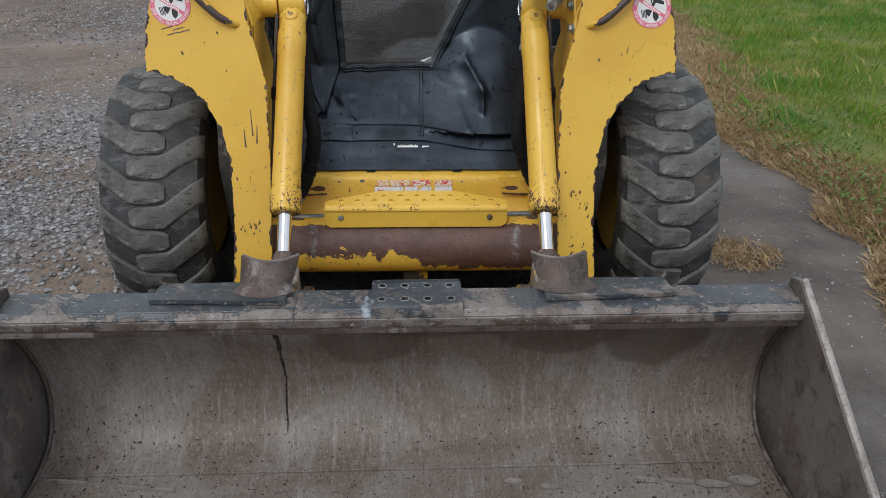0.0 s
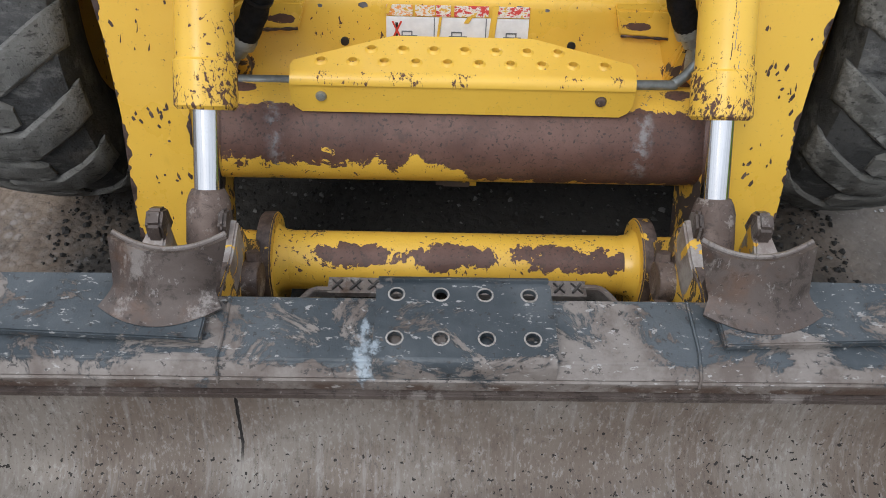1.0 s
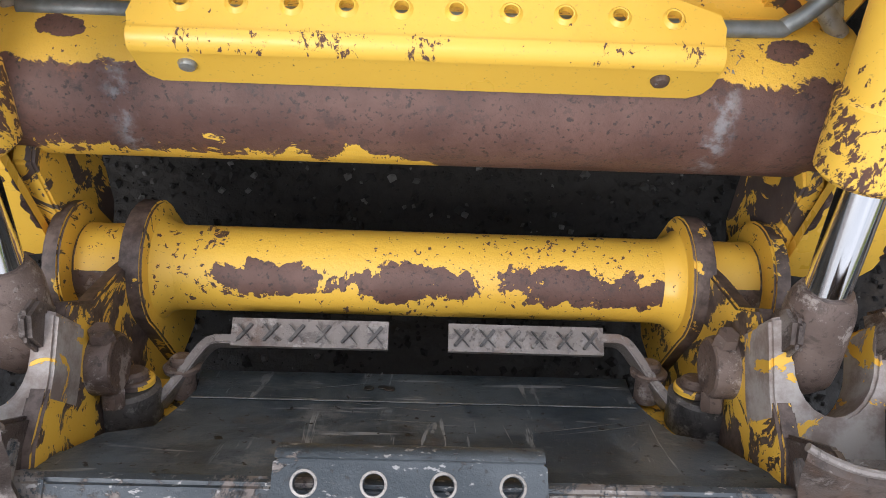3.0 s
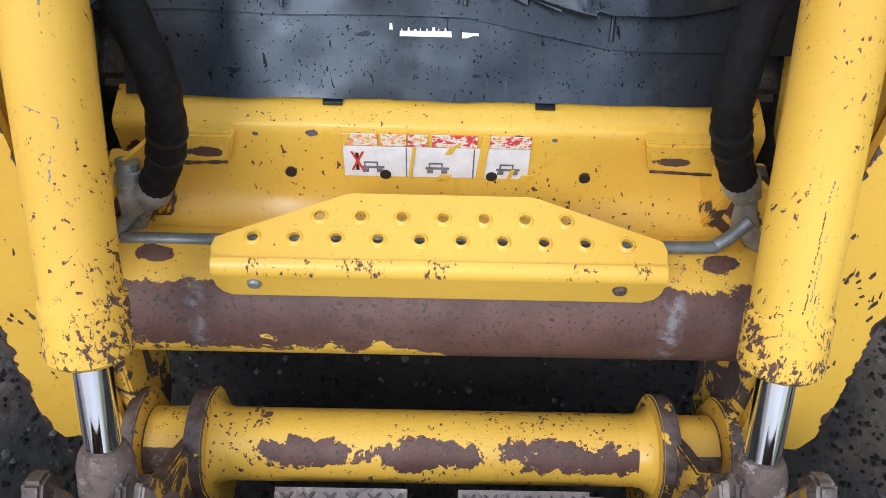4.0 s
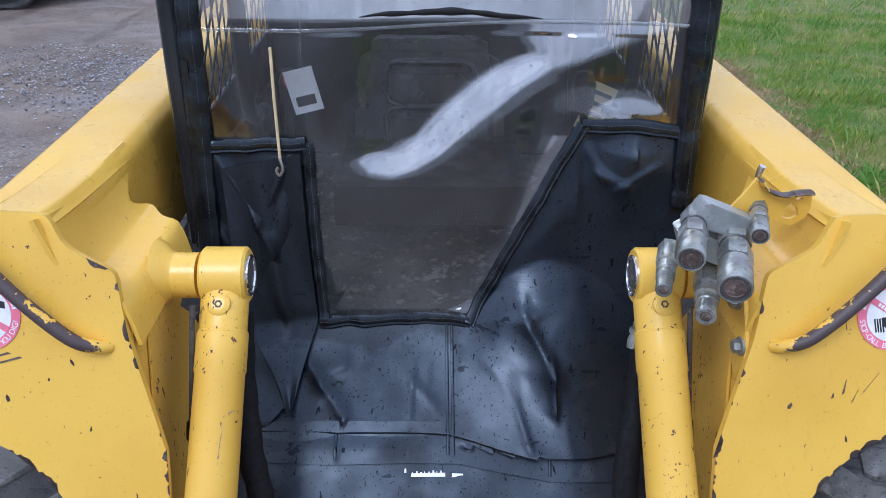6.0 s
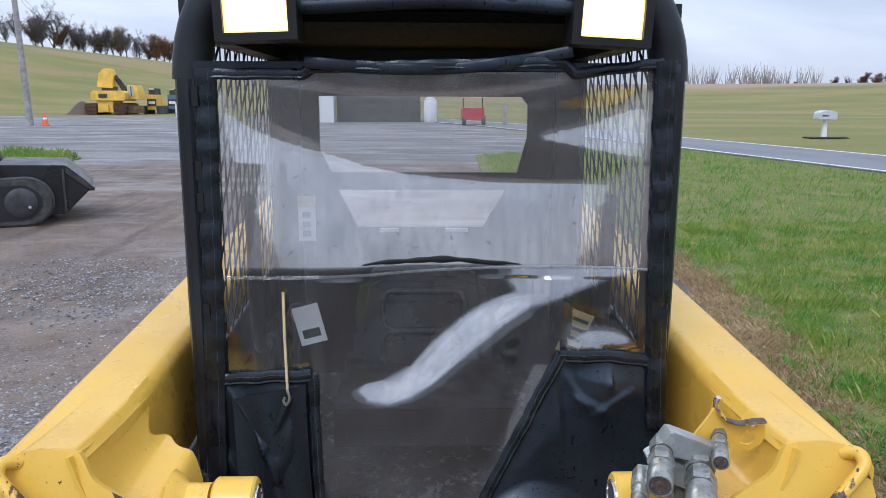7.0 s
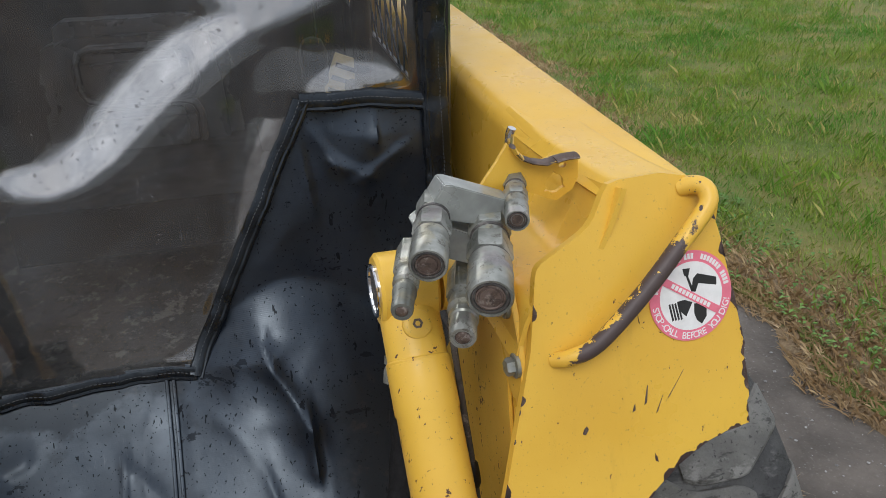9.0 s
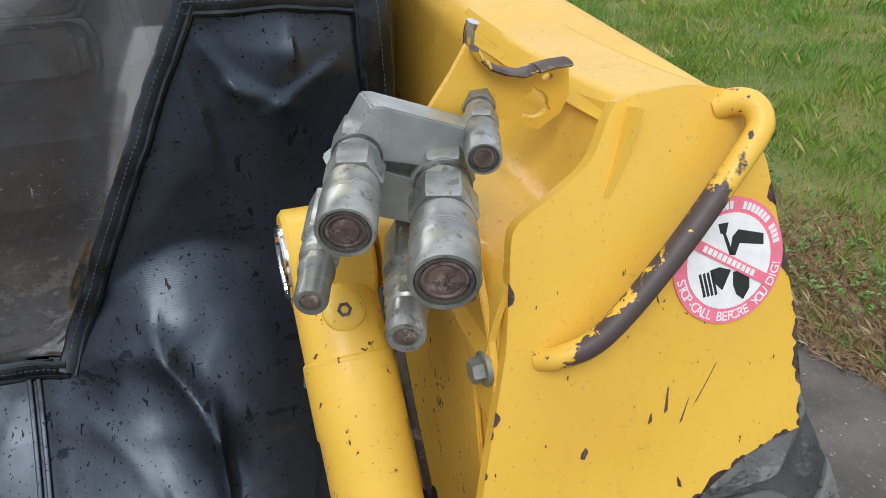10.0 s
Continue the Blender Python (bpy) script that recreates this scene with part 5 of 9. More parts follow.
# wheels
def wheel(s):
    cx, cy, cz, R, W = s * 0.760, 2.30, 0.42, 0.412, 0.148
    hub = part("wheel", lathe((cx - 0.09, cy, cz), (cx + 0.09, cy, cz), [(0, 0.215), (0.005, 0.222), (0.03, 0.205), (0.09, 0.19), (0.15, 0.205), (0.175, 0.222), (0.18, 0.215)], 32), YEL_WORN, loader, "wheel with worn lugged tyre")
    prof = [(-0.105, 0.215), (-0.128, 0.25), (-0.146, 0.30), (-0.150, 0.345), (-0.138, 0.382), (-0.105, 0.397), (-0.05, 0.403), (0, 0.404), (0.05, 0.403), (0.105, 0.397), (0.138, 0.382), (0.150, 0.345), (0.146, 0.30), (0.128, 0.25), (0.105, 0.215)]
    b = lathe((cx, cy, cz), (cx + 1, cy, cz), prof, 72, closed=False)
    part("tyre", b, RUBBER, hub, "dusty black lugged tyre")

    def crown(x):
        return 0.404 - 0.010 * (x / 0.10) ** 2 - (0.35 * max(0.0, abs(x) - 0.118) ** 1.3 * 4)
    n = 18
    for side in (-1, 1):
        # lug: from past the middle to the shoulder, bent like half a chevron
        bm = bmesh.new()
        nu = 14
        rows = []
        for i in range(nu + 1):
            u = i / nu
            x = side * (-0.052 + 0.203 * u)
            bend = -0.004 * u - 0.150 * max(0, u - 0.48)
            half = (0.0295 + 0.0075 * u) * (0.62, 0.88, 0.97)[i] if i < 3 else 0.0295 + 0.0075 * u
            r0, r1 = crown(x) - 0.004, crown(x) + (0.014 - 0.002 * u) + 0.0015 * wav(u * 5, side * 3.0) - (0.006 if i in (0, nu) else 0)
            ring = []
            for da, rr, sh in ((-half * 1.10, r0, 0), (-half, r1 - 0.0045, 0), (-half * 0.84, r1 - 0.0008, 0), (half * 0.84, r1 - 0.0008, 0), (half, r1 - 0.0045, 0), (half * 1.10, r0, 0)):
                a = (da - bend) / 0.41
                ring.append(bm.verts.new((x, -rr * math.cos(a), rr * math.sin(a))))
            rows.append(ring)
        for p, q in zip(rows, rows[1:]):
            for k in range(5):
                bm.faces.new((p[k], p[k + 1], q[k + 1], q[k]))
        bm.faces.new(rows[0][::-1])
        bm.faces.new(rows[-1])
        me = finish("lug", bm, LUGRUB, 40)
        for k in range(n):
            lug = new("lug", me)
            lug.parent = hub
            lug.matrix_local = Matrix.Translation(Vector((cx, cy, cz)) - loader.location) @ Matrix.Rotation((k + (0.5 if side > 0 else 0)) * math.tau / n, 4, "X")
    return hub


for s in (-1, 1):
    wheel(s)

# chassis under the cab, dark behind the wheels
b = prism([(2.12, 0.36), (2.115, 0.55), (2.45, 0.70), (4.2, 0.95), (4.2, 0.30), (2.5, 0.22)], "x", -0.44, 0.44, 0.01)
part("chassis", b, DARK, loader, "dark chassis tub")
for s in (-1, 1):
    b = prism([(2.10, 0.30), (2.02, 0.60), (2.10, 0.86), (3.9, 0.98), (3.9, 0.28)], "x", s * 0.44, s * 0.575, 0.01)
    part("chain_case", b, DARK, loader)


# rear half of the machine: engine body, rear towers that carry the arms, rear wheels
b = prism([(3.42, 0.36), (3.42, 1.06), (3.55, 1.13), (4.35, 1.12), (4.52, 1.00), (4.55, 0.36)], "x", -0.40, 0.40, 0.03)
engine = part("engine_cover", b, YEL, loader, "yellow engine cover behind the cab")
for k in range(5):
    part("vent_slot", box(-0.25, 0.25, 4.535, 4.56, 0.60 + 0.09 * k, 0.64 + 0.09 * k, 0.004), PLASTIC, engine)
for s in (-1, 1):
    b = prism([(3.70, 0.60), (3.95, 1.42), (4.42, 1.42), (4.48, 0.60)], "x", s * 0.43, s * 0.52, 0.012)
    tower = part("rear_tower", b, YEL, loader, "yellow rear tower that carries the lift arm")
    part("arm_pivot", tube((s * 0.40, 4.22, 1.22), (s * 0.70, 4.22, 1.22), 0.05, seg=24, ease=0.006), DARK, tower)
    front = [o for o in loader.children if o.name.startswith("wheel")]
for hub in front:
    twin = new("rear_wheel", hub.data)
    twin.parent = loader
    twin.location = (0, 1.42, 0)
    twin["label"] = "wheel with worn lugged tyre"
    for o in hub.children:
        c = new(o.name.split(".")[0], o.data)
        c.parent = twin
        c.matrix_local = o.matrix_local.copy()

# ---- cab enclosure ----
cab = part("cab", box(-0.49, 0.49, 3.36, 3.40, 0.95, 1.30, 0.01), CAB, loader, "black cab with clear vinyl front curtain")


def sheet_y(x, z):
    """The front curtain: upright above the knees, then sloping forward to the sill."""
    # over the knee beside the window the slope begins higher
    zs = 0.82 + 0.118 * math.exp(-abs((x - 0.220) / 0.135) ** 2.4)
    if z >= zs:
        y = 2.385 + 0.030 * min(1.0, (z - zs) / 0.35)
    else:
        t = (zs - z) / (zs - 0.585)
        y = 2.385 - 0.350 * t ** 1.1 + 0.02 * math.sin(math.pi * min(t, 1))
    if z < 0.66:
        y = max(y, 2.068 + 1.083 * (z - 0.566))
    return y


WIN = [(-0.415, 1.752), (-0.418, 1.165), (-0.245, 1.165), (-0.228, 0.812), (0.062, 0.822), (0.262, 1.205), (0.452, 1.192), (0.432, 1.772), (0.24, 1.768), (-0.22, 1.765)]


def ridge(x, z, k, w):
    return (1.0 - min(1.0, abs(wav(x * k + 0.6 * wav(x * 3, z * 3, 2.0), z * k * 0.8, w)) * 2.2)) ** 3


FOLDS = [((-0.222, 0.728), (-0.178, 0.690), 0.016, 0.016), ((-0.251, 0.748), (-0.222, 0.728), 0.014, 0.012), ((-0.178, 0.690), (-0.192, 0.650), 0.010, 0.010), ((-0.188, 0.748), (-0.230, 0.738), 0.020, 0.008), ((0.077, 0.822), (0.168, 0.845), 0.026, 0.010),
         ((0.165, 0.872), (0.172, 0.838), 0.020, 0.004), ((0.172, 0.838), (0.214, 0.775), 0.020, 0.020), ((0.214, 0.775), (0.214, 0.728), 0.014, 0.020), ((0.150, 0.709), (0.166, 0.673), 0.009, 0.007), ((0.064, 0.765), (0.200, 0.767), 0.030, 0.004), ((0.166, 0.673), (0.209, 0.659), 0.010, 0.008), ((-0.05, 0.73), (-0.01, 0.705), 0.008, 0.006), ((-0.05, 0.73), (-0.055, 0.685), 0.007, 0.005), ((0.262, 1.175), (0.301, 1.112), 0.016, 0.010), ((0.301, 1.112), (0.346, 1.090), 0.018, 0.007), ((0.346, 1.090), (0.400, 1.120), 0.016, 0.005), ((0.366, 1.190), (0.366, 1.145), 0.008, 0.008), ((0.250, 1.150), (0.262, 1.060), 0.012, 0.008), ((-0.415, 1.145), (-0.345, 1.03), 0.018, 0.018), ((-0.275, 1.145), (-0.330, 1.04), 0.016, 0.016), ((-0.34, 1.02), (-0.30, 0.93), 0.018, 0.014), ((-0.41, 0.98), (-0.345, 0.88), 0.016, 0.012)]


def crease(x, z):
    """Folds of the black vinyl."""
    y = 0.009 * wav(x * 5.0, z * 4.5, 1.0) + 0.002 * wav(x * 12.0 + z * 7.0, z * 8.0 - x * 5.0, 4.0)
    y -= 0.003 * ridge(x + 0.3 * z, z - 0.4 * x, 5.5, 3.0)
    for (x0, z0), (x1, z1), w, h in FOLDS:
        dx, dz = x1 - x0, z1 - z0
        n = math.hypot(dx, dz)
        t = ((x - x0) * dx + (z - z0) * dz) / n / n
        d = ((x - x0) * dz - (z - z0) * dx) / n
        if -0.6 < t < 1.6 and abs(d) < w * 4:
            end = math.exp(-(max(0.0, -t, t - 1.0) * 3.0) ** 2)
            y -= h * end * (math.exp(-abs(d) / w) if d > 0 else math.exp(-(d / w * 2.2) ** 2))
    y += 0.012 * math.exp(-((x - 0.165) / 0.035) ** 2 - ((z - 0.75) / 0.05) ** 2)
    y -= 0.016 * math.exp(-((x - 0.34) / 0.05) ** 2 - ((z - 1.08) / 0.10) ** 2)
    y -= 0.030 * math.exp(-((x + 0.33 - 0.35 * (z - 0.95)) / 0.035) ** 2 - ((z - 0.93) / 0.16) ** 2)
    # seams and hem hold the sheet flat
    seam = 0.672 - 0.013 * max(0.0, min(1.0, (x - 0.02) / 0.18))
    hold = min(1.0, 0.25 + abs(z - seam) / 0.03) * min(1.0, 0.25 + abs(x - 0.021) / 0.03)
    return y * hold * max(0.10, min(1.0, (z - 0.63) / 0.05))


def near_edge(x, z):
    d = 9.0
    for i in range(len(WIN)):
        a, c = Vector(WIN[i]), Vector(WIN[i - 1])
        t = max(0, min(1, (Vector((x, z)) - a).dot(c - a) / (c - a).length_squared))
        d = min(d, (Vector((x, z)) - a - (c - a) * t).length)
    return d


def vinyl_at(x, z):
    return Vector((x, sheet_y(x, z) + crease(x, z) * min(1.0, near_edge(x, z) / 0.05), z))


X0, X1, Z0, Z1 = -0.452, 0.474, 0.628, 1.80
hem = lambda x: 0.639 - 0.023 * max(0.0, min(1.0, (x - 0.03) / 0.17)) - 0.002 * wav(x * 8, 3.0)


def lower(u, v):
    x = X0 + (X1 - X0) * u
    z = hem(x) + (Z1 - hem(x)) * v
    return vinyl_at(x, z)


curtain = part("front_curtain", surface(190, 230, lower, lambda u, v: (not inside(X0 + (X1 - X0) * u, (lambda h: h + (Z1 - h) * v)(hem(X0 + (X1 - X0) * u)), WIN)) and v < 0.985), VINYL, cab, "wrinkled wet black vinyl curtain", 60)


# outlines of the sky reflections drawn on the clear sheet
SAG = [(-0.43, 1.750), (-0.36, 1.704), (-0.30, 1.668), (-0.217, 1.630), (-0.10, 1.590), (0.01, 1.573), (0.12, 1.563), (0.243, 1.559), (0.333, 1.563), (0.372, 1.577), (0.384, 1.593)]
CURL_LOW = [(0.201, 1.649), (0.218, 1.636), (0.286, 1.621), (0.353, 1.607), (0.384, 1.593)]
CURL_TOP = [(0.201, 1.649), (0.229, 1.664), (0.283, 1.676), (0.349, 1.702), (0.408, 1.738)]
TOP_LOW = [(-0.40, 1.751), (-0.308, 1.739), (-0.151, 1.719), (0.01, 1.712), (0.15, 1.724), (0.281, 1.747)]
TONGUE_TOP = [(-0.155, 1.134), (-0.138, 1.149), (-0.092, 1.152), (-0.046, 1.178), (0.0, 1.228), (0.057, 1.278), (0.100, 1.308), (0.143, 1.328), (0.205, 1.346)]
TONGUE_LOW = [(-0.155, 1.126), (-0.133, 1.102), (-0.092, 1.094), (-0.046, 1.108), (0.0, 1.137), (0.046, 1.178), (0.092, 1.216), (0.147, 1.262), (0.205, 1.298)]
BAND_LOW = [(0.150, 1.352), (0.168, 1.335), (0.189, 1.291), (0.274, 1.322), (0.342, 1.351), (0.43, 1.376)]


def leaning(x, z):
    """Where the slack clear sheet leans back to mirror the sky: painted sheen 0 to 1, and how far it leans."""
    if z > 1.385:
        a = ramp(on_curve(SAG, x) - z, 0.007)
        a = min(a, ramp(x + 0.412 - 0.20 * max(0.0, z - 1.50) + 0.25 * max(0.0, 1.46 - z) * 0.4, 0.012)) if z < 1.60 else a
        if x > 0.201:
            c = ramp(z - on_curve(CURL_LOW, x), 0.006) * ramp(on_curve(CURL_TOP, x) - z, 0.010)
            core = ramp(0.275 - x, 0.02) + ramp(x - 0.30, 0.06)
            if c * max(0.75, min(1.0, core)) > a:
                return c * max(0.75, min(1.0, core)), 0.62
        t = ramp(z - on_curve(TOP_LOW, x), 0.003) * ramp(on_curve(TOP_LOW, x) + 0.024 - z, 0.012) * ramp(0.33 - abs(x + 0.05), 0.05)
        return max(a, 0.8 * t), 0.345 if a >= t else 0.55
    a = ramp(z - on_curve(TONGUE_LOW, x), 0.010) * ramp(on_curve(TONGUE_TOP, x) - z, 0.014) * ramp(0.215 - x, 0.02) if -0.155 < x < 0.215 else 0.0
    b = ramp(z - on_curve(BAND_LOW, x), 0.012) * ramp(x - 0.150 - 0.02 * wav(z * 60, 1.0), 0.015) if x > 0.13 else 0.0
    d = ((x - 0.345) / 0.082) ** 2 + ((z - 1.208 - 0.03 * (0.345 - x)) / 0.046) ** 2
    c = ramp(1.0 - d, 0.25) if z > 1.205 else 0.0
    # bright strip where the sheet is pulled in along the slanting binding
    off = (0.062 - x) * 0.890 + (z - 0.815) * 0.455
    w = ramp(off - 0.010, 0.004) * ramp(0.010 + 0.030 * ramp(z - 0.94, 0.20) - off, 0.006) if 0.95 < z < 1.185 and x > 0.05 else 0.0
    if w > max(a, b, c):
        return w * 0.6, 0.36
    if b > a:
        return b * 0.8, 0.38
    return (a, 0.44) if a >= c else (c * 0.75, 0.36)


def tilt(x, z):
    """How far the sheet leans back at a point: it mirrors the sky where it leans."""
    a, k = leaning(x, z)
    return a * k


COLS = {}


def slack(x, z):
    key = round(x, 4)
    if key not in COLS:
        n = 120
        acc, out = 0.0, []
        for k in range(n + 1):
            zz = 0.80 + 0.98 * k / n
            acc += tilt(x, zz) * 0.98 / n
            out.append(acc)
        # the sheet is held at hem, seam and top
        m = int((1.385 - 0.80) / 0.98 * n)
        line = on_curve(SAG, x)
        back = [0.0]
        for k in range(1, n + 1):
            zz = 0.80 + 0.98 * k / n
            back.append(back[-1] + (0.0 if zz < 1.385 else 0.75 if zz < line else 1.0))
        COLS[key] = [v - out[n] * f / back[n] for v, f in zip(out, back)]
    f = max(0.0, min(1.0, (z - 0.80) / 0.98)) * 120
    i = min(119, int(f))
    return COLS[key][i] * (1 - f + i) + COLS[key][i + 1] * (f - i)


def clear_y(x, z):
    """Depth of the clear sheet, its slack evened out sideways."""
    taps = ((-0.10, 1), (-0.075, 2), (-0.05, 3), (-0.025, 4), (0.0, 4), (0.025, 4), (0.05, 3), (0.075, 2), (0.10, 1)) if z > 1.36 else ((-0.036, 1), (-0.018, 2), (0.0, 3), (0.018, 2), (0.036, 1))
    v = sum(slack(x + d, z) * w for d, w in taps) / sum(w for d, w in taps)
    z = max(z, 0.826)
    k = min(1.0, near_edge(x, z) / 0.08)
    k = k * k * (3 - 2 * k)
    # the sheet is pulled in along the slanting binding
    d = (0.062 - x) * 0.890 + (z - 0.815) * 0.455
    up = max(0.0, min(1.0, (d - 0.006) / 0.022))
    off = max(0.0, min(1.0, (d - 0.03) / 0.16))
    ends = max(0.0, min(1.0, (z - 0.84) / 0.06)) * max(0.0, min(1.0, (1.22 - z) / 0.32))
    pull = 0.006 * up * up * (3 - 2 * up) * (1 - off * off * (3 - 2 * off)) * ends
    return sheet_y(x, z) + (v + 0.005 * wav(x * 4.0, z * 4.0, 7.0)) * k + pull


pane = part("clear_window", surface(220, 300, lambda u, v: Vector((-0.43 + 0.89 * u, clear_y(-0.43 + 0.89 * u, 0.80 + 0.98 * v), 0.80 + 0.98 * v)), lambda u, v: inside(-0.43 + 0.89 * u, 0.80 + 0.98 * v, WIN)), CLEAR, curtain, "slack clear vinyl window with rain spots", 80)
# sky reflections painted in as a gloss value per vertex
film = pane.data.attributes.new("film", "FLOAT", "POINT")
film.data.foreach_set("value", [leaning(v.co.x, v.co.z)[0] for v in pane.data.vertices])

# bindings round the window, and the seam across it
def on_sheet(pts, off=-0.006):
    out = []
    for (x0, z0), (x1, z1) in zip(pts, pts[1:]):
        n = max(2, int(math.hypot(x1 - x0, z1 - z0) / 0.012))
        for k in range(n):
            x, z = x0 + (x1 - x0) * k / n, z0 + (z1 - z0) * k / n
            out.append((x + 0.002 * wav(x * 30, z * 30, 9), sheet_y(x, z) + off + 0.005 * wav(x * 34, z * 34), z + 0.004 * wav(x * 24, z * 24, 5)))
    x, z = pts[-1]
    return out + [(x, sheet_y(x, z) + off, z)]


for pts, r in (([(-0.436, 1.157), (-0.247, 1.165)], 0.013), ([(-0.245, 1.165), (-0.240, 1.0), (-0.228, 0.808)], 0.011), ([(-0.236, 0.806), (0.062, 0.817)], 0.011), ([(0.062, 0.815), (0.155, 1.0), (0.262, 1.207)], 0.012), ([(0.258, 1.203), (0.360, 1.20), (0.462, 1.188)], 0.013),
               ([(-0.428, 1.77), (-0.434, 1.40), (-0.440, 1.10), (-0.44, 0.90)], 0.020), ([(0.442, 1.79), (0.452, 1.40), (0.462, 1.05)], 0.020), ([(-0.44, 1.760), (-0.25, 1.762), (-0.23, 1.775), (0.25, 1.785), (0.27, 1.765), (0.44, 1.785)], 0.010)):
    tape = on_sheet(pts)
    bind = part("binding", sweep(tape, lambda t: r * (1.08 + 0.14 * wav(t * 26, r * 90)), 12, None, 0.48), BINDING, curtain, "folded glossy black binding tape")
    # a rolled edge and a line of stitching along the tape
    d = (Vector(tape[-1]) - Vector(tape[0])).normalized()
    side = Vector((d.z, 0, -d.x)) * r
    part("rolled_edge", sweep([Vector(p) + side * 0.62 + Vector((0, -r * 0.26, 0)) for p in tape], 0.0042, 8), BINDING, bind)
    st = bmesh.new()
    for k in range(0, len(tape) - 1):
        a, c = Vector(tape[k]) - side * 0.35 + Vector((0, -r * 0.47, 0)), Vector(tape[k + 1]) - side * 0.35 + Vector((0, -r * 0.47, 0))
        sweep([a.lerp(c, 0.10), a.lerp(c, 0.40)], 0.0007, 5, st)
        sweep([a.lerp(c, 0.60), a.lerp(c, 0.90)], 0.0007, 5, st)
    part("stitching", st, THREAD, bind)
part("window_seam", sweep([(x, clear_y(x, 1.375) - 0.004, 1.375 + 0.008 * math.sin(x * 5)) for x in [-0.415 + 0.86 * k / 30 for k in range(31)]], 0.003, 8, None, 0.25), make_clear("seam_vinyl", 0.10), curtain, "welded clear seam")
part("seam_fold", sweep([(x, clear_y(x, 1.39) - 0.006 + 0.004 * wav(x * 9, 1.0), 1.383 + 0.014 * math.exp(-((x - 0.0) / 0.16) ** 2) + 0.004 * wav(x * 14, 3.0)) for x in [-0.14 + 0.32 * k / 26 for k in range(27)]], lambda t: 0.0072 * math.sin(math.pi * t) ** 0.7 * (0.7 + 0.6 * wav(t * 9, 2.0)) + 0.0006, 8, None, 0.3), PLASTIC, curtain, "crumpled dark fold on the seam")
part("roll_top", sweep([(-0.24 + 0.5 * k / 20, 2.40 - 0.012 * math.sin(k), 1.783 + 0.022 * k / 20 - 0.022 * math.sin(math.pi * k / 20)) for k in range(21)], 0.011, 12, None, 0.3), VINYL, curtain, "rolled vinyl edge")
# stitched seams on the lower vinyl
for pts in ([(0.016, 0.805), (0.016, 0.72), (0.016, 0.640)], [(0.026, 0.805), (0.026, 0.72), (0.026, 0.638)], [(-0.33, 0.674), (-0.19, 0.673), (0.02, 0.672), (0.20, 0.659), (0.34, 0.650)], [(-0.192, 0.672), (-0.192, 0.641)], [(0.205, 0.657), (0.202, 0.618)]):
    line3 = []
    for (x0, z0), (x1, z1) in zip(pts, pts[1:]):
        for k in range(8):
            x, z = x0 + (x1 - x0) * k / 8, z0 + (z1 - z0) * k / 8
            line3.append(vinyl_at(x, z) + Vector((0, -0.002, 0.002)))
    part("stitched_seam", sweep(line3, 0.0028, 8, None, 0.5), VINYL, curtain)
# loose flap folded over on one side
FLAP_L = smooth_line([(-0.405, 1.12, 0), (-0.395, 1.0, 0), (-0.380, 0.90, 0), (-0.368, 0.835, 0), (-0.347, 0.79, 0), (-0.312, 0.752, 0), (-0.284, 0.710, 0)], 6)
FLAP_R = smooth_line([(-0.258, 1.15, 0), (-0.252, 1.0, 0), (-0.244, 0.88, 0), (-0.240, 0.82, 0), (-0.250, 0.785, 0), (-0.264, 0.748, 0), (-0.276, 0.706, 0)], 6)


def flap_at(u, v):
    k = min(len(FLAP_L) - 1, int(v * (len(FLAP_L) - 1) + 0.5))
    p = FLAP_L[k].lerp(FLAP_R[k], u)
    y = sheet_y(p.x, p.y) - 0.016 - 0.036 * (1 - u) ** 1.5 * ramp(v, 0.4) - 0.012 * math.exp(-((u - 0.45 - 0.25 * v) / 0.10) ** 2) * math.sin(math.pi * min(1.0, v * 1.3)) + 0.008 * wav(u * 3, v * 4)
    return Vector((p.x, y, p.y))


part("loose_flap", surface(18, len(FLAP_L) - 1, flap_at, None, 0.0025), VINYL, curtain, "folded loose vinyl flap", 60)


def pocket_at(u, v):
    a, c = Vector((-0.42, 0.86)).lerp(Vector((-0.284, 0.706)), u), Vector((-0.43, 0.64)).lerp(Vector((-0.352, 0.668)), u)
    p = a.lerp(c, v)
    return Vector((p.x, sheet_y(p.x, p.y) - 0.010 - 0.012 * math.sin(v * 9 + u * 4) * v, p.y))


part("under_flap", surface(16, 16, pocket_at, None, 0.0025), VINYL, curtain, "dark under flap of the curtain", 60)
# rubber apron under the hem
b = surface(30, 10, lambda u, v: Vector((-0.385 + 0.77 * u, 2.080 + 0.13 * v + 0.004 * wav(u * 9, v * 4), 0.566 + 0.120 * v + 0.003 * wav(u * 12, v * 6, 2))), None, 0.003)
apron = part("floor_apron", b, VINYL, cab, "smooth wet black apron")
def mark(x0, x1, z0, z1):
    """A scrap of white print lying on the sloping apron."""
    part("white_mark", prism([(x0, z0), (x1, z0), (x1 - 0.0006, z1), (x0 + 0.0004, z1)], "y", 0.0, 0.002, 0, None, lambda v: (v[0], 2.080 + (v[2] - 0.566) * 1.083 - 0.005 + v[1], v[2])), WHITE, apron)


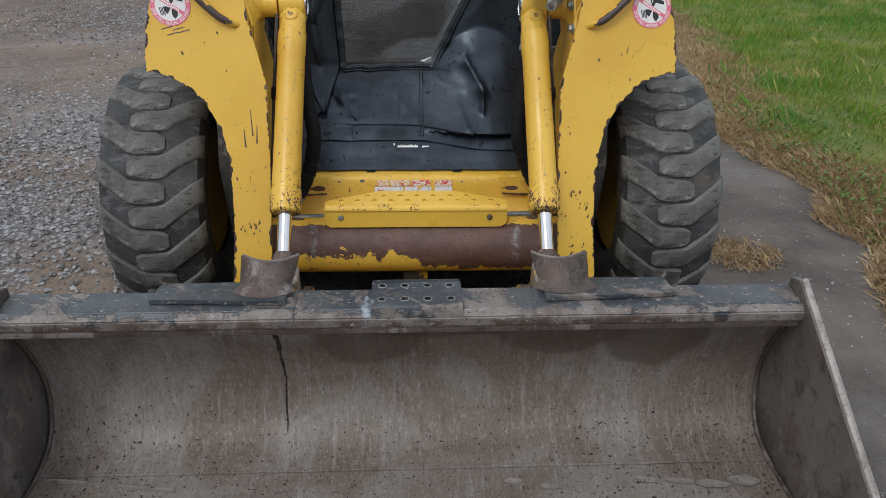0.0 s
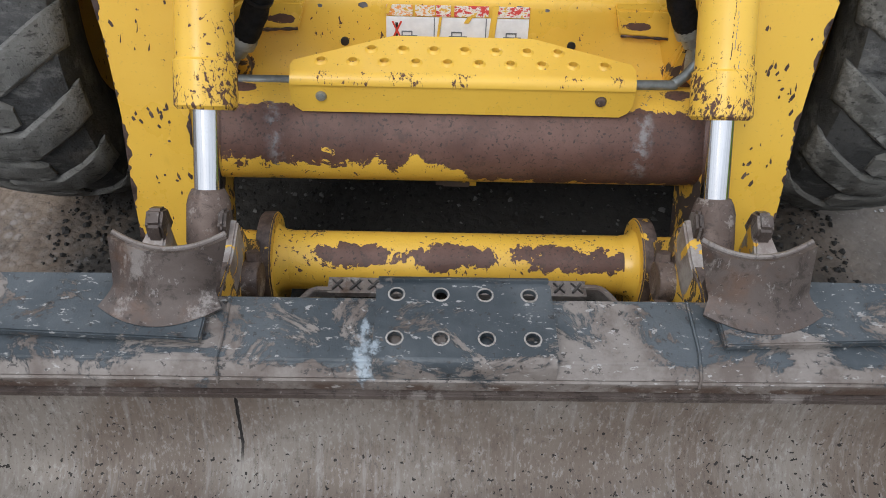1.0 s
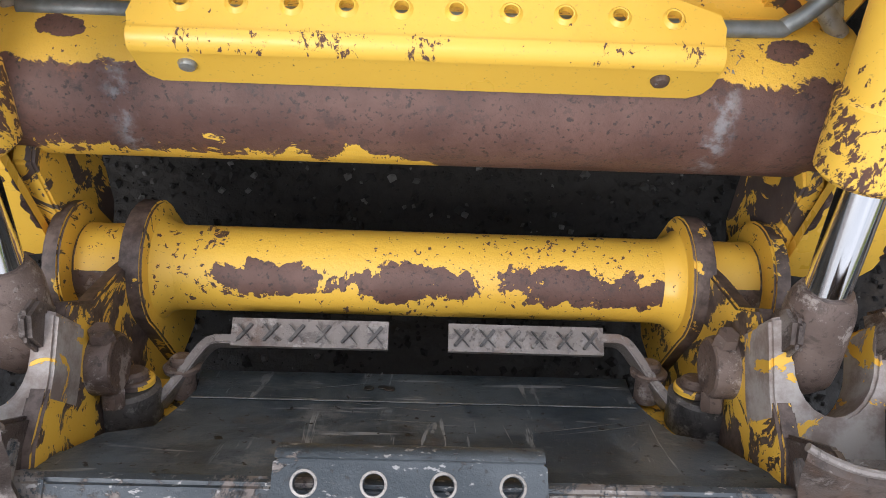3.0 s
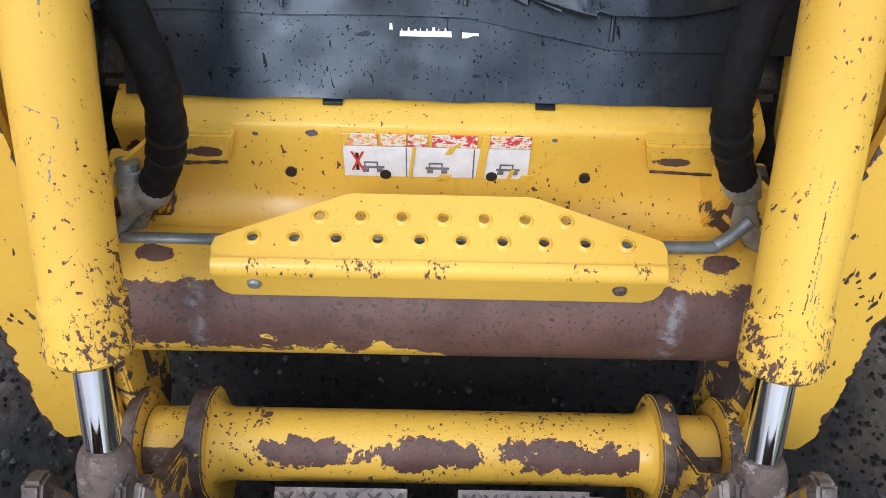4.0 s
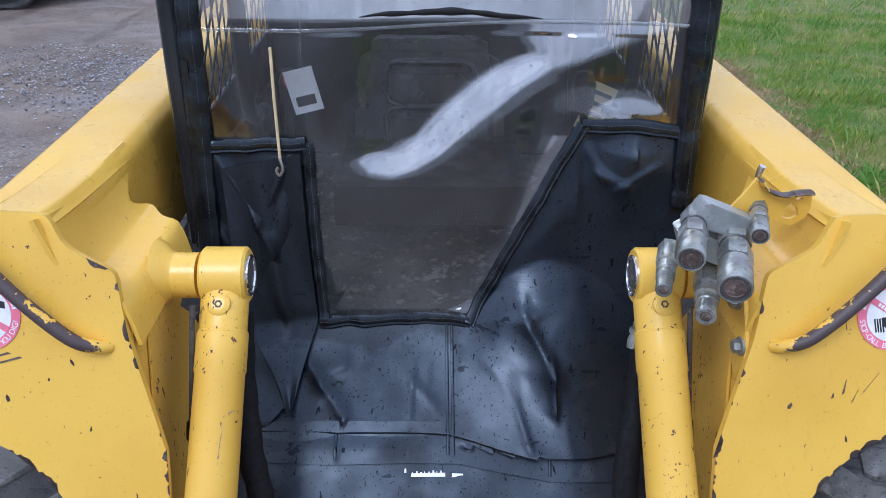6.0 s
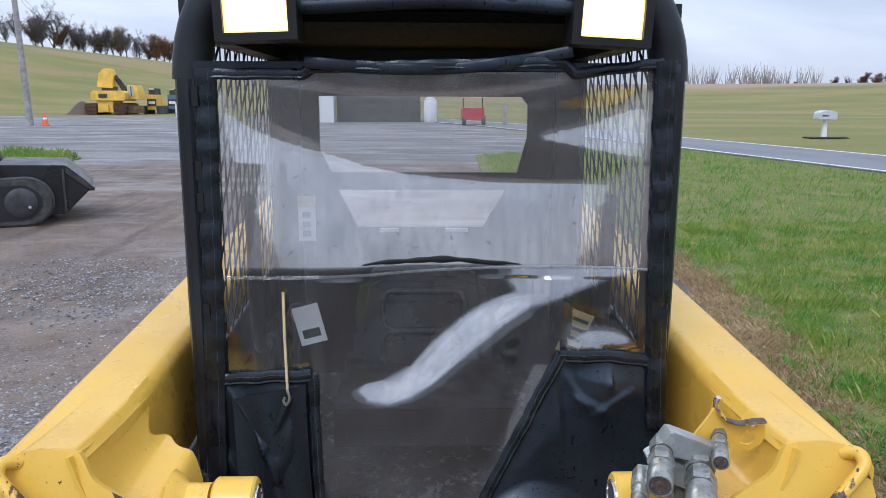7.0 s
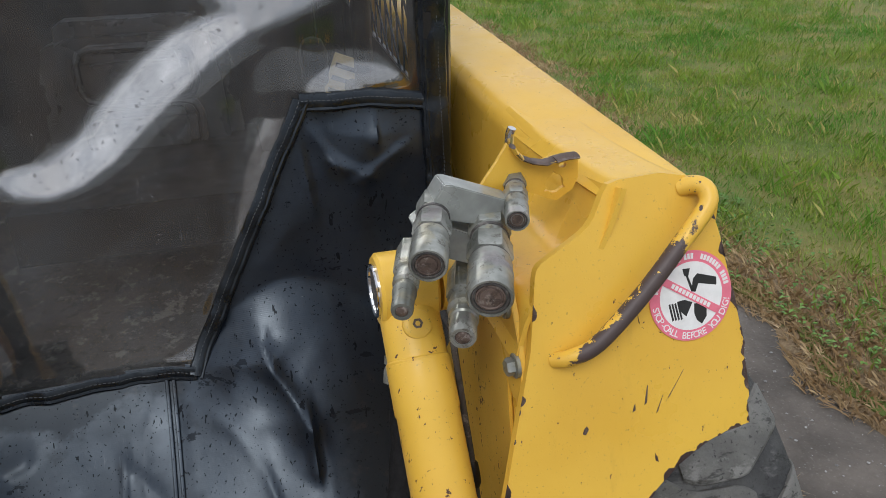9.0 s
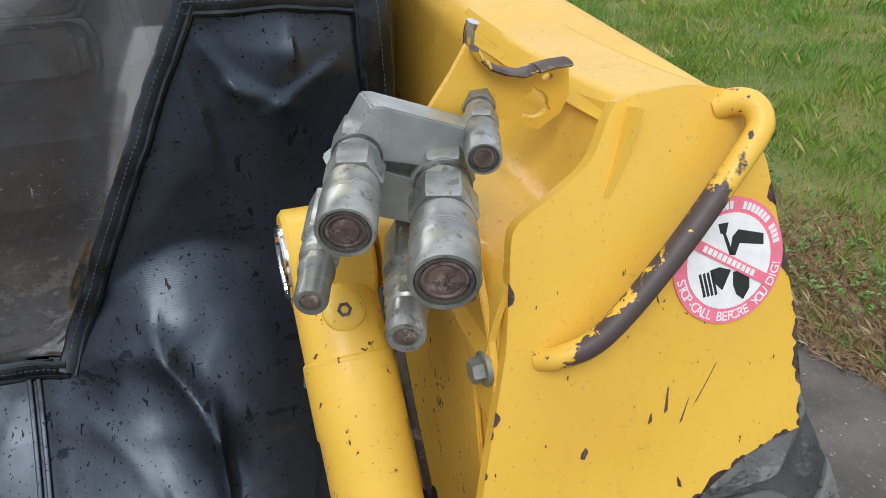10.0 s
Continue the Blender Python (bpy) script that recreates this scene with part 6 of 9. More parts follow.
for x in (-0.1335, 0.1285):
    part("apron_tab", box(x - 0.012, x + 0.012, 2.073, 2.084, 0.5615, 0.5655, 0.001), VINYL, apron)
mark(-0.052, 0.011, 0.6200, 0.6240)
mark(0.023, 0.044, 0.6195, 0.6235)
mark(-0.0645, -0.0605, 0.6250, 0.6300)
for k, h in enumerate((0.002, 0.003, 0.0015, 0.0025, 0.0018, 0.003, 0.002, 0.0025)):
    mark(-0.050 + 0.0074 * k, -0.0485 + 0.0074 * k + 0.0012 * (k % 3), 0.6240, 0.6240 + h)

# posts, roof, visor
for s in (-1, 1):
    b = prism([(s * 0.436, 2.415), (s * 0.452, 2.405), (s * 0.480, 2.410), (s * 0.492, 2.435), (s * 0.492, 2.50), (s * 0.44, 2.50)], "z", 0.95, 1.76, 0.008)
    post = part("corner_post", b, CAB, cab, "black cab corner post")
    pts = [(s * 0.464, 2.453, 1.75)] + [(s * (0.464 - 0.10 * (1 - math.cos(a))), 2.455, 1.75 + 0.185 * math.sin(a)) for a in [math.pi / 2 * k / 8 for k in range(1, 9)]]
    part("post_bend", sweep(pts, 0.038, 14, None, 0.9), CAB, post)
    for z in (1.72, 1.58, 1.52, 1.30, 1.05):
        part("snap_strap", box(s * 0.447 - 0.006, s * 0.447 + 0.006, 2.398, 2.408, z - 0.018, z + 0.018, 0.003), PLASTIC, post)
    # side lattice: slotted plate as crossing strips
    side = part("side_screen", prism([(2.50, 0.95), (2.50, 1.16), (3.36, 1.22), (3.36, 1.05), (3.36, 0.95)], "x", s * 0.472, s * 0.482, 0.002), CAB, cab, "black slotted side screen")
    for k in range(17):
        y = 2.53 + k * 0.048
        part("screen_bar", box(s * 0.477 - 0.0008, s * 0.477 + 0.0008, y, y + 0.010, 1.15, 1.84), CAB, side)
    for k in range(-8, 12):
        o = [(max(2.52, 2.52 + k * 0.09), 1.17 + max(0, -k * 0.09) * 0.9), (min(3.34, 2.52 + k * 0.09 + 0.76), 1.17 + (min(3.34, 2.52 + k * 0.09 + 0.76) - 2.52 - k * 0.09) * 0.9)]
        if o[1][0] - o[0][0] > 0.05:
            q = prism([o[0], o[1], (o[1][0], o[1][1] + 0.013), (o[0][0], o[0][1] + 0.013)], "x", s * 0.473, s * 0.475)
            part("screen_rib", q, CAB, side)
    part("top_rail", box(s * 0.455 - 0.03, s * 0.455 + 0.03, 2.46, 3.40, 1.83, 1.90, 0.012), CAB, cab)
    part("rear_post", box(s * 0.44 - 0.04, s * 0.44 + 0.05, 3.32, 3.40, 0.95, 1.86, 0.012), CAB, cab)
    # side glass of the rear corner
part("roof", box(-0.40, 0.40, 2.44, 3.42, 1.90, 1.945, 0.02), CAB, cab, "black cab roof")
part("roof_liner", box(-0.43, 0.43, 2.50, 3.36, 1.865, 1.885, 0.004), HOSE, cab, "matt black roof lining")
b = sweep([(-0.265 + 0.55 * k / 12, 2.385 - 0.01 * math.sin(math.pi * k / 12), 1.886 - 0.006 * math.cos(k * 0.5)) for k in range(13)], 0.014, 12, None, 0.8)
part("visor_roll", b, VINYL, cab, "rolled black visor")
b = surface(16, 6, lambda u, v: Vector((-0.262 + 0.545 * u, 2.385 + 0.05 * v, 1.896 + 0.045 * v)), None, 0.006)
part("visor_top", b, CAB, cab)


# work lamps on the posts
LAMP = Mat("lamp_lens", 0.2, 0.0, (0.9, 0.85, 0.7))
LAMP.put("Emission Color", (1.0, 0.80, 0.45, 1))
LAMP.put("Emission Strength", 3.2)

LAMPRIM = Mat("lamp_rim", 0.3, 0.0, (0.8, 0.6, 0.25))
LAMPRIM.put("Emission Color", (1.0, 0.62, 0.16, 1))
LAMPRIM.put("Emission Strength", 0.9)


def work_lamp(s, x0, x1, z0, z1):
    m = Matrix.Translation(((x0 + x1) / 2, 2.36, (z0 + z1) / 2)) @ Matrix.Rotation(radians(-2 if s < 0 else 3), 4, "Y")
    w, h = (x1 - x0) / 2, (z1 - z0) / 2
    lamp = part("work_lamp", box(-w - 0.016, w + 0.016, 0.012, 0.075, -h - 0.014, h + 0.014, 0.010, None, m), PLASTIC, cab, "square work lamp, lit")
    part("lens", box(-w + 0.004, w - 0.004, -0.003, 0.012, -h + 0.004, h - 0.004, 0.008, None, m), LAMP.m, lamp, "glowing warm white lens")
    part("lens_rim", box(-w, w, 0.0, 0.012, -h, h, 0.004, None, m), LAMPRIM.m, lamp, "amber rim of the lit lens")
    for a in ((-w - 0.016, w + 0.016, -h - 0.014, -h), (-w - 0.016, w + 0.016, h, h + 0.014), (-w - 0.016, -w, -h, h), (w, w + 0.016, -h, h)):
        part("bezel", box(a[0], a[1], -0.010, 0.016, a[2], a[3], 0.003, None, m), PLASTIC, lamp)
    part("bracket", box(-0.02, 0.02, 0.07, 0.11, -0.02, 0.05, 0.004, None, m), PLASTIC, lamp)


work_lamp(-1, -0.378, -0.262, 1.832, 1.908)
work_lamp(1, 0.268, 0.382, 1.826, 1.900)

# rear panel with the window openings
REAR = [(-0.49, 0.66), (0.49, 0.66), (0.49, 1.88), (-0.49, 1.88)]


def rear_panel():
    up = [(-0.335, 1.725), (0.295, 1.725), (0.315, 1.70), (0.315, 1.60), (0.285, 1.49), (-0.30, 1.49), (-0.335, 1.56)]
    low = [(-0.28, 1.435), (0.25, 1.435), (0.18, 1.315), (-0.22, 1.315)]
    b = bmesh.new()
    edges = []
    for lp in (REAR, up[::-1], low[::-1]):
        vs = [b.verts.new((x, 3.345, z)) for x, z in lp]
        edges += [b.edges.new((vs[i], vs[(i + 1) % len(vs)])) for i in range(len(vs))]
    bmesh.ops.triangle_fill(b, use_beauty=True, edges=edges)
    ext = bmesh.ops.extrude_face_region(b, geom=b.faces[:])
    for v in ext["geom"]:
        if isinstance(v, bmesh.types.BMVert):
            v.co.y = 3.36
    return b


part("rear_panel", rear_panel(), CAB, cab, "black rear panel with window openings")
for x0, x1, z in ((-0.15, -0.09, 1.302), (0.06, 0.13, 1.302)):
    part("latch_bar", box(x0, x1, 3.325, 3.345, z, z + 0.010, 0.002), WHITE, cab)
part("cab_floor", box(-0.435, 0.435, 2.44, 3.345, 0.700, 0.712, 0.002), PLASTIC, cab, "dark cab floor")
for s in (-1, 1):
    part("inner_side", box(s * 0.448 - 0.006, s * 0.448 + 0.006, 2.44, 3.345, 0.70, 1.10, 0.002), PLASTIC, cab)
# seat
seat = part("seat", box(-0.24, 0.22, 2.72, 3.16, 0.86, 0.96, 0.04), PLASTIC, cab, "black moulded operator seat")
b = prism([(-0.225, 0.90), (-0.215, 1.10), (-0.195, 1.20), (-0.15, 1.225), (0.12, 1.225), (0.165, 1.20), (0.185, 1.10), (0.195, 0.90)], "y", 3.08, 3.20, 0.03)
part("backrest", b, SEATV, seat)
for z0, z1 in ((1.070, 1.165), (0.950, 1.045)):
    ring = [(-0.122, z0 + 0.025), (-0.122, z1 - 0.025), (-0.112, z1 - 0.006), (-0.092, z1), (0.062, z1), (0.082, z1 - 0.006), (0.092, z1 - 0.025), (0.092, z0 + 0.025), (0.082, z0 + 0.006), (0.062, z0), (-0.092, z0), (-0.112, z0 + 0.006)]
    cu = part("cushion", prism(ring, "y", 3.035, 3.085, 0.016), SEATV, seat, "glossy padded back cushion")
    part("piping", sweep([(-0.015 + (x + 0.015) * 1.10, 3.072, (z0 + z1) / 2 + (z - (z0 + z1) / 2) * 1.20) for x, z in ring + ring[:1]], 0.009, 10), SEATV, cu)
for s in (-1, 1):
    b = sweep(smooth_line([(s * 0.40, 2.60, 1.50), (s * 0.385, 2.56, 1.46), (s * 0.38, 2.55, 1.30), (s * 0.39, 2.62, 1.16), (s * 0.40, 2.80, 1.12)], 6), 0.016, 12)
    part("lap_bar", b, PLASTIC, cab, "padded black lap bar")
    b = sweep(smooth_line([(s * 0.33, 2.75, 1.0), (s * 0.33, 2.72, 1.10), (s * 0.32, 2.70, 1.17)], 6), 0.010, 10)
    lev = part("control_lever", b, PLASTIC, cab)
    part("grip", lathe((s * 0.32, 2.70, 1.15), (s * 0.315, 2.69, 1.24), [(0, 0.014), (0.01, 0.022), (0.06, 0.026), (0.085, 0.018), (0.09, 0.008)], 16), PLASTIC, lev)
part("red_knob", lathe((-0.31, 2.68, 1.205), (-0.31, 2.66, 1.235), [(0, 0.008), (0.006, 0.016), (0.022, 0.018), (0.03, 0.010)], 16), REDINK, cab, "small red knob")
b = box(-0.333, -0.290, 2.86, 2.864, 1.36, 1.475, 0.002)
tag1 = part("warning_label", b, WHITE, cab, "upright white warning label with pictograms")
part("label_head", box(-0.333, -0.290, 2.857, 2.8605, 1.447, 1.475), CREAM, tag1)
for z in (1.372, 1.396, 1.420):
    part("label_mark", box(-0.322, -0.302, 2.857, 2.8605, z, z + 0.014), INK_HOLE_BLACK, tag1)
tag2 = part("side_label", box(-0.03, 0.03, -0.002, 0.002, -0.06, 0.06, 0.001, None, Matrix.Translation((0.385, 2.86, 1.11)) @ Matrix.Rotation(radians(22), 4, "Y")), CREAM, cab, "pale instruction label")
for k in range(4):
    part("label_mark", box(-0.022, 0.022, -0.004, -0.0022, -0.045 + 0.026 * k, -0.036 + 0.026 * k, 0, None, Matrix.Translation((0.385, 2.86, 1.11)) @ Matrix.Rotation(radians(22), 4, "Y")), INK_HOLE_BLACK, tag2)
tag3 = part("hanging_tag", box(-0.03, 0.03, -0.001, 0.001, -0.045, 0.045, 0.0005, None, Matrix.Translation((-0.275, 2.60, 1.215)) @ Matrix.Rotation(radians(-14), 4, "Y")), WHITE, cab, "tilted paper tag")
part("tag_text", box(-0.02, 0.02, -0.0025, -0.0012, -0.03, -0.01, 0, None, Matrix.Translation((-0.275, 2.60, 1.215)) @ Matrix.Rotation(radians(-14), 4, "Y")), INK_HOLE_BLACK, tag3)
part("pull_cord", sweep([(-0.297, 2.405, 1.34), (-0.296, 2.398, 1.25), (-0.293, 2.392, 1.14)], 0.0028, 8), CREAM, cab, "frayed tan pull cord")
part("cord_hook", sweep(smooth_line([(-0.293, 2.386, 1.145), (-0.288, 2.384, 1.125), (-0.295, 2.384, 1.112), (-0.300, 2.384, 1.120), (-0.297, 2.384, 1.128)], 4), 0.0028, 8), ZINC, cab, "wire hook")


# sleeved hoses from the arms to the line
def hose(s, pts, fit0):
    h = part("hose", sweep(smooth_line(pts, 7), lambda t: 0.0205 + 0.0010 * math.sin(t * 70) + 0.0012 * wav(t * 9, 1.0), 16), HOSE, loader, "black fabric-sleeved hydraulic hose")
    a, c = Vector(pts[-1]), Vector(fit0)
    d = (c - a).normalized()
    part("crimp", lathe(a - d * 0.012, c, [(0, 0.0215), (0.004, 0.0225), (0.016, 0.0225), (0.018, 0.017), (0.034, 0.016)], 18), ZINC, h)
    part("elbow", sweep(smooth_line([a + d * 0.01, c, c + Vector((s * 0.012, -0.02, -0.03))], 5), 0.012, 12), ZINC, h)
    for k in (0.72, 0.80):
        q = smooth_line(pts, 7)
        i = int(k * (len(q) - 2))
        part("cable_tie", lathe(q[i], q[i + 1], [(0, 0.0228), (0.005, 0.0228)], 16), PLASTIC, h)
    return h


hose(-1, [(-0.318, 2.10, 0.99), (-0.312, 2.05, 0.90), (-0.300, 2.00, 0.80), (-0.285, 1.975, 0.72), (-0.293, 1.97, 0.645), (-0.318, 1.97, 0.570), (-0.345, 1.97, 0.520)], (-0.370, 1.962, 0.480))
h2 = hose(1, [(0.330, 2.10, 0.93), (0.318, 2.06, 0.85), (0.300, 2.01, 0.775), (0.295, 1.98, 0.715), (0.306, 1.975, 0.665), (0.332, 1.975, 0.600), (0.358, 1.975, 0.552)], (0.378, 1.965, 0.515))
part("threaded_end", lathe((0.322, 2.115, 0.96), (0.315, 2.10, 0.92), [(0, 0.010), (0.008, 0.010), (0.009, 0.014), (0.018, 0.014), (0.019, 0.011), (0.028, 0.014), (0.042, 0.014)], 16), ZINC, h2)


# ---- auxiliary couplers on one arm ----
def aux_block():
    bar = [(0.353, 1.189), (0.364, 1.206), (0.372, 1.205), (0.440, 1.178), (0.441, 1.145), (0.368, 1.166), (0.353, 1.176)]
    blk = part("auxiliary_block", prism(bar, "y", 2.030, 2.066, 0.0012), ZINCB, loader, "grey zinc hydraulic manifold bar with quick couplers")
    part("lower_link", prism([(0.333, 1.160), (0.345, 1.168), (0.425, 1.130), (0.425, 1.095), (0.345, 1.128)], "y", 2.035, 2.070, 0.0015), ZINCB, blk)
    part("link_web", prism([(0.370, 1.185), (0.430, 1.158), (0.42, 1.10), (0.375, 1.12)], "y", 2.086, 2.094, 0.001), ZINCB, blk)
    d = Vector((-0.32, -0.94, -0.12)).normalized()

    def female(face, r, n):
        f = Vector(face)
        a = f - d * n
        prof = [(0, r * 0.78), (n * 0.05, r * 0.86), (n * 0.22, r * 0.86), (n * 0.24, r * 0.80), (n * 0.50, r * 0.80), (n * 0.52, r * 0.93), (n * 0.60, r), (n * 0.66, r * 0.97), (n * 0.68, r), (n * 0.98, r), (n, r * 0.94), (n, r * 0.84), (n * 0.97, r * 0.82)]
        c = part("female_coupler", lathe(a, f, prof, 32), ZINC, blk, "round zinc quick coupler")
        part("hex_collar", lathe(a, f, [(n * 0.25, r * 0.98), (n * 0.27, r * 1.06), (n * 0.47, r * 1.06), (n * 0.49, r * 0.98)], 6), ZINC, c)
        part("adapter_nut", lathe(a - d * 0.014, f, [(0, r * 0.94), (0.002, r * 1.02), (0.014 + n * 0.10, r * 1.02), (0.014 + n * 0.12, r * 0.94)], 6), ZINC, c)
        # dark ring that stands for the shaded gap between nut and collar
        part("seal_ring", lathe(a, f, [(n * 0.150, r * 0.80), (n * 0.160, r * 0.93), (n * 0.185, r * 0.93), (n * 0.195, r * 0.80)], 28, closed=False), DARK, c)
        part("dust_ring", lathe(f - d * 0.006, f, [(0, r * 0.80), (0.005, r * 0.80), (0.0055, r * 0.70), (0.002, r * 0.68)], 28), DARK, c)
        part("poppet", lathe(f - d * 0.006, f, [(0, r * 0.64), (0.0042, r * 0.64), (0.0046, r * 0.56), (0.003, r * 0.52), (0.003, r * 0.46), (0.0044, r * 0.44)], 28), RUSTY, c)
        for k in range(5):
            z0 = n * (0.70 + 0.014 * k)
            part("knurl_ring", lathe(a, f, [(z0, r * 1.004), (z0 + n * 0.004, r * 1.016), (z0 + n * 0.008, r * 1.004)], 32, closed=False), ZINC, c)
        part("dirt_ring", lathe(a, f, [(n * 0.515, r * 0.94), (n * 0.525, r * 0.945), (n * 0.535, r * 0.94)], 32, closed=False), DARK, c)
        return c

    def male(face, r, n):
        f = Vector(face)
        a = f - d * n
        c = part("male_coupler", lathe(a, f, [(0, r * 1.3), (n * 0.35, r * 1.3), (n * 0.36, r * 1.05), (n * 0.46, r * 1.05), (n * 0.48, r * 1.22), (n * 0.56, r * 1.22), (n * 0.58, r * 0.95), (n * 0.64, r * 0.95), (n * 0.66, r * 1.12), (n * 0.72, r * 1.12), (n * 0.74, r), (n * 0.97, r), (n, r * 0.9), (n, r * 0.62), (n * 0.985, r * 0.6)], 28), ZINC, blk, "zinc male coupler nipple")
        part("hex_body", lathe(a - d * 0.012, f, [(0, r * 1.38), (n * 0.45, r * 1.38), (n * 0.46, r * 1.25)], 6), ZINC, c)
        part("poppet", lathe(f - d * 0.004, f, [(0, r * 0.55), (0.003, r * 0.55), (0.004, r * 0.4)], 20), RUSTY, c)

    female((0.323, 1.948, 1.160), 0.0192, 0.108)
    female((0.374, 1.914, 1.134), 0.0228, 0.128)
    female((0.431, 1.995, 1.172), 0.0130, 0.085)
    male((0.300, 1.968, 1.102), 0.0116, 0.105)
    male((0.359, 1.953, 1.069), 0.0146, 0.105)
    # bracket that carries the block: flat plate with a hooked upper rim, notched round hole
    rim = [(0.451, 1.227), (0.455, 1.220), (0.462, 1.213), (0.474, 1.2075), (0.490, 1.204), (0.500, 1.207), (0.512, 1.2085), (0.526, 1.209)]
    o = [(0.417, 1.165), (0.417, 1.181), (0.436, 1.208), (0.448, 1.228)] + rim[1:] + [(0.533, 1.203), (0.535, 1.180), (0.529, 1.166), (0.510, 1.154), (0.498, 1.158), (0.485, 1.165), (0.460, 1.172), (0.440, 1.15)]
    hole = []
    for k in range(30):
        a = -k * math.tau / 30
        r = 0.0112 + (0.0042 if k % 10 == 2 else 0.0)
        hole.append((0.506 + r * math.cos(a), 1.1755 + r * math.sin(a)))
    b = bmesh.new()
    edges = []
    for lp in (o, hole, [(0.515 + 0.0048 * math.cos(-k * math.tau / 10), 1.1965 + 0.0030 * math.sin(-k * math.tau / 10)) for k in range(10)]):
        vs = [b.verts.new((x, 2.073, z)) for x, z in lp]
        edges += [b.edges.new((vs[i], vs[(i + 1) % len(vs)])) for i in range(len(vs))]
    bmesh.ops.triangle_fill(b, use_beauty=True, edges=edges)
    ext = bmesh.ops.extrude_face_region(b, geom=b.faces[:])
    for v in ext["geom"]:
        if isinstance(v, bmesh.types.BMVert):
            v.co.y = 2.079
    br = part("coupler_bracket", b, YEL, blk, "yellow bracket with worn hooked rim and notched hole")
    part("hook_rim", sweep([(x, 2.067, z) for x, z in rim], 0.0098, 8, None, 0.28, (0, 0, 1)), YEL_FACE, br, "rim worn to brown steel at its tip")
    part("rim_tip", sweep([(0.500, 2.064, 1.2075), (0.512, 2.064, 1.2095), (0.527, 2.064, 1.2100)], 0.0100, 8, None, 0.30, (0, 0, 1)), RUSTY, br)
    o = [(1.955, 0.985), (1.962, 0.965), (1.985, 0.958), (2.004, 0.972), (2.06, 1.06), (2.11, 1.16), (2.09, 1.17), (2.03, 1.12), (1.975, 1.04)]
    part("bracket_leg", prism(o, "x", 0.428, 0.4345, 0.001), YEL, br)
    for y, z in ((1.974, 1.008), (2.012, 1.062)):
        w = lathe((0.428, y, z), (0.423, y, z), [(0, 0.014), (0.004, 0.014), (0.005, 0.011)], 20)
        hexagon((0.424, y, z), (0.414, y, z), 0.0105, w)
        part("bracket_bolt", w, ZINC, br)
    part("lock_tab", sweep(smooth_line([(0.455, 2.086, 1.205), (0.455, 2.086, 1.232), (0.457, 2.084, 1.242)], 4), 0.005, 10), CHROME, br)


aux_block()


# ---- round sign stickers on the arm plates ----
def letter(ch, size, m, name, parent):
    cu = bpy.data.curves.new("t", "FONT")
    cu.body, cu.size, cu.extrude = ch, size, 0.0003
    cu.align_x = "CENTER"
    tmp = new("t", cu)
    me = bpy.data.meshes.new_from_object(tmp.evaluated_get(bpy.context.evaluated_depsgraph_get()))
    bpy.data.objects.remove(tmp)
    me.transform(m)
    me.materials.append(WHITE)
    ob = new(name, me)
    ob.parent = parent
    return ob


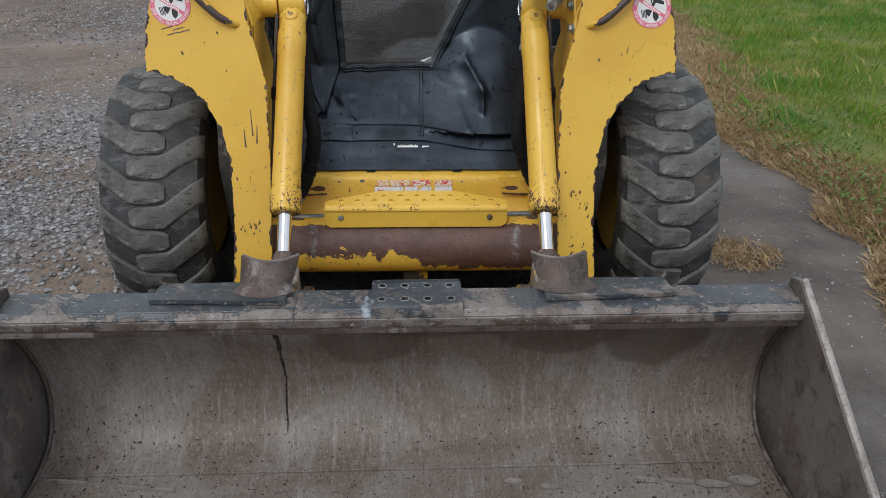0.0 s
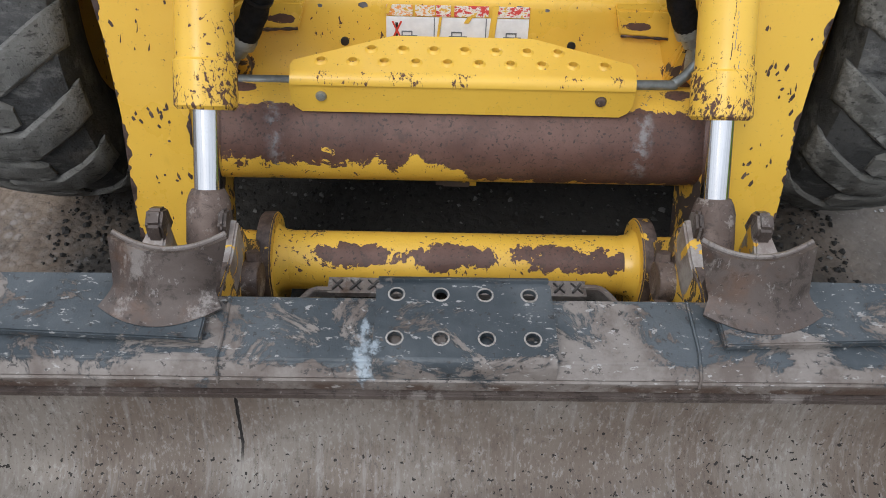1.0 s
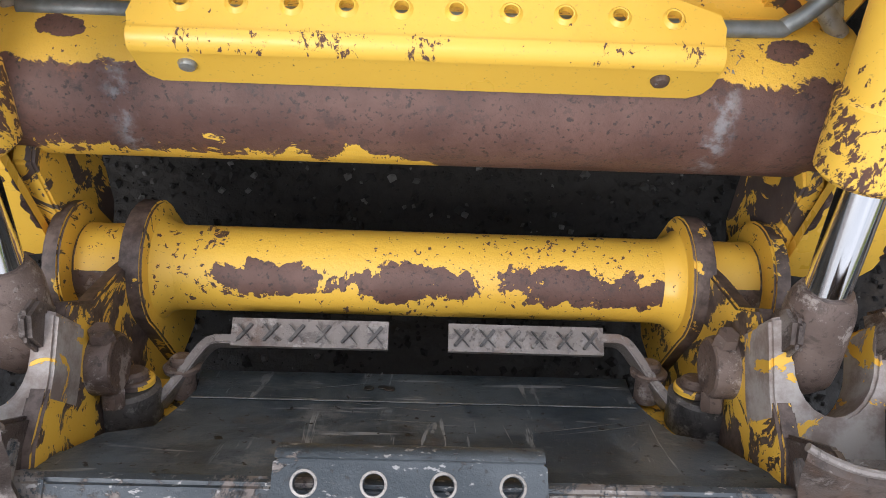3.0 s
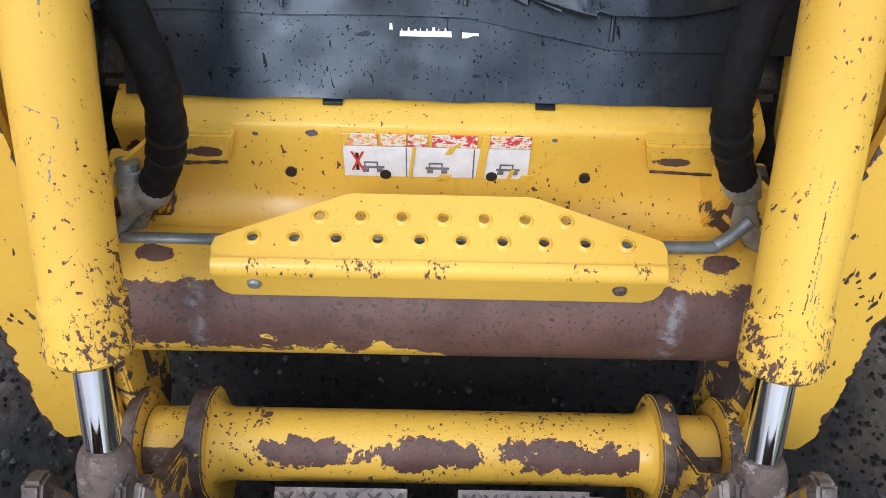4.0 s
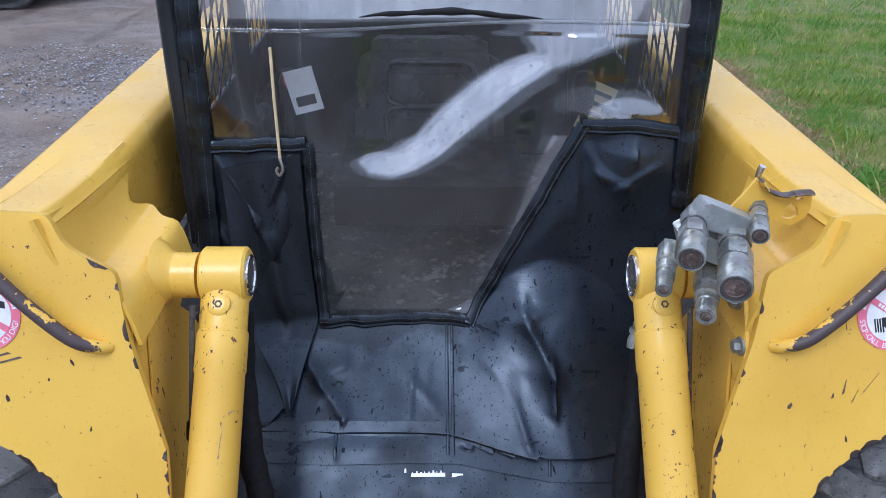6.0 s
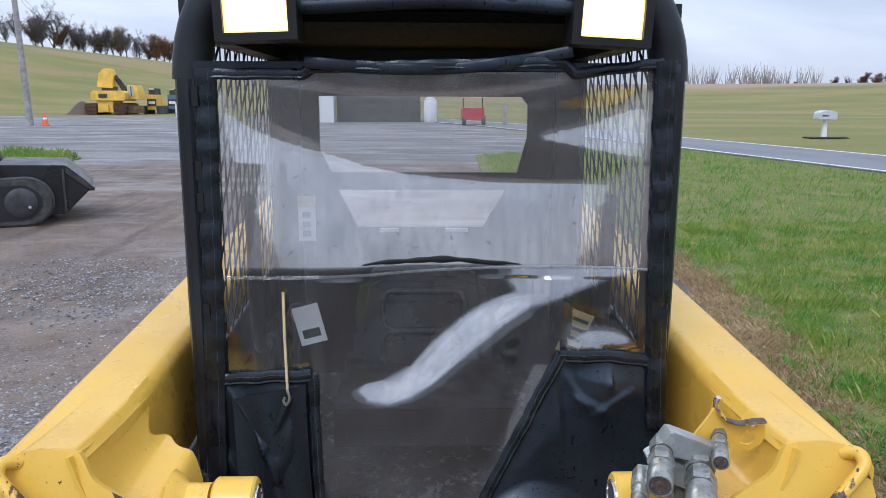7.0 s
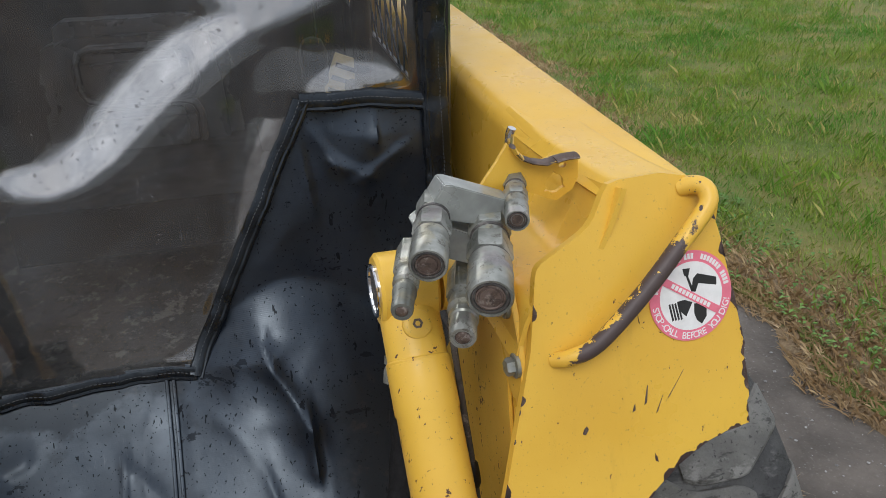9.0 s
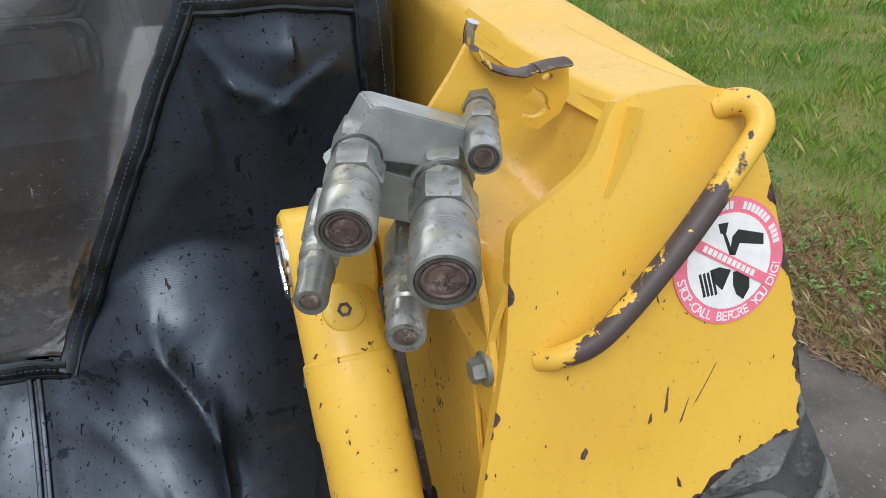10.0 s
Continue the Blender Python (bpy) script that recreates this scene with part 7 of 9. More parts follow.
def sticker(s, arm):
    cx, cz, R = s * 0.6325, 1.0635, 0.0520
    up = Vector((0, 0.29, 1)).normalized()
    nrm = Vector((0, -1, 0.29)).normalized()
    o3 = Vector(lean(cx, cz))
    base = Matrix((( 1, 0, 0, o3.x), (0, up.y, nrm.y, o3.y), (0, up.z, nrm.z, o3.z), (0, 0, 0, 1)))

    def flat(pts, d0, d1):
        b = bmesh.new()
        a = [b.verts.new((x, y, d0)) for x, y in pts]
        c = [b.verts.new((x, y, d1)) for x, y in pts]
        b.faces.new(a[::-1])
        b.faces.new(c)
        for i in range(len(pts)):
            j = (i + 1) % len(pts)
            b.faces.new((a[i], a[j], c[j], c[i]))
        bmesh.ops.transform(b, matrix=base, verts=b.verts)
        return b

    ring = lambda r: [(r * math.cos(k * math.tau / 48), r * math.sin(k * math.tau / 48)) for k in range(48)]
    st = part("round_sticker", flat(ring(R), 0.0004, 0.0016), PINKINK, arm, "round pink and white call-before-digging sticker")
    part("white_field", flat(ring(R * 0.76), 0.0012, 0.0020), WHITE, st)
    rot = lambda pts, a: [(x * math.cos(a) - y * math.sin(a), x * math.sin(a) + y * math.cos(a)) for x, y in pts]
    ink = lambda pts: part("pictogram", flat([(x * R, y * R) for x, y in pts], 0.0016, 0.0023), INK_HOLE_BLACK, st)
    # spade, digger arm and bucket as plain shapes
    ink([(-0.20, 0.62), (-0.02, 0.62), (-0.06, 0.46), (-0.16, 0.46)])
    ink([(-0.13, 0.48), (-0.08, 0.48), (0.06, 0.12), (0.0, 0.10)])
    ink([(0.05, 0.38), (0.16, 0.48), (0.62, 0.34), (0.62, 0.16), (0.18, 0.26), (0.10, 0.08), (0.0, 0.10)])
    ink([(-0.36, -0.08), (-0.18, -0.06), (0.02, -0.14), (-0.14, -0.44), (-0.26, -0.32)])
    for k in range(4):
        ink([(-0.56 + 0.07 * k, -0.12), (-0.52 + 0.07 * k, -0.10), (-0.44 + 0.07 * k, -0.48), (-0.48 + 0.07 * k, -0.50)])
    ink([(0.06, -0.18), (0.22, -0.18), (0.36, -0.30), (0.36, -0.50), (0.24, -0.66), (0.12, -0.56), (0.06, -0.40)])
    band = rot([(-0.78, -0.085), (0.78, -0.085), (0.78, 0.085), (-0.78, 0.085)], radians(-32))
    part("diagonal_band", flat([(x * R, y * R) for x, y in band], 0.0022, 0.0028), PINKINK, st)
    for k in range(11):
        q = rot([(-0.56 + 0.10 * k, -0.05), (-0.49 + 0.10 * k, -0.05), (-0.49 + 0.10 * k, 0.05), (-0.56 + 0.10 * k, 0.05)], radians(-32))
        part("band_mark", flat([(x * R, y * R) for x, y in q], 0.0026, 0.0032), WHITE, st)
    words = "STOP-CALL BEFORE YOU DIG!"
    for k, ch in enumerate(words):
        if ch == " ":
            continue
        a = radians(-90 - 78 + 156 * k / (len(words) - 1))
        m = base @ Matrix.Translation((R * 0.955 * math.cos(a), R * 0.955 * math.sin(a), 0.0018)) @ Matrix.Rotation(a + math.pi / 2, 4, "Z")
        letter(ch, R * 0.215, m, "printed_letter", st)
    for k in range(30):
        a = radians(168 - 156 * k / 29)
        if k in (5, 6, 12, 16, 17, 25):
            continue
        q = [(r * math.cos(a + da), r * math.sin(a + da)) for r, da in ((0.82, -0.035), (0.94, -0.03), (0.94, 0.03), (0.82, 0.035))]
        part("rim_mark", flat([(x * R, y * R) for x, y in q], 0.0014, 0.0022), WHITE, st)


sticker(-1, arm_l)
sticker(1, arm_r)
# scratches through the paint beside the stickers
for s, arm in ((-1, arm_l), (1, arm_r)):
    for x, z, dx, dz, w in ((0.600, 0.952, 0.020, 0.030, 0.0012), (0.585, 0.938, 0.008, 0.020, 0.0012), (0.571, 0.950, 0.003, 0.022, 0.0016), (0.556, 0.944, 0.001, 0.009, 0.002), (0.435, 0.74, 0.004, 0.07, 0.002), (0.455, 0.71, 0.003, 0.05, 0.0025), (0.425, 0.72, -0.002, 0.05, 0.002)):
        if s > 0 and z < 0.9:
            continue
        if s < 0 and z > 0.9:
            x, z, dx, dz, w = x + 0.03, z + 0.06, 0.03, -0.006, 0.0022
        q = holed([(s * (x - w), z), (s * (x + w), z + 0.002), (s * (x + dx + w * 0.4), z + dz), (s * (x + dx - w * 0.4), z + dz - 0.002)], [], lambda a, c, d: lean(a, c, -0.0006 + d), 0.0008)
        part("scratch", q, RUSTY, arm)


# paint knocked off along the edges of the arm plates, and a few scars
def chips(s, arm, seed):
    rng = random.Random(seed)
    n = len(PLATE)
    cx, cz = 0.55, 0.85
    for i in range(n):
        (x0, z0), (x1, z1) = PLATE[i], PLATE[(i + 1) % n]
        if min(z0, z1) > 1.175:
            continue
        seg = math.hypot(x1 - x0, z1 - z0)
        for k in range(max(0, int(seg / (0.016 if x0 > 0.6 or z0 < 0.9 else 0.035) + rng.random() - 0.35))):
            t = rng.random()
            x, z = x0 + (x1 - x0) * t, z0 + (z1 - z0) * t
            tx, tz = (x1 - x0) / seg, (z1 - z0) / seg
            nx, nz = -tz, tx
            if inside(x + nx * 0.004, z + nz * 0.004, PLATE) is False:
                nx, nz = -nx, -nz
            w = rng.choice((0.003, 0.004, 0.006, 0.009, 0.016))
            dpt = min(0.008, w * rng.uniform(0.35, 0.9))
            pts = [(-w, -0.0006), (-w * 0.5, dpt * rng.uniform(0.3, 0.8)), (-w * 0.1, dpt * rng.uniform(0.6, 1.0)), (w * 0.4, dpt * rng.uniform(0.4, 1.0)), (w * 0.8, dpt * rng.uniform(0.2, 0.6)), (w, -0.0006)]
            o = [(s * (x + tx * a + nx * d), z + tz * a + nz * d) for a, d in pts]
            part("paint_chip", holed(o, [], lambda a, c, d: lean(a, c, -0.0006 + d), 0.0010), CHIPPED, arm)
    knocks = [(rng.uniform(0.40, 0.50), rng.uniform(0.30, 0.78)) if rng.random() < 0.7 else (rng.uniform(0.47, 0.62), rng.uniform(0.88, 1.10)) for k in range(14)]
    # clusters of knocks beside the cylinder
    for x, z, w, n in ((0.442, 0.494, 0.012, 12), (0.455, 0.60, 0.03, 7), (0.425, 0.40, 0.02, 6)) if s < 0 else ((0.438, 0.582, 0.013, 9), (0.472, 0.545, 0.012, 6), (0.43, 0.53, 0.016, 5), (0.44, 0.42, 0.02, 5)):
        knocks += [(rng.gauss(x, w), rng.gauss(z, w)) for k in range(n)]
    for x, z in knocks:
        if not inside(x, z, PLATE) or not inside(x, z + 0.012, PLATE):
            continue
        w, h, k2 = rng.uniform(0.0008, 0.0024), rng.uniform(0.002, 0.011), rng.uniform(-0.3, 0.5)
        o = [(s * (x - w), z), (s * (x + w * 0.6), z - h * 0.2), (s * (x + w + k2 * h), z + h * 0.5), (s * (x + k2 * h), z + h), (s * (x - w * 0.8 + k2 * h * 0.4), z + h * 0.55)]
        part("paint_chip", holed(o, [], lambda a, c, d: lean(a, c, -0.0006 + d), 0.0010), CHIPPED, arm)


chips(-1, arm_l, 3)
chips(1, arm_r, 8)

# ---- bucket metals ----
SIDE = make_steel("scuffed_side_plate", (0.110, 0.098, 0.090), (0.175, 0.160, 0.148), (0.235, 0.21, 0.19), 7.0, (1, 1, 0.6), 0.42, 0.4, 0.25, 0.35)
RIMS = make_steel("rubbed_pale_steel", (0.30, 0.275, 0.25), (0.38, 0.355, 0.33), (0.20, 0.165, 0.14), 20.0, (1, 1, 1), 0.45, 0.3, 0.35, 0.3)
SCRATCH = make_steel("scratched_bright_steel", (0.16, 0.17, 0.175), (0.24, 0.245, 0.24), (0.30, 0.29, 0.28), 30.0, (1, 1, 1), 0.45, 0.3, 0.3, 0.3)


# rubbed lines on the cylinder barrels: distance down the barrel and offset across it
def barrel_scuff(s, pts, r, seed, mat):
    rng = random.Random(seed)
    top, low = Vector((s * 0.337, 2.12, 1.045)), Vector((s * 0.343, 1.632, 0.452))
    ax = (low - top).normalized()
    out = Vector((0, ax.z, -ax.y)).normalized()
    out = out if out.y < 0 else -out
    bm = bmesh.new()
    for (d0, x0), (d1, x1) in zip(pts, pts[1:]):
        n = max(2, int((abs(d1 - d0) + abs(x1 - x0)) / 0.0045))
        for k in range(n):
            if rng.random() < 0.25:
                continue
            line = []
            for t in (k / n, (k + rng.uniform(0.5, 1.0)) / n):
                x = x0 + (x1 - x0) * t + rng.uniform(-0.0008, 0.0008)
                c = math.sqrt(max(0.0, 0.0375 ** 2 - x * x))
                line.append(top + ax * (d0 + (d1 - d0) * t) + (out * c + Vector((x, 0, 0))) * (1 - (r - 0.0003) / 0.0375))
            sweep(line, r * rng.uniform(0.75, 1.15), 5, bm)
    part("scuff_line", bm, mat, cylinders[0 if s < 0 else 1], "rubbed grey scuff in the paint")


barrel_scuff(-1, [(0.206, 0.034), (0.212, 0.026), (0.218, 0.018), (0.250, 0.0165), (0.286, 0.014)], 0.0011, 1, SCRATCH)
barrel_scuff(-1, [(0.357, -0.008), (0.364, 0.008), (0.368, 0.017), (0.376, 0.016)], 0.0008, 2, SCRATCH)
barrel_scuff(-1, [(0.387, 0.009), (0.415, 0.005), (0.437, -0.001)], 0.0013, 3, SCRATCH)
barrel_scuff(-1, [(0.415, 0.011), (0.437, 0.004)], 0.0014, 4, CHIPPED)
barrel_scuff(1, [(0.405, -0.002), (0.440, -0.004)], 0.0010, 5, SCRATCH)
barrel_scuff(1, [(0.433, -0.004), (0.534, -0.006)], 0.0009, 6, CHIPPED)
barrel_scuff(1, [(0.455, 0.001), (0.52, -0.002)], 0.0007, 7, SCRATCH)
barrel_scuff(1, [(0.51, 0.006), (0.57, 0.004)], 0.0009, 8, SCRATCH)
barrel_scuff(-1, [(0.54, 0.004), (0.575, 0.003)], 0.0013, 9, CHIPPED)


def make_scratched_back(name):
    """Blue-black paint, dull stains, many fine pale scratches and pinholes."""
    m = Mat(name, 0.38, 0.1)
    col = m.mix(m.step(m.noise(6.0, 6.0, 0.7, distort=0.8), 0.40, 0.60), (0.028, 0.042, 0.055), (0.075, 0.095, 0.112))
    col = m.mix(m.step(m.noise(11.0, 7.0, 0.75, stretch=(0.6, 1, 1), shift=4.0), 0.54, 0.62, 0.0, 0.7), col, (0.15, 0.16, 0.165))
    col = m.mix(m.step(m.noise(9.0, 6.0, 0.7, shift=8.0), 0.56, 0.66, 0.0, 0.6), col, (0.085, 0.066, 0.052))
    for sc, st, sh in ((70.0, (0.07, 1, 1), 1.0), (60.0, (1, 0.12, 0.12), 5.0), (45.0, (0.10, 0.7, 0.7), 9.0)):
        where = m.step(m.noise(8.0, 4.0, 0.6, shift=sh), 0.46, 0.60)
        line = m.math("MULTIPLY", m.step(m.noise(sc, 4.0, 0.65, stretch=st, distort=0.5, shift=sh), 0.60, 0.64, 0.0, 0.7), where)
        col = m.mix(line, col, (0.34, 0.36, 0.37))
    pit = m.step(m.noise(110.0, 3.0, 0.6, shift=3.0), 0.635, 0.67)
    col = m.mix(pit, col, (0.010, 0.010, 0.010))
    m.put("Base Color", col)
    m.put("Roughness", m.step(m.noise(12.0, 5.0, 0.6), 0.3, 0.7, 0.28, 0.55))
    m.bump(m.math("SUBTRACT", m.noise(60.0, 6.0, 0.75), pit), 0.5, 0.002)
    return m.m


DARKBACK = make_scratched_back("scratched_black_back")
PLATEP = make_worn_bar("blue_black_plate", 0.40, 1.400, 0.065)

# ---- the bucket, hung on the coupler ----
bucket = empty("loader_bucket", (0, 0, 0), "wide worn steel loader bucket, empty, scoured brown and grey", "bucket")
BX0, BX1 = -0.972, 0.930
BACK = [(1.425, 0.440), (1.450, 0.405), (1.482, 0.35), (1.508, 0.30), (1.530, 0.24), (1.538, 0.18), (1.530, 0.125), (1.508, 0.075), (1.470, 0.040), (1.42, 0.022), (1.36, 0.014), (1.20, 0.012), (1.00, 0.012), (0.72, 0.010)]


def along(prof, v):
    """The point a share v of the way along a profile."""
    seg = [math.dist(a, c) for a, c in zip(prof, prof[1:])]
    d = v * sum(seg)
    for (a, c), n in zip(zip(prof, prof[1:]), seg):
        if d <= n:
            return a[0] + (c[0] - a[0]) * d / n, a[1] + (c[1] - a[1]) * d / n
        d -= n
    return prof[-1]


soft = [(p.x, p.y) for p in smooth_line([(y, z, 0) for y, z in BACK], 5)]


def shell_at(u, v):
    y, z = along(soft, v)
    x = BX0 + 0.01 + (BX1 - BX0 - 0.02) * u
    dent = 0.004 * wav(x * 3.0, v * 5.0, 2.0)
    return Vector((x, y + dent, z + dent * 0.4))


part("bucket_shell", surface(90, 70, shell_at, None, -0.012), BUCKET, bucket, "curved bucket plate with brown stains, grey streaks and a long crack", 50)
rim = [(1.50, 0.500), (1.455, 0.512), (1.42, 0.490), (1.28, 0.405), (1.10, 0.292), (0.95, 0.20), (0.74, 0.05), (0.72, 0.0), (1.45, 0.0), (1.53, 0.05), (1.56, 0.17), (1.545, 0.30), (1.51, 0.40)]
for x, d in ((BX0, -1), (BX1, 1)):
    side = part("side_plate", prism(rim, "x", x - 0.009, x + 0.009, 0.002), SIDE, bucket, "scuffed dark bucket side plate")
    edge = [(x, y - 0.002, z + 0.003) for y, z in rim[1:7]]
    part("bright_rim", sweep(smooth_line(edge, 5), 0.0105, 8), RIMS, side, "rim rubbed to pale steel")
# fillet welds where shell meets sides and at the floor seam
for x in (BX0 + 0.018, BX1 - 0.018):
    part("weld", sweep([Vector((x, *along(soft, 0.04 + 0.9 * k / 40))) + Vector((0, -0.003, 0.003)) for k in range(41)], lambda t: 0.006 + 0.0012 * math.sin(t * 160), 8), HOOD, bucket)
wy, wz = along(soft, 0.50)
pts = [(BX0 + 0.03 + (BX1 - BX0 - 0.06) * k / 90, 1.385 + 0.003 * wav(k * 0.7, 1.0), 0.020 + 0.002 * wav(k * 0.9, 4.0)) for k in range(91)]
part("floor_weld", sweep(pts, lambda t: 0.0025 + 0.004 * max(0.0, wav(t * 40, 2.0)), 8), BUCKET, bucket, "pale ragged weld seam")
# pale scraped patches left on the floor
rngp = random.Random(14)
for x, y, w, d in ((0.240, 1.332, 0.022, 0.006), (0.322, 1.310, 0.020, 0.008), (0.575, 1.326, 0.030, 0.006), (0.66, 1.318, 0.035, 0.005), (0.735, 1.306, 0.045, 0.009), (0.82, 1.316, 0.035, 0.012), (-0.86, 1.366, 0.06, 0.003), (-0.70, 1.340, 0.05, 0.003), (-0.62, 1.330, 0.025, 0.003)):
    o = [(x + w * (0.8 + 0.4 * rngp.random()) * math.cos(a), y + d * (0.6 + 0.9 * rngp.random()) * math.sin(a) - 0.16 * w * math.cos(a)) for a in [math.tau * k / 14 for k in range(14)]]
    part("scraped_patch", prism(o, "z", 0.0155, 0.0225), RIMS, bucket, "pale scraped patch of bare steel")
# top bar: boxed, with a lower lip
bar = prism([(1.398, 0.436), (1.398, 0.460), (1.414, 0.476), (1.500, 0.481), (1.507, 0.474), (1.507, 0.430), (1.43, 0.424)], "x", BX0 + 0.01, BX1 - 0.01, 0.003)
bmesh.ops.subdivide_edges(bar, edges=[e for e in bar.edges if e.calc_length() > 1], cuts=30)
bar = part("top_bar", bar, BAR, bucket, "dark painted top bar, scuffed to bare steel")
part("under_lip", prism([(1.393, 0.423), (1.393, 0.435), (1.44, 0.435), (1.44, 0.421)], "x", BX0 + 0.02, BX1 - 0.025, 0.002), HOOD, bar, "ragged brown lip under the bar")
for x in (-0.285, 0.277):
    part("bar_weld", sweep([(x + 0.003 * wav(k * 0.8, x), *p) for k, p in enumerate(((1.397, 0.452), (1.402, 0.466), (1.414, 0.477), (1.43, 0.4785), (1.46, 0.480), (1.50, 0.482)))], 0.0022, 6), BAR, bar)
# drilled hitch plate in the middle
hx = [-0.081, -0.027, 0.027, 0.081]
hp = part("hitch_plate", holed([(-0.106, 1.412), (0.108, 1.412), (0.110, 1.420), (0.108, 1.517), (0.102, 1.522), (-0.100, 1.522), (-0.106, 1.517)], [(x, y, 0.0082) for x in hx for y in (1.438, 1.502)], lambda x, y, d: (x, y, 0.489 - d), 0.007, None, 18), PLATEP, bar, "blue-black drilled hitch plate")
part("bent_front", surface(20, 6, lambda u, v: (-0.106 + 0.214 * u, 1.412 - 0.012 * math.sin(v * math.pi / 2), 0.489 - 0.012 * (1 - math.cos(v * math.pi / 2)) - 0.022 * v * v), None, 0.006), PLATEP, hp)
part("back_bend", surface(20, 5, lambda u, v: (-0.104 + 0.210 * u, 1.520 + 0.008 * math.sin(v * math.pi / 2), 0.489 - 0.014 * v * v), None, -0.005), PLATEP, hp)
for x in hx:
    for y in (1.438, 1.502):
        part("hole_rim", lathe((x, y, 0.4885), (x, y, 0.51), [(0, 0.0112), (0.0010, 0.0105), (0.0012, 0.0088), (0.0004, 0.0084), (-0.006, 0.0084)], 18, closed=False), RIMS, hp, "bright worn hole rim")
# added black sheet: paints the shade seen through the drilled holes
part("plate_shadow_box", box(-0.10, 0.10, 1.42, 1.512, 0.4525, 0.4545), INK_HOLE_BLACK, hp)


# hoods over the cylinder feet: base plate, curved shield, gussets
def hood(s):
    base = [(s * 0.306, 1.432), (s * 0.622, 1.446), (s * 0.614, 1.528), (s * 0.42, 1.530), (s * 0.306, 1.530)]
    hd = part("foot_hood", prism(base, "z", 0.479, 0.490, 0.002), BAR, bucket, "scoured brown hood over the cylinder foot")

    def shell(u, v):
        a = 2 * u - 1
        # the foot spreads into the base plate, the rim stands up and dips in the middle
        foot = (1 - min(1.0, v / 0.30)) ** 2
        w = 0.052 + 0.014 * v ** 0.7 + 0.020 * foot
        x = 0.352 - 0.006 * v + w * a + 0.010 * (1 - v)
        y = 1.462 + 0.050 * v ** 0.8 + (0.028 - 0.010 * v) * a * a - 0.012 * foot
        z = 0.4845 + 0.068 * v ** 1.15 + 0.009 * v * a * a
        return Vector((s * x, y, z))

    part("curved_shield", surface(28, 12, shell, None, 0.007), HOOD, hd, "rounded brown shield, bright on its rim", 60)
    part("shield_rim", sweep([shell(k / 24, 1.0) + Vector((0, 0.003, 0)) for k in range(25)], 0.0034, 8), RUBBED, hd)
    o = [(1.505, 0.49), (1.522, 0.560), (1.540, 0.550), (1.575, 0.48), (1.58, 0.40), (1.53, 0.40)]
    part("gusset", prism([(y0, min(z0, 0.550)) for y0, z0 in o], "x", s * 0.408 - 0.006, s * 0.408 + 0.006, 0.003), HOOD, hd)
    o = [(1.49, 0.49), (1.515, 0.560), (1.535, 0.53), (1.555, 0.44), (1.53, 0.40)]
    part("inner_gusset", prism([(y0, min(z0, 0.548)) for y0, z0 in o], "x", s * 0.316 - 0.005, s * 0.316 + 0.005, 0.003), HOOD, hd)
    b = sweep(smooth_line([(s * 0.600, 1.520, 0.489), (s * 0.612, 1.524, 0.492), (s * 0.616, 1.526, 0.500), (s * 0.609, 1.526, 0.505)], 4), 0.004, 8, None, 0.5)
    part("end_tab", b, HOOD, hd)
    b = prism([(s * 0.41, 1.520), (s * 0.47, 1.518), (s * 0.455, 1.540), (s * 0.43, 1.560)], "z", 0.455, 0.467, 0.002)
    part("rear_web", b, YEL_EDGE, hd)



for s in (-1, 1):
    hood(s)
# dark coupler plate between the coupler ends, sloping back and down
b = bmesh.new()
o = [(x, 1.520 + 0.104 * k, 0.435 - 0.195 * k) for x, k in ((-0.305, -0.06), (0.312, -0.06), (0.290, 0.18), (0.282, 0.28), (0.248, 0.35), (0.236, 0.60), (0.233, 0.78), (0.240, 1.05), (-0.243, 1.02), (-0.230, 0.74), (-0.232, 0.55), (-0.240, 0.30), (-0.278, 0.22), (-0.288, 0.12))]
va = [b.verts.new(p) for p in o]
vb = [b.verts.new((p[0], p[1] - 0.012, p[2] - 0.008)) for p in o]
b.faces.new(va)
b.faces.new(vb[::-1])
for k in range(len(va)):
    b.faces.new((va[k], vb[k], vb[(k + 1) % len(va)], va[(k + 1) % len(va)]))
bevel_all(b, 0.002)
back = part("coupler_plate", b, DARKBACK, bucket, "scratched black coupler plate behind the top bar")
b = surface(60, 4, lambda u, v: (-0.93 + 1.84 * u, 1.505 + 0.02 * v, 0.47 - 0.05 * v), None, 0.006)
part("bar_rear", b, DARKBACK, back)
rng = random.Random(21)


def on_plate(x, k):
    """A point on the sloping plate, k from its upper to its lower edge."""
    return Vector((x, 1.520 + 0.104 * k, 0.435 - 0.195 * k)) + Vector((0, 0.88, 0.47)) * 0.0015


# thin pale strip along the bend of the plate
part("plate_bend", sweep([on_plate(-0.228 + 0.456 * k / 30, 0.63 + 0.006 * wav(k * 0.6, 2.0)) for k in range(31)], lambda t: 0.0016 + 0.0010 * wav(t * 22, 1.0), 6, None, 0.5, (0, 0.9, 0.45)), SCRATCH, back, "pale bend line across the plate")
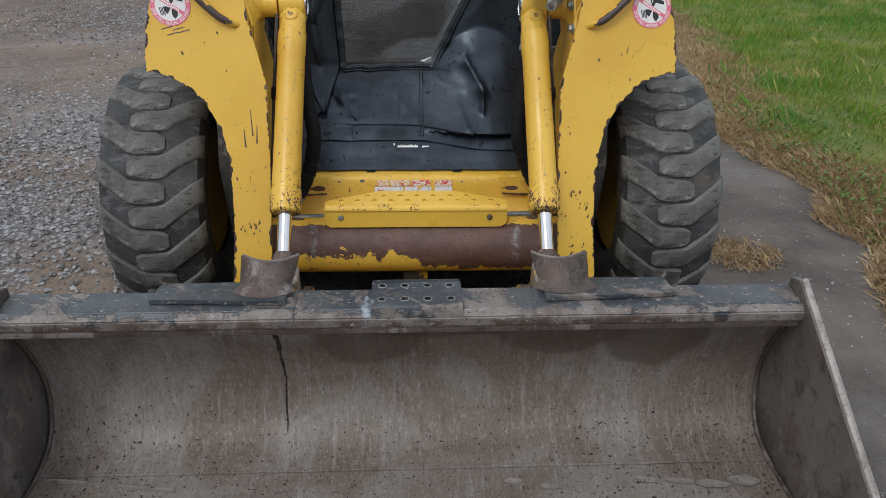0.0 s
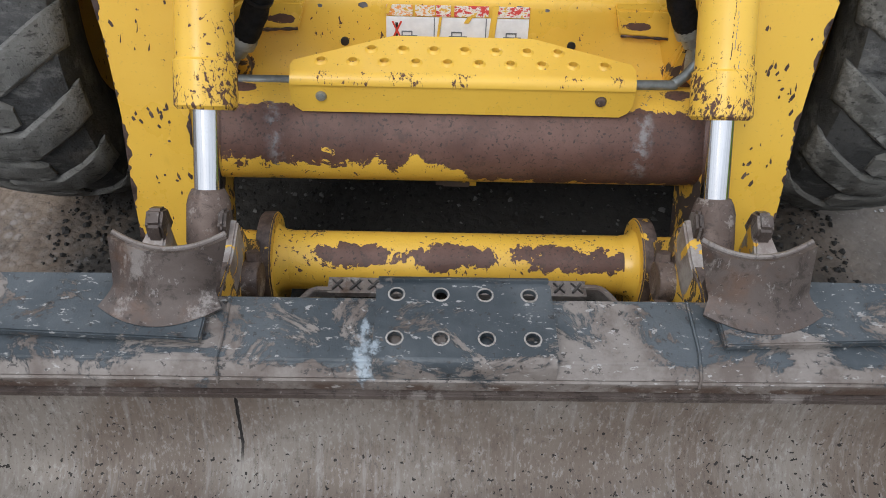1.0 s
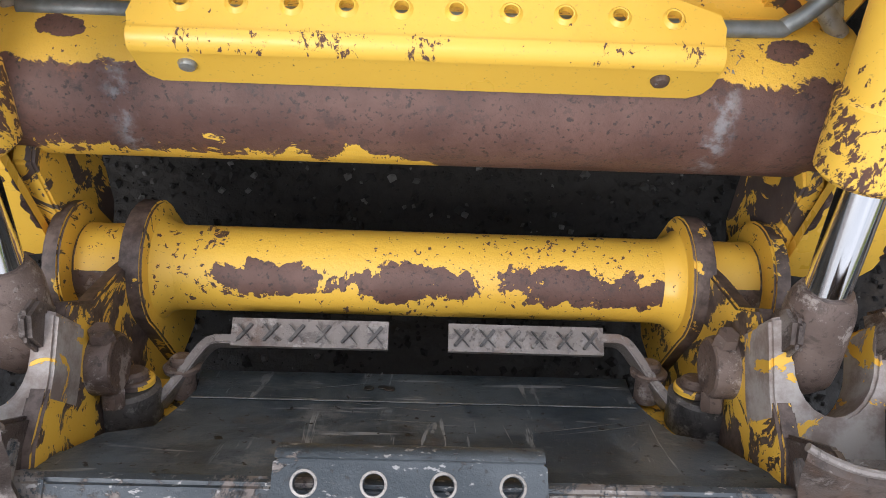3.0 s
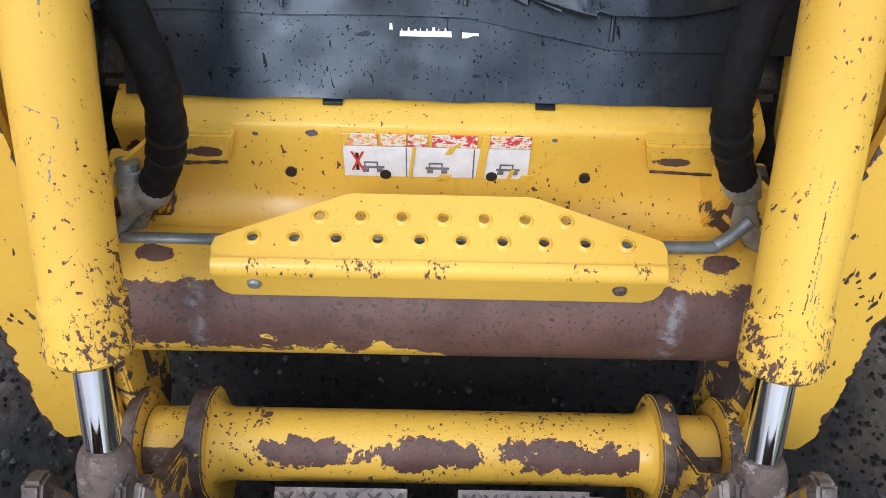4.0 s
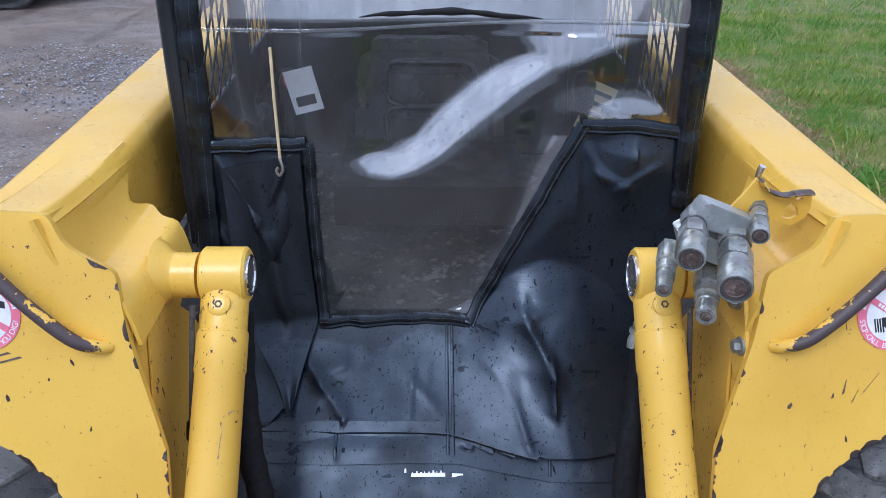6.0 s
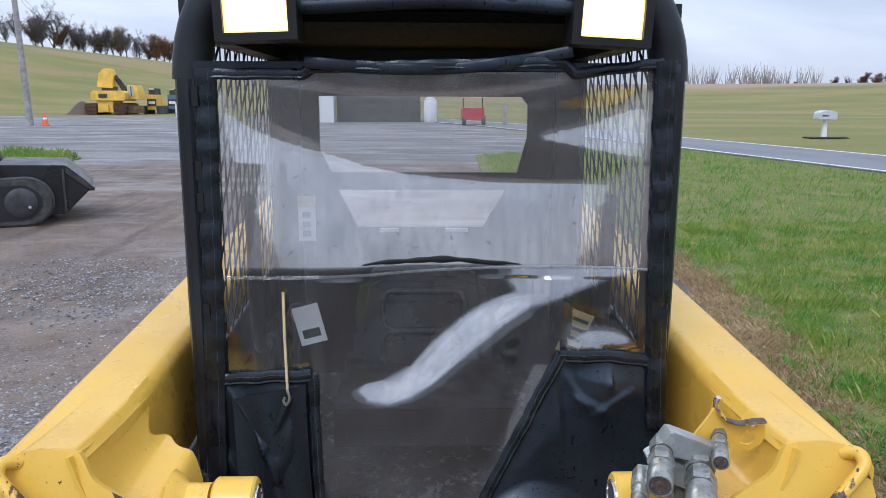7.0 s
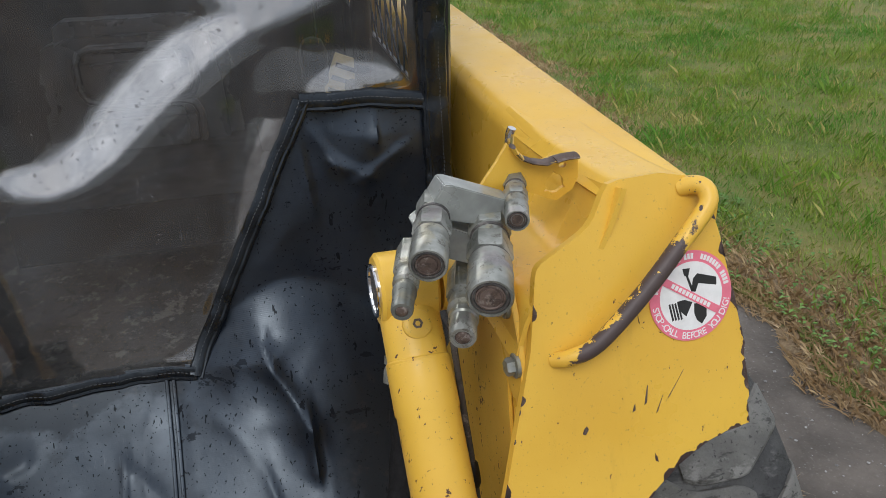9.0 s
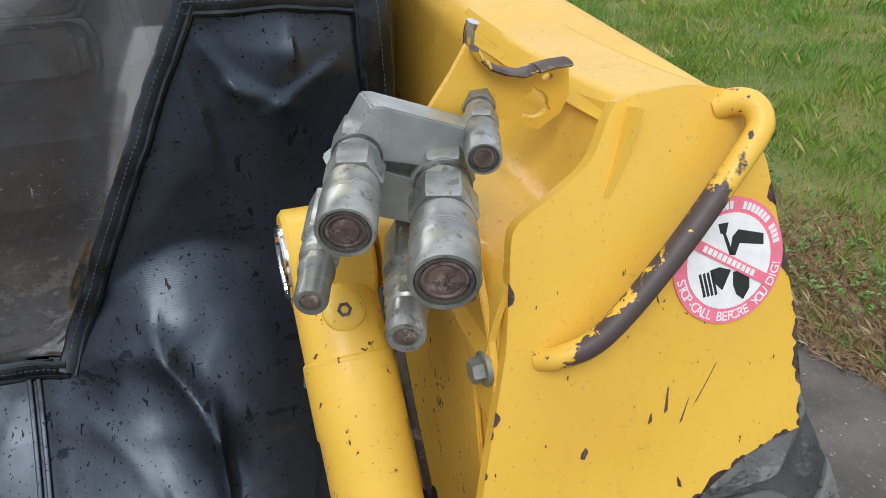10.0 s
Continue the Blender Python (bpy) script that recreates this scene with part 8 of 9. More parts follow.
for k in range(22):
    x, v, a = rng.uniform(-0.22, 0.20), rng.uniform(0.12, 0.95), rng.choice((0.15, 0.3, -0.26, -0.12, 0.9, -1.3, 1.7))
    n = rng.uniform(0.02, 0.13) * (0.35 if abs(a) > 0.5 else 1.0)
    part("scratch", sweep([on_plate(x, v), on_plate(x + n * 0.5 * math.cos(a), v + n * 2.2 * math.sin(a)), on_plate(x + n * math.cos(a), min(0.98, max(0.05, v + n * 4.5 * math.sin(a) + 0.01)))], lambda t: 0.0005 * (1.1 - abs(2 * t - 1)), 5, None, 0.4, (0, 0.9, 0.45)), SCRATCH, back)
for x, v in ((-0.05, 0.80), (-0.035, 0.815), (-0.028, 0.795)):
    part("rust_pit", lathe(on_plate(x, v), on_plate(x, v) + Vector((0, 0.0009, 0.0005)), [(0, 0.006), (0.001, 0.005)], 9), INK_HOLE_BLACK, back)

bucket.rotation_euler = (0, -0.005, 0)
bucket.location = (0, 0, -0.003)

# ---- ground ----
def hill(x, y):
    """Height of the land: level lot, then slopes, higher towards the north-west."""
    r = math.hypot(x, y)
    if r < 45 or y < -60:
        h = 0.0
    else:
        a = math.atan2(x, y)
        t = max(0.0, min(1.0, (r - 112) / 140))
        t = t * t * (3 - 2 * t)
        west = 1 / (1 + math.exp((a + 0.12) / 0.07))
        h = t * ((6.6 + 1.2 * wav(x * 0.01, y * 0.01)) * (1 - west) + (12.4 + 23.4 * max(-0.1, min(0.5, -a - 0.283))) * west)
        h -= max(0.0, (r - 330) / 1400) * 45
    return h


def ground_sheet():
    b = bmesh.new()
    n = 144
    radii = [0.0, 1.5, 3, 4.5, 6, 8, 11, 15, 20, 26, 33, 41, 50, 60, 70, 80, 92, 105, 120, 135, 150, 170, 190, 210, 235, 260, 290, 340, 420, 600, 1000, 2000]
    mid = b.verts.new((0, 0, 0))
    rings = []
    for r in radii[1:]:
        rings.append([b.verts.new((r * math.sin(k * math.tau / n), r * math.cos(k * math.tau / n), hill(r * math.sin(k * math.tau / n), r * math.cos(k * math.tau / n)) + (0.012 * wav(r * math.sin(k * math.tau / n) * 0.8, r * math.cos(k * math.tau / n) * 0.8) if 5 < r < 40 else 0))) for k in range(n)])
    for k in range(n):
        b.faces.new((mid, rings[0][k], rings[0][(k + 1) % n]))
    for u, v in zip(rings, rings[1:]):
        for k in range(n):
            b.faces.new((u[k], v[k], v[(k + 1) % n], u[(k + 1) % n]))
    return b


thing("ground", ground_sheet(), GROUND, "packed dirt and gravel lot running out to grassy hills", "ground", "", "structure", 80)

# lawn beside the machine, with its ragged edge
LAWN = [(2.3, -6), (1.95, 0.6), (1.72, 2.1), (1.93, 2.62), (1.88, 2.95), (2.02, 3.25), (1.92, 3.75), (1.83, 4.1), (2.02, 4.9), (2.3, 6.2), (2.6, 8.0), (2.5, 13), (1.5, 19), (1.8, 25), (4.5, 28), (9.3, 28.5), (11.25, 18.0), (13.6, 6.0), (15.8, -6)]
LAWN_M = Mat("lawn_soil", 0.9)
LAWN_M.put("Base Color", LAWN_M.mix(LAWN_M.step(LAWN_M.noise(1.3, 6.0, 0.7), 0.3, 0.7), (0.080, 0.130, 0.018), (0.200, 0.175, 0.052)))
LAWN_M.bump(LAWN_M.noise(40.0, 5.0, 0.7), 0.8, 0.02)
b = bmesh.new()
vs = [b.verts.new((x, y, 0.022)) for x, y in LAWN]
es = [b.edges.new((vs[i], vs[(i + 1) % len(vs)])) for i in range(len(vs))]
bmesh.ops.triangle_fill(b, use_beauty=True, edges=es)
ext = bmesh.ops.extrude_face_region(b, geom=b.faces[:])
for v in ext["geom"]:
    if isinstance(v, bmesh.types.BMVert):
        v.co.z = -0.03
thing("lawn", b, LAWN_M.m, "mown green lawn with yellowing patches", "lawn", "", "structure", 80)


def edge_dist(x, y):
    d = 9.0
    for (x1, y1), (x2, y2) in zip(LAWN[:14], LAWN[1:15]):
        a, c = Vector((x1, y1)), Vector((x2, y2))
        t = max(0, min(1, (Vector((x, y)) - a).dot(c - a) / (c - a).length_squared))
        d = min(d, (Vector((x, y)) - a - (c - a) * t).length)
    return d


def blades(name, count, pick, size, mat, label, flat=0.0):
    """Many thin leaves as one mesh."""
    rng = np.random.default_rng(len(name) * 7 + count)
    verts, faces = [], []
    while len(faces) < count:
        p = pick(rng)
        if p is None:
            continue
        x, y, z = p
        h = size * (0.5 + rng.random()) * (1.0 if flat else max(0.45, 1.0 + 1.1 * wav(x * 2.6, y * 2.6, 6.0)))
        a, w = rng.random() * math.tau, size * (0.030 + 0.035 * rng.random())
        tilt = (0.25 + 0.75 * rng.random()) * (0.65 + flat)
        dx, dy = math.cos(a), math.sin(a)
        tx, ty = math.cos(a + 1.4 + rng.random()), math.sin(a + 1.4 + rng.random())
        up = max(0.04, math.cos(tilt * 1.25)) * h
        out = math.sin(tilt * 1.25) * h
        k = len(verts)
        verts += [(x - dx * w, y - dy * w, z), (x + dx * w, y + dy * w, z), (x + tx * out * 0.45 + dx * w * 0.7, y + ty * out * 0.45 + dy * w * 0.7, z + up * 0.65), (x + tx * out, y + ty * out, z + up)]
        faces.append((k, k + 1, k + 2, k + 3))
    me = bpy.data.meshes.new(name)
    me.from_pydata(verts, [], faces)
    me.materials.append(mat)
    return tagged(new(name, me), label, "grass", "", "stuff")


def lawn_pick(y0, y1, x1, power):
    def f(rng):
        y = y0 + (y1 - y0) * rng.random() ** power
        x = 1.7 + (x1 - 1.7) * rng.random() ** 1.3
        if not inside(x, y, LAWN):
            return None
        e = edge_dist(x, y)
        if e < 0.50 and rng.random() > (e / 0.50) ** 1.5 * (0.8 + 1.2 * wav(x * 4, y * 4)):
            return None
        if wav(x * 1.4, y * 1.0, 4.0) + 0.5 * wav(x * 5.0, y * 5.0, 1.0) < -0.28 and rng.random() < 0.55:
            return None
        return x, y, 0.02
    return f


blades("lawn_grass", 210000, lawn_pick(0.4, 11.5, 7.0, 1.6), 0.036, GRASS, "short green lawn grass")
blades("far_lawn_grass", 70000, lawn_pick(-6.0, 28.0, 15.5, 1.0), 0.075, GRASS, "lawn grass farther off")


def straw_pick(rng):
    y = 0.5 + 9.0 * rng.random() ** 1.3
    x = 1.5 + 1.6 * rng.random()
    e = edge_dist(x, y)
    lim = 0.16 + 0.26 * (0.5 + wav(x * 2.5, y * 2.5, 3.0))
    if not inside(x, y, LAWN):
        lim *= 0.22
    return None if e > lim * (0.6 + rng.random()) else (x, y, 0.018 if inside(x, y, LAWN) else 0.004)


blades("dry_edge_grass", 42000, straw_pick, 0.050, STRAW, "dead straw along the lawn edge", 0.9)


def clump_pick(rng):
    a, r = rng.random() * math.tau, rng.random() ** 0.6
    return 1.32 + 0.17 * r * math.cos(a), 2.58 + 0.14 * r * math.sin(a), 0.006


blades("straw_clump", 700, clump_pick, 0.040, STRAW, "clump of dead straw and mud beside the wheel", 0.8)


def isle_pick(rng):
    a, r = rng.random() * math.tau, rng.random() ** 0.5
    return -13.4 + 3.6 * r * math.cos(a), 23.0 + 2.6 * r * math.sin(a), 0.03


blades("island_grass", 9000, isle_pick, 0.16, GRASS, "grass island in the lot")
b = bmesh.new()
vs = [b.verts.new((-13.4 + 3.7 * math.cos(k * math.tau / 32) * (1 + 0.1 * wav(k, 1.0)), 23.0 + 2.7 * math.sin(k * math.tau / 32) * (1 + 0.1 * wav(k, 5.0)), 0.03)) for k in range(32)]
b.faces.new(vs)
ext = bmesh.ops.extrude_face_region(b, geom=b.faces[:])
for v in ext["geom"]:
    if isinstance(v, bmesh.types.BMVert):
        v.co.z = -0.05
thing("grass_island", b, LAWN_M.m, "low grassy island with straw rim in the gravel lot", "lawn", "", "structure", 80)


# bare thatch along the lawn's edge
THATCH = Mat("dead_thatch", 0.95)
tc = THATCH.mix(THATCH.step(THATCH.noise(9.0, 6.0, 0.7), 0.38, 0.62), (0.150, 0.100, 0.058), (0.300, 0.215, 0.125))
tc = THATCH.mix(THATCH.step(THATCH.noise(60.0, 4.0, 0.7, shift=3.0), 0.52, 0.62, 0.0, 0.7), tc, (0.34, 0.26, 0.15))
THATCH.put("Base Color", THATCH.mix(THATCH.step(THATCH.noise(4.0, 5.0, 0.7, shift=7.0), 0.54, 0.64, 0.0, 0.7), tc, (0.09, 0.12, 0.03)))
THATCH.bump(THATCH.noise(70.0, 5.0, 0.7), 0.9, 0.02)
b = bmesh.new()
rows = []
for k in range(160):
    y = -4.0 + 16.0 * k / 159
    x = on_curve([(q, p) for p, q in LAWN[:12]], y)
    w = 0.34 + 0.22 * wav(y * 1.3, 2.0) + 0.08 * wav(y * 5.0, 4.0)
    j = 0.05 * wav(y * 3.0, 9.0)
    rows.append([b.verts.new((x - 0.05 + j, y, 0.0)), b.verts.new((x - 0.02 + j, y, 0.014)), b.verts.new((x + w * 0.5, y, 0.030)), b.verts.new((x + w, y, 0.0))])
for p, q in zip(rows, rows[1:]):
    for k in range(3):
        b.faces.new((p[k], p[k + 1], q[k + 1], q[k]))
thing("lawn_verge", b, THATCH.m, "strip of dead brown thatch along the lawn edge", "lawn", "", "structure", 80)


# weeds at the lawn's edge
WEED = make_blades("weed_leaf", (0.07, 0.19, 0.025), (0.12, 0.24, 0.04), (0.10, 0.22, 0.05))
rng = np.random.default_rng(5)
verts, faces = [], []
for k in range(520):
    y = 1.6 + 3.2 * rng.random()
    x = 1.98 + 0.50 * rng.random() ** 1.3 + 0.1 * wav(y * 2, 1.0)
    for j in range(3):
        a, s0 = rng.random() * math.tau, 0.006 + 0.009 * rng.random()
        z = 0.045 + 0.03 * rng.random()
        c, s1 = math.cos(a), math.sin(a)
        q = len(verts)
        for px, py, pz in ((0.2, 0, -0.5), (1.0, 0.55, 0.2), (2.0, 0, 0.0), (1.0, -0.55, 0.2)):
            verts.append((x + (px * c - py * s1) * s0, y + (px * s1 + py * c) * s0, z + pz * s0))
        faces.append((q, q + 1, q + 2, q + 3))
me = bpy.data.meshes.new("weeds")
me.from_pydata(verts, [], faces)
me.materials.append(WEED)
tagged(new("weeds", me), "broad-leaved green weeds at the lawn edge", "weeds", "", "stuff")


# loose stones on the lot and mud crumbs under the machine
def stones(name, count, pick, lo, hi, mat, label):
    rng = np.random.default_rng(count)
    base = np.array([(1, 0, 0), (0, 1, 0), (-1, 0, 0), (0, -1, 0), (0, 0, 1), (0.6, 0.6, 0.55), (-0.6, 0.5, 0.6), (0, 0, -0.6)])
    tri = [(0, 5, 4), (5, 1, 4), (1, 6, 4), (6, 2, 4), (2, 3, 4), (3, 0, 4), (0, 1, 5), (1, 2, 6), (1, 0, 7), (2, 1, 7), (3, 2, 7), (0, 3, 7)]
    verts, faces = [], []
    for k in range(count):
        x, y = pick(rng)
        r = lo + (hi - lo) * rng.random() ** 2.2
        a = rng.random() * math.tau
        sc = r * (0.7 + 0.6 * rng.random(3)) * (1, 1, 0.75)
        jit = base * sc * (0.85 + 0.3 * rng.random((8, 1)))
        c, s = math.cos(a), math.sin(a)
        q = len(verts)
        verts += [(x + p[0] * c - p[1] * s, y + p[0] * s + p[1] * c, p[2] + r * 0.25) for p in jit]
        faces += [(q + i, q + j, q + m) for i, j, m in tri]
    me = bpy.data.meshes.new(name)
    me.from_pydata([tuple(float(c) for c in v) for v in verts], [], faces)
    me.materials.append(mat)
    return tagged(new(name, me), label, "gravel", "", "stuff")


STONE = Mat("gravel_stone", 0.8)
STONE.put("Base Color", STONE.mix(STONE.island(), (0.09, 0.088, 0.085), (0.40, 0.40, 0.405)))
STONE.bump(STONE.noise(150.0), 0.4, 0.002)
CRUMB = Mat("mud_crumb", 0.85)
CRUMB.put("Base Color", CRUMB.mix(CRUMB.step(CRUMB.island(), 0.80, 1.0), (0.013, 0.012, 0.011), (0.13, 0.125, 0.12)))
CRUMB.bump(CRUMB.noise(150.0), 0.4, 0.002)


def lot_pick(rng):
    while True:
        x, y = -1.0 - 4.5 * rng.random() ** 1.2, 1.2 + 8.0 * rng.random() ** 1.4
        if wav(x * 0.55, y * 0.4, 8.0) + 0.25 > rng.random() * 0.7:
            return x, y


stones("gravel", 30000, lot_pick, 0.003, 0.015, STONE.m, "loose grey gravel on the lot")
stones("mud_crumbs", 9000, lambda rng: (-0.85 + 1.7 * rng.random(), 1.5 + 1.1 * rng.random()), 0.0015, 0.008, CRUMB.m, "dark mud crumbs and stones under the loader")
stones("yard_stones", 2500, lambda rng: (0.95 + 1.0 * rng.random(), 1.0 + 6.0 * rng.random()), 0.002, 0.007, STONE.m, "fine stones on the dark apron")

# ---- road ----
ROADM = Mat("road_asphalt", 0.55)
ROADM.put("Base Color", ROADM.mix(ROADM.step(ROADM.noise(0.8, 6.0, 0.65, stretch=(1, 0.3, 1)), 0.3, 0.7), (0.10, 0.105, 0.115), (0.16, 0.165, 0.175)))
ROADM.bump(ROADM.noise(60.0), 0.3, 0.004)
LINES = [(18.0, -20), (15.3, -2), (13.4, 8), (11.5, 18), (9.6, 28), (7.2, 40), (3.6, 54), (-2.0, 70)]


def strip(off0, off1, z0, z1, name, mat, label):
    b = bmesh.new()
    rows = []
    for i, (x, y) in enumerate(LINES):
        a, c = Vector(LINES[max(0, i - 1)]), Vector(LINES[min(len(LINES) - 1, i + 1)])
        d = (c - a).normalized()
        n = Vector((d.y, -d.x))
        p, q = Vector((x, y)) + n * off0, Vector((x, y)) + n * off1
        h = hill(x, y)
        rows.append([b.verts.new((p.x, p.y, h + z0)), b.verts.new((p.x, p.y, h + z1)), b.verts.new((q.x, q.y, h + z1)), b.verts.new((q.x, q.y, h + z0))])
    for u, v in zip(rows, rows[1:]):
        for k in range(3):
            b.faces.new((u[k], u[k + 1], v[k + 1], v[k]))
    return thing(name, b, mat, label, "road", "", "structure")


strip(0.0, 4.7, -0.1, 0.05, "road", ROADM.m, "wet grey two-lane asphalt road")
strip(0.12, 0.26, 0.0, 0.056, "edge_line", WHITE, "white edge line on the road")
strip(4.35, 4.47, 0.0, 0.056, "far_edge_line", WHITE, "white edge line on the road's far side")

# ---- mailbox across the road ----
mail = empty("mailbox", (19.0, 36.5, 0), "grey metal mailbox on a white post", "mailbox")
GREYBOX = make_plain("mailbox_grey", (0.52, 0.55, 0.58), 0.5)
b = prism([(18.60, 0.90), (18.60, 1.16)] + [(19.02 - 0.42 * math.cos(a), 1.16 + 0.16 * math.sin(a)) for a in [math.pi * k / 10 for k in range(1, 10)]] + [(19.44, 1.16), (19.44, 0.90)], "y", 36.2, 36.8, 0.01)
box_ob = part("box", b, GREYBOX, mail)
for k in range(4):
    part("number_bar", box(18.72 + 0.08 * k, 18.775 + 0.08 * k, 36.19, 36.2, 1.04, 1.11), INK_HOLE_BLACK, box_ob)
part("post", prism([(18.90, 0.0), (19.14, 0.0), (19.10, 0.90), (18.96, 0.90)], "y", 36.42, 36.58, 0.01), WHITE, mail)
b = surface(10, 4, lambda u, v: Vector((18.2 + 1.9 * u, 36.2 + 0.7 * v, 0.05 + 0.05 * math.sin(math.pi * v))), None, 0.02)
part("soil_patch", b, CRUMB.m, mail)

# ---- utility pole and traffic cone ----
POLE = make_plain("pole_wood", (0.34, 0.33, 0.31), 0.8, 0.0, 0.3, 3.0)
pole = thing("utility_pole", tube((-24.6, 51, -0.3), (-24.9, 51, 9.5), 0.21, 0.15, 16), POLE, "weathered grey utility pole", "pole")
cone = empty("traffic_cone", (-23.9, 51.5, 0), "orange traffic cone with white collar", "cone")
ORANGE = make_plain("cone_orange", (0.85, 0.16, 0.05), 0.5)
part("body", lathe((-23.9, 51.5, 0.04), (-23.9, 51.5, 1), [(0, 0.21), (0.38, 0.13), (0.58, 0.085), (0.80, 0.04)], 20), ORANGE, cone)
part("collar", lathe((-23.9, 51.5, 0.40), (-23.9, 51.5, 1), [(0, 0.136), (0.16, 0.098)], 20, closed=False), WHITE, cone)
part("base", box(-24.16, -23.64, 51.24, 51.76, 0, 0.05, 0.02), ORANGE, cone)

# ---- black track loader parked at the edge of the lot ----
tl = empty("track_loader", (-5.05, 11.6, 0), "black compact track loader with bucket lowered", "loader")
BLK = make_plain("black_machine_paint", (0.016, 0.017, 0.018), 0.35, 0.0, 0.4, 3.0)
FARD0 = make_plain("grey_black_steel", (0.05, 0.05, 0.052), 0.5, 0.2, 0.4, 6.0)
TRACKR = make_plain("track_rubber", (0.055, 0.054, 0.052), 0.8, 0.0, 0.4, 12.0)
o = [(-4.87, 0.79), (-4.55, 0.49), (-4.58, 0.44), (-4.92, 0.10), (-5.75, 0.10), (-5.75, 0.82)]
bk = part("bucket", prism(o, "y", 11.85, 13.5, 0.015), BLK, tl, "black loader bucket")
part("side_edge", prism([(-4.86, 0.76), (-4.54, 0.48), (-4.58, 0.43), (-4.90, 0.70)], "y", 11.82, 11.85, 0.005), FARD0, bk)
part("side_rib", box(-4.93, -4.90, 11.81, 11.85, 0.12, 0.74, 0.005), FARD0, bk)
part("cutting_edge", box(-4.66, -4.52, 11.85, 13.5, 0.42, 0.47, 0.01), FARD0, bk)
for y in (11.50, 13.1):
    outer = [(-5.40 + 0.36 * math.cos(a), 0.33 + 0.33 * math.sin(a)) for a in [math.pi * k / 12 - math.pi / 2 for k in range(13)]] + [(-7.00, 0.60), (-7.30, 0.32), (-7.05, 0.0)]
    tr = part("track", prism(outer, "y", y, y + 0.32, 0.03), TRACKR, tl, "dusty black rubber track")
    part("track_well", prism([(-5.46 + (x + 5.40) * 0.78, 0.33 + (z - 0.33) * 0.72) for x, z in outer], "y", y - 0.006, y, 0.0), BLK, tr)
    for x, r, z in ((-5.44, 0.20, 0.33), (-5.95, 0.12, 0.20), (-6.45, 0.12, 0.20)):
        wl_ = part("idler", lathe((x, y - 0.05, z), (x, y, z), [(0, r * 0.5), (0.01, r * 0.8), (0.03, r), (0.05, r)], 24), FARD0, tr)
        part("hub_bolt", lathe((x + r * 0.5, y - 0.06, z - r * 0.3), (x + r * 0.5, y, z - r * 0.3), [(0, 0.016), (0.02, 0.022)], 8), GREYBOX, wl_)
part("body", box(-7.60, -6.0, 11.9, 13.0, 0.5, 1.3, 0.06), BLK, tl)
part("cab_box", box(-7.20, -6.2, 11.9, 13.0, 1.25, 2.05, 0.06), BLK, tl)
for y in (11.75, 13.1):
    b = sweep(smooth_line([(-7.60, y, 1.5), (-6.80, y, 1.40), (-6.0, y, 1.05), (-5.70, y, 0.55)], 6), 0.09, 8)
    part("arm", b, BLK, tl)

tl.rotation_euler = (0, 0, radians(23))

# ---- yellow excavator and other machines at the far side ----
FARY = make_plain("far_yellow", (0.78, 0.50, 0.08), 0.45, 0.0, 0.2, 1.0)
FARD = make_plain("far_dark", (0.05, 0.05, 0.05), 0.6, 0.0, 0.3, 1.0)
EX, EY = -33.4, 88.5
GZ = hill(EX, EY)
ex = empty("excavator", (EX, EY, GZ), "yellow tracked excavator with folded boom, seen from behind", "excavator")
BROWNT = make_plain("rusty_track", (0.13, 0.075, 0.045), 0.85, 0.0, 0.4, 2.0)
up = lambda v: (v[0], v[1], v[2] + GZ)


def crawler(x0, x1):
    tr = part("track", prism([(EX + x0, 0.25), (EX + x0 + 0.2, 0.0), (EX + x1 - 0.2, 0.0), (EX + x1, 0.25), (EX + x1, 1.15), (EX + x1 - 0.2, 1.4), (EX + x0 + 0.2, 1.4), (EX + x0, 1.15)], "y", EY - 2.3, EY + 3.0, 0.08, None, up), BROWNT, ex, "muddy steel track")
    for k in range(8):
        part("grouser", box(EX + x0, EX + x1, EY - 2.42, EY - 2.3, GZ + 0.10 + 0.17 * k, GZ + 0.18 + 0.17 * k, 0.02), BROWNT, tr)
    for k in range(12):
        part("grouser", box(EX + x0, EX + x1, EY - 2.2 + 0.42 * k, EY - 2.05 + 0.42 * k, GZ + 1.4, GZ + 1.47, 0.02), BROWNT, tr)


crawler(-3.1, -1.6)
crawler(0.45, 1.9)
part("side_frame", box(EX + 1.9, EX + 3.9, EY - 1.6, EY - 1.0, GZ + 0.2, GZ + 1.15, 0.15), BROWNT, ex)
house = part("counterweight", prism([(EX - 2.2, 1.95), (EX - 1.9, 1.75), (EX + 1.9, 1.75), (EX + 2.1, 1.95), (EX + 2.1, 2.75), (EX + 1.6, 3.0), (EX - 1.9, 3.0), (EX - 2.2, 2.7)], "y", EY - 2.5, EY + 1.6, 0.05, None, up), FARY, ex)
part("vent", box(EX - 1.2, EX - 0.1, EY - 2.54, EY - 2.5, GZ + 2.1, GZ + 2.6, 0.02), FARD, house)
part("lower_frame", box(EX - 1.5, EX + 0.5, EY - 2.2, EY + 1, GZ + 0.3, GZ + 1.75, 0.1), FARY, ex)
part("rear_hitch", box(EX - 0.9, EX - 0.1, EY - 2.5, EY - 2.2, GZ + 0.4, GZ + 1.3, 0.06), FARY, ex)
# solid dark block put in to draw the shaded gap under the boom
part("boom_gap", box(EX - 1.4, EX + 0.2, EY - 0.8, EY + 0.4, GZ + 3.0, GZ + 3.5, 0.04), FARD, ex)
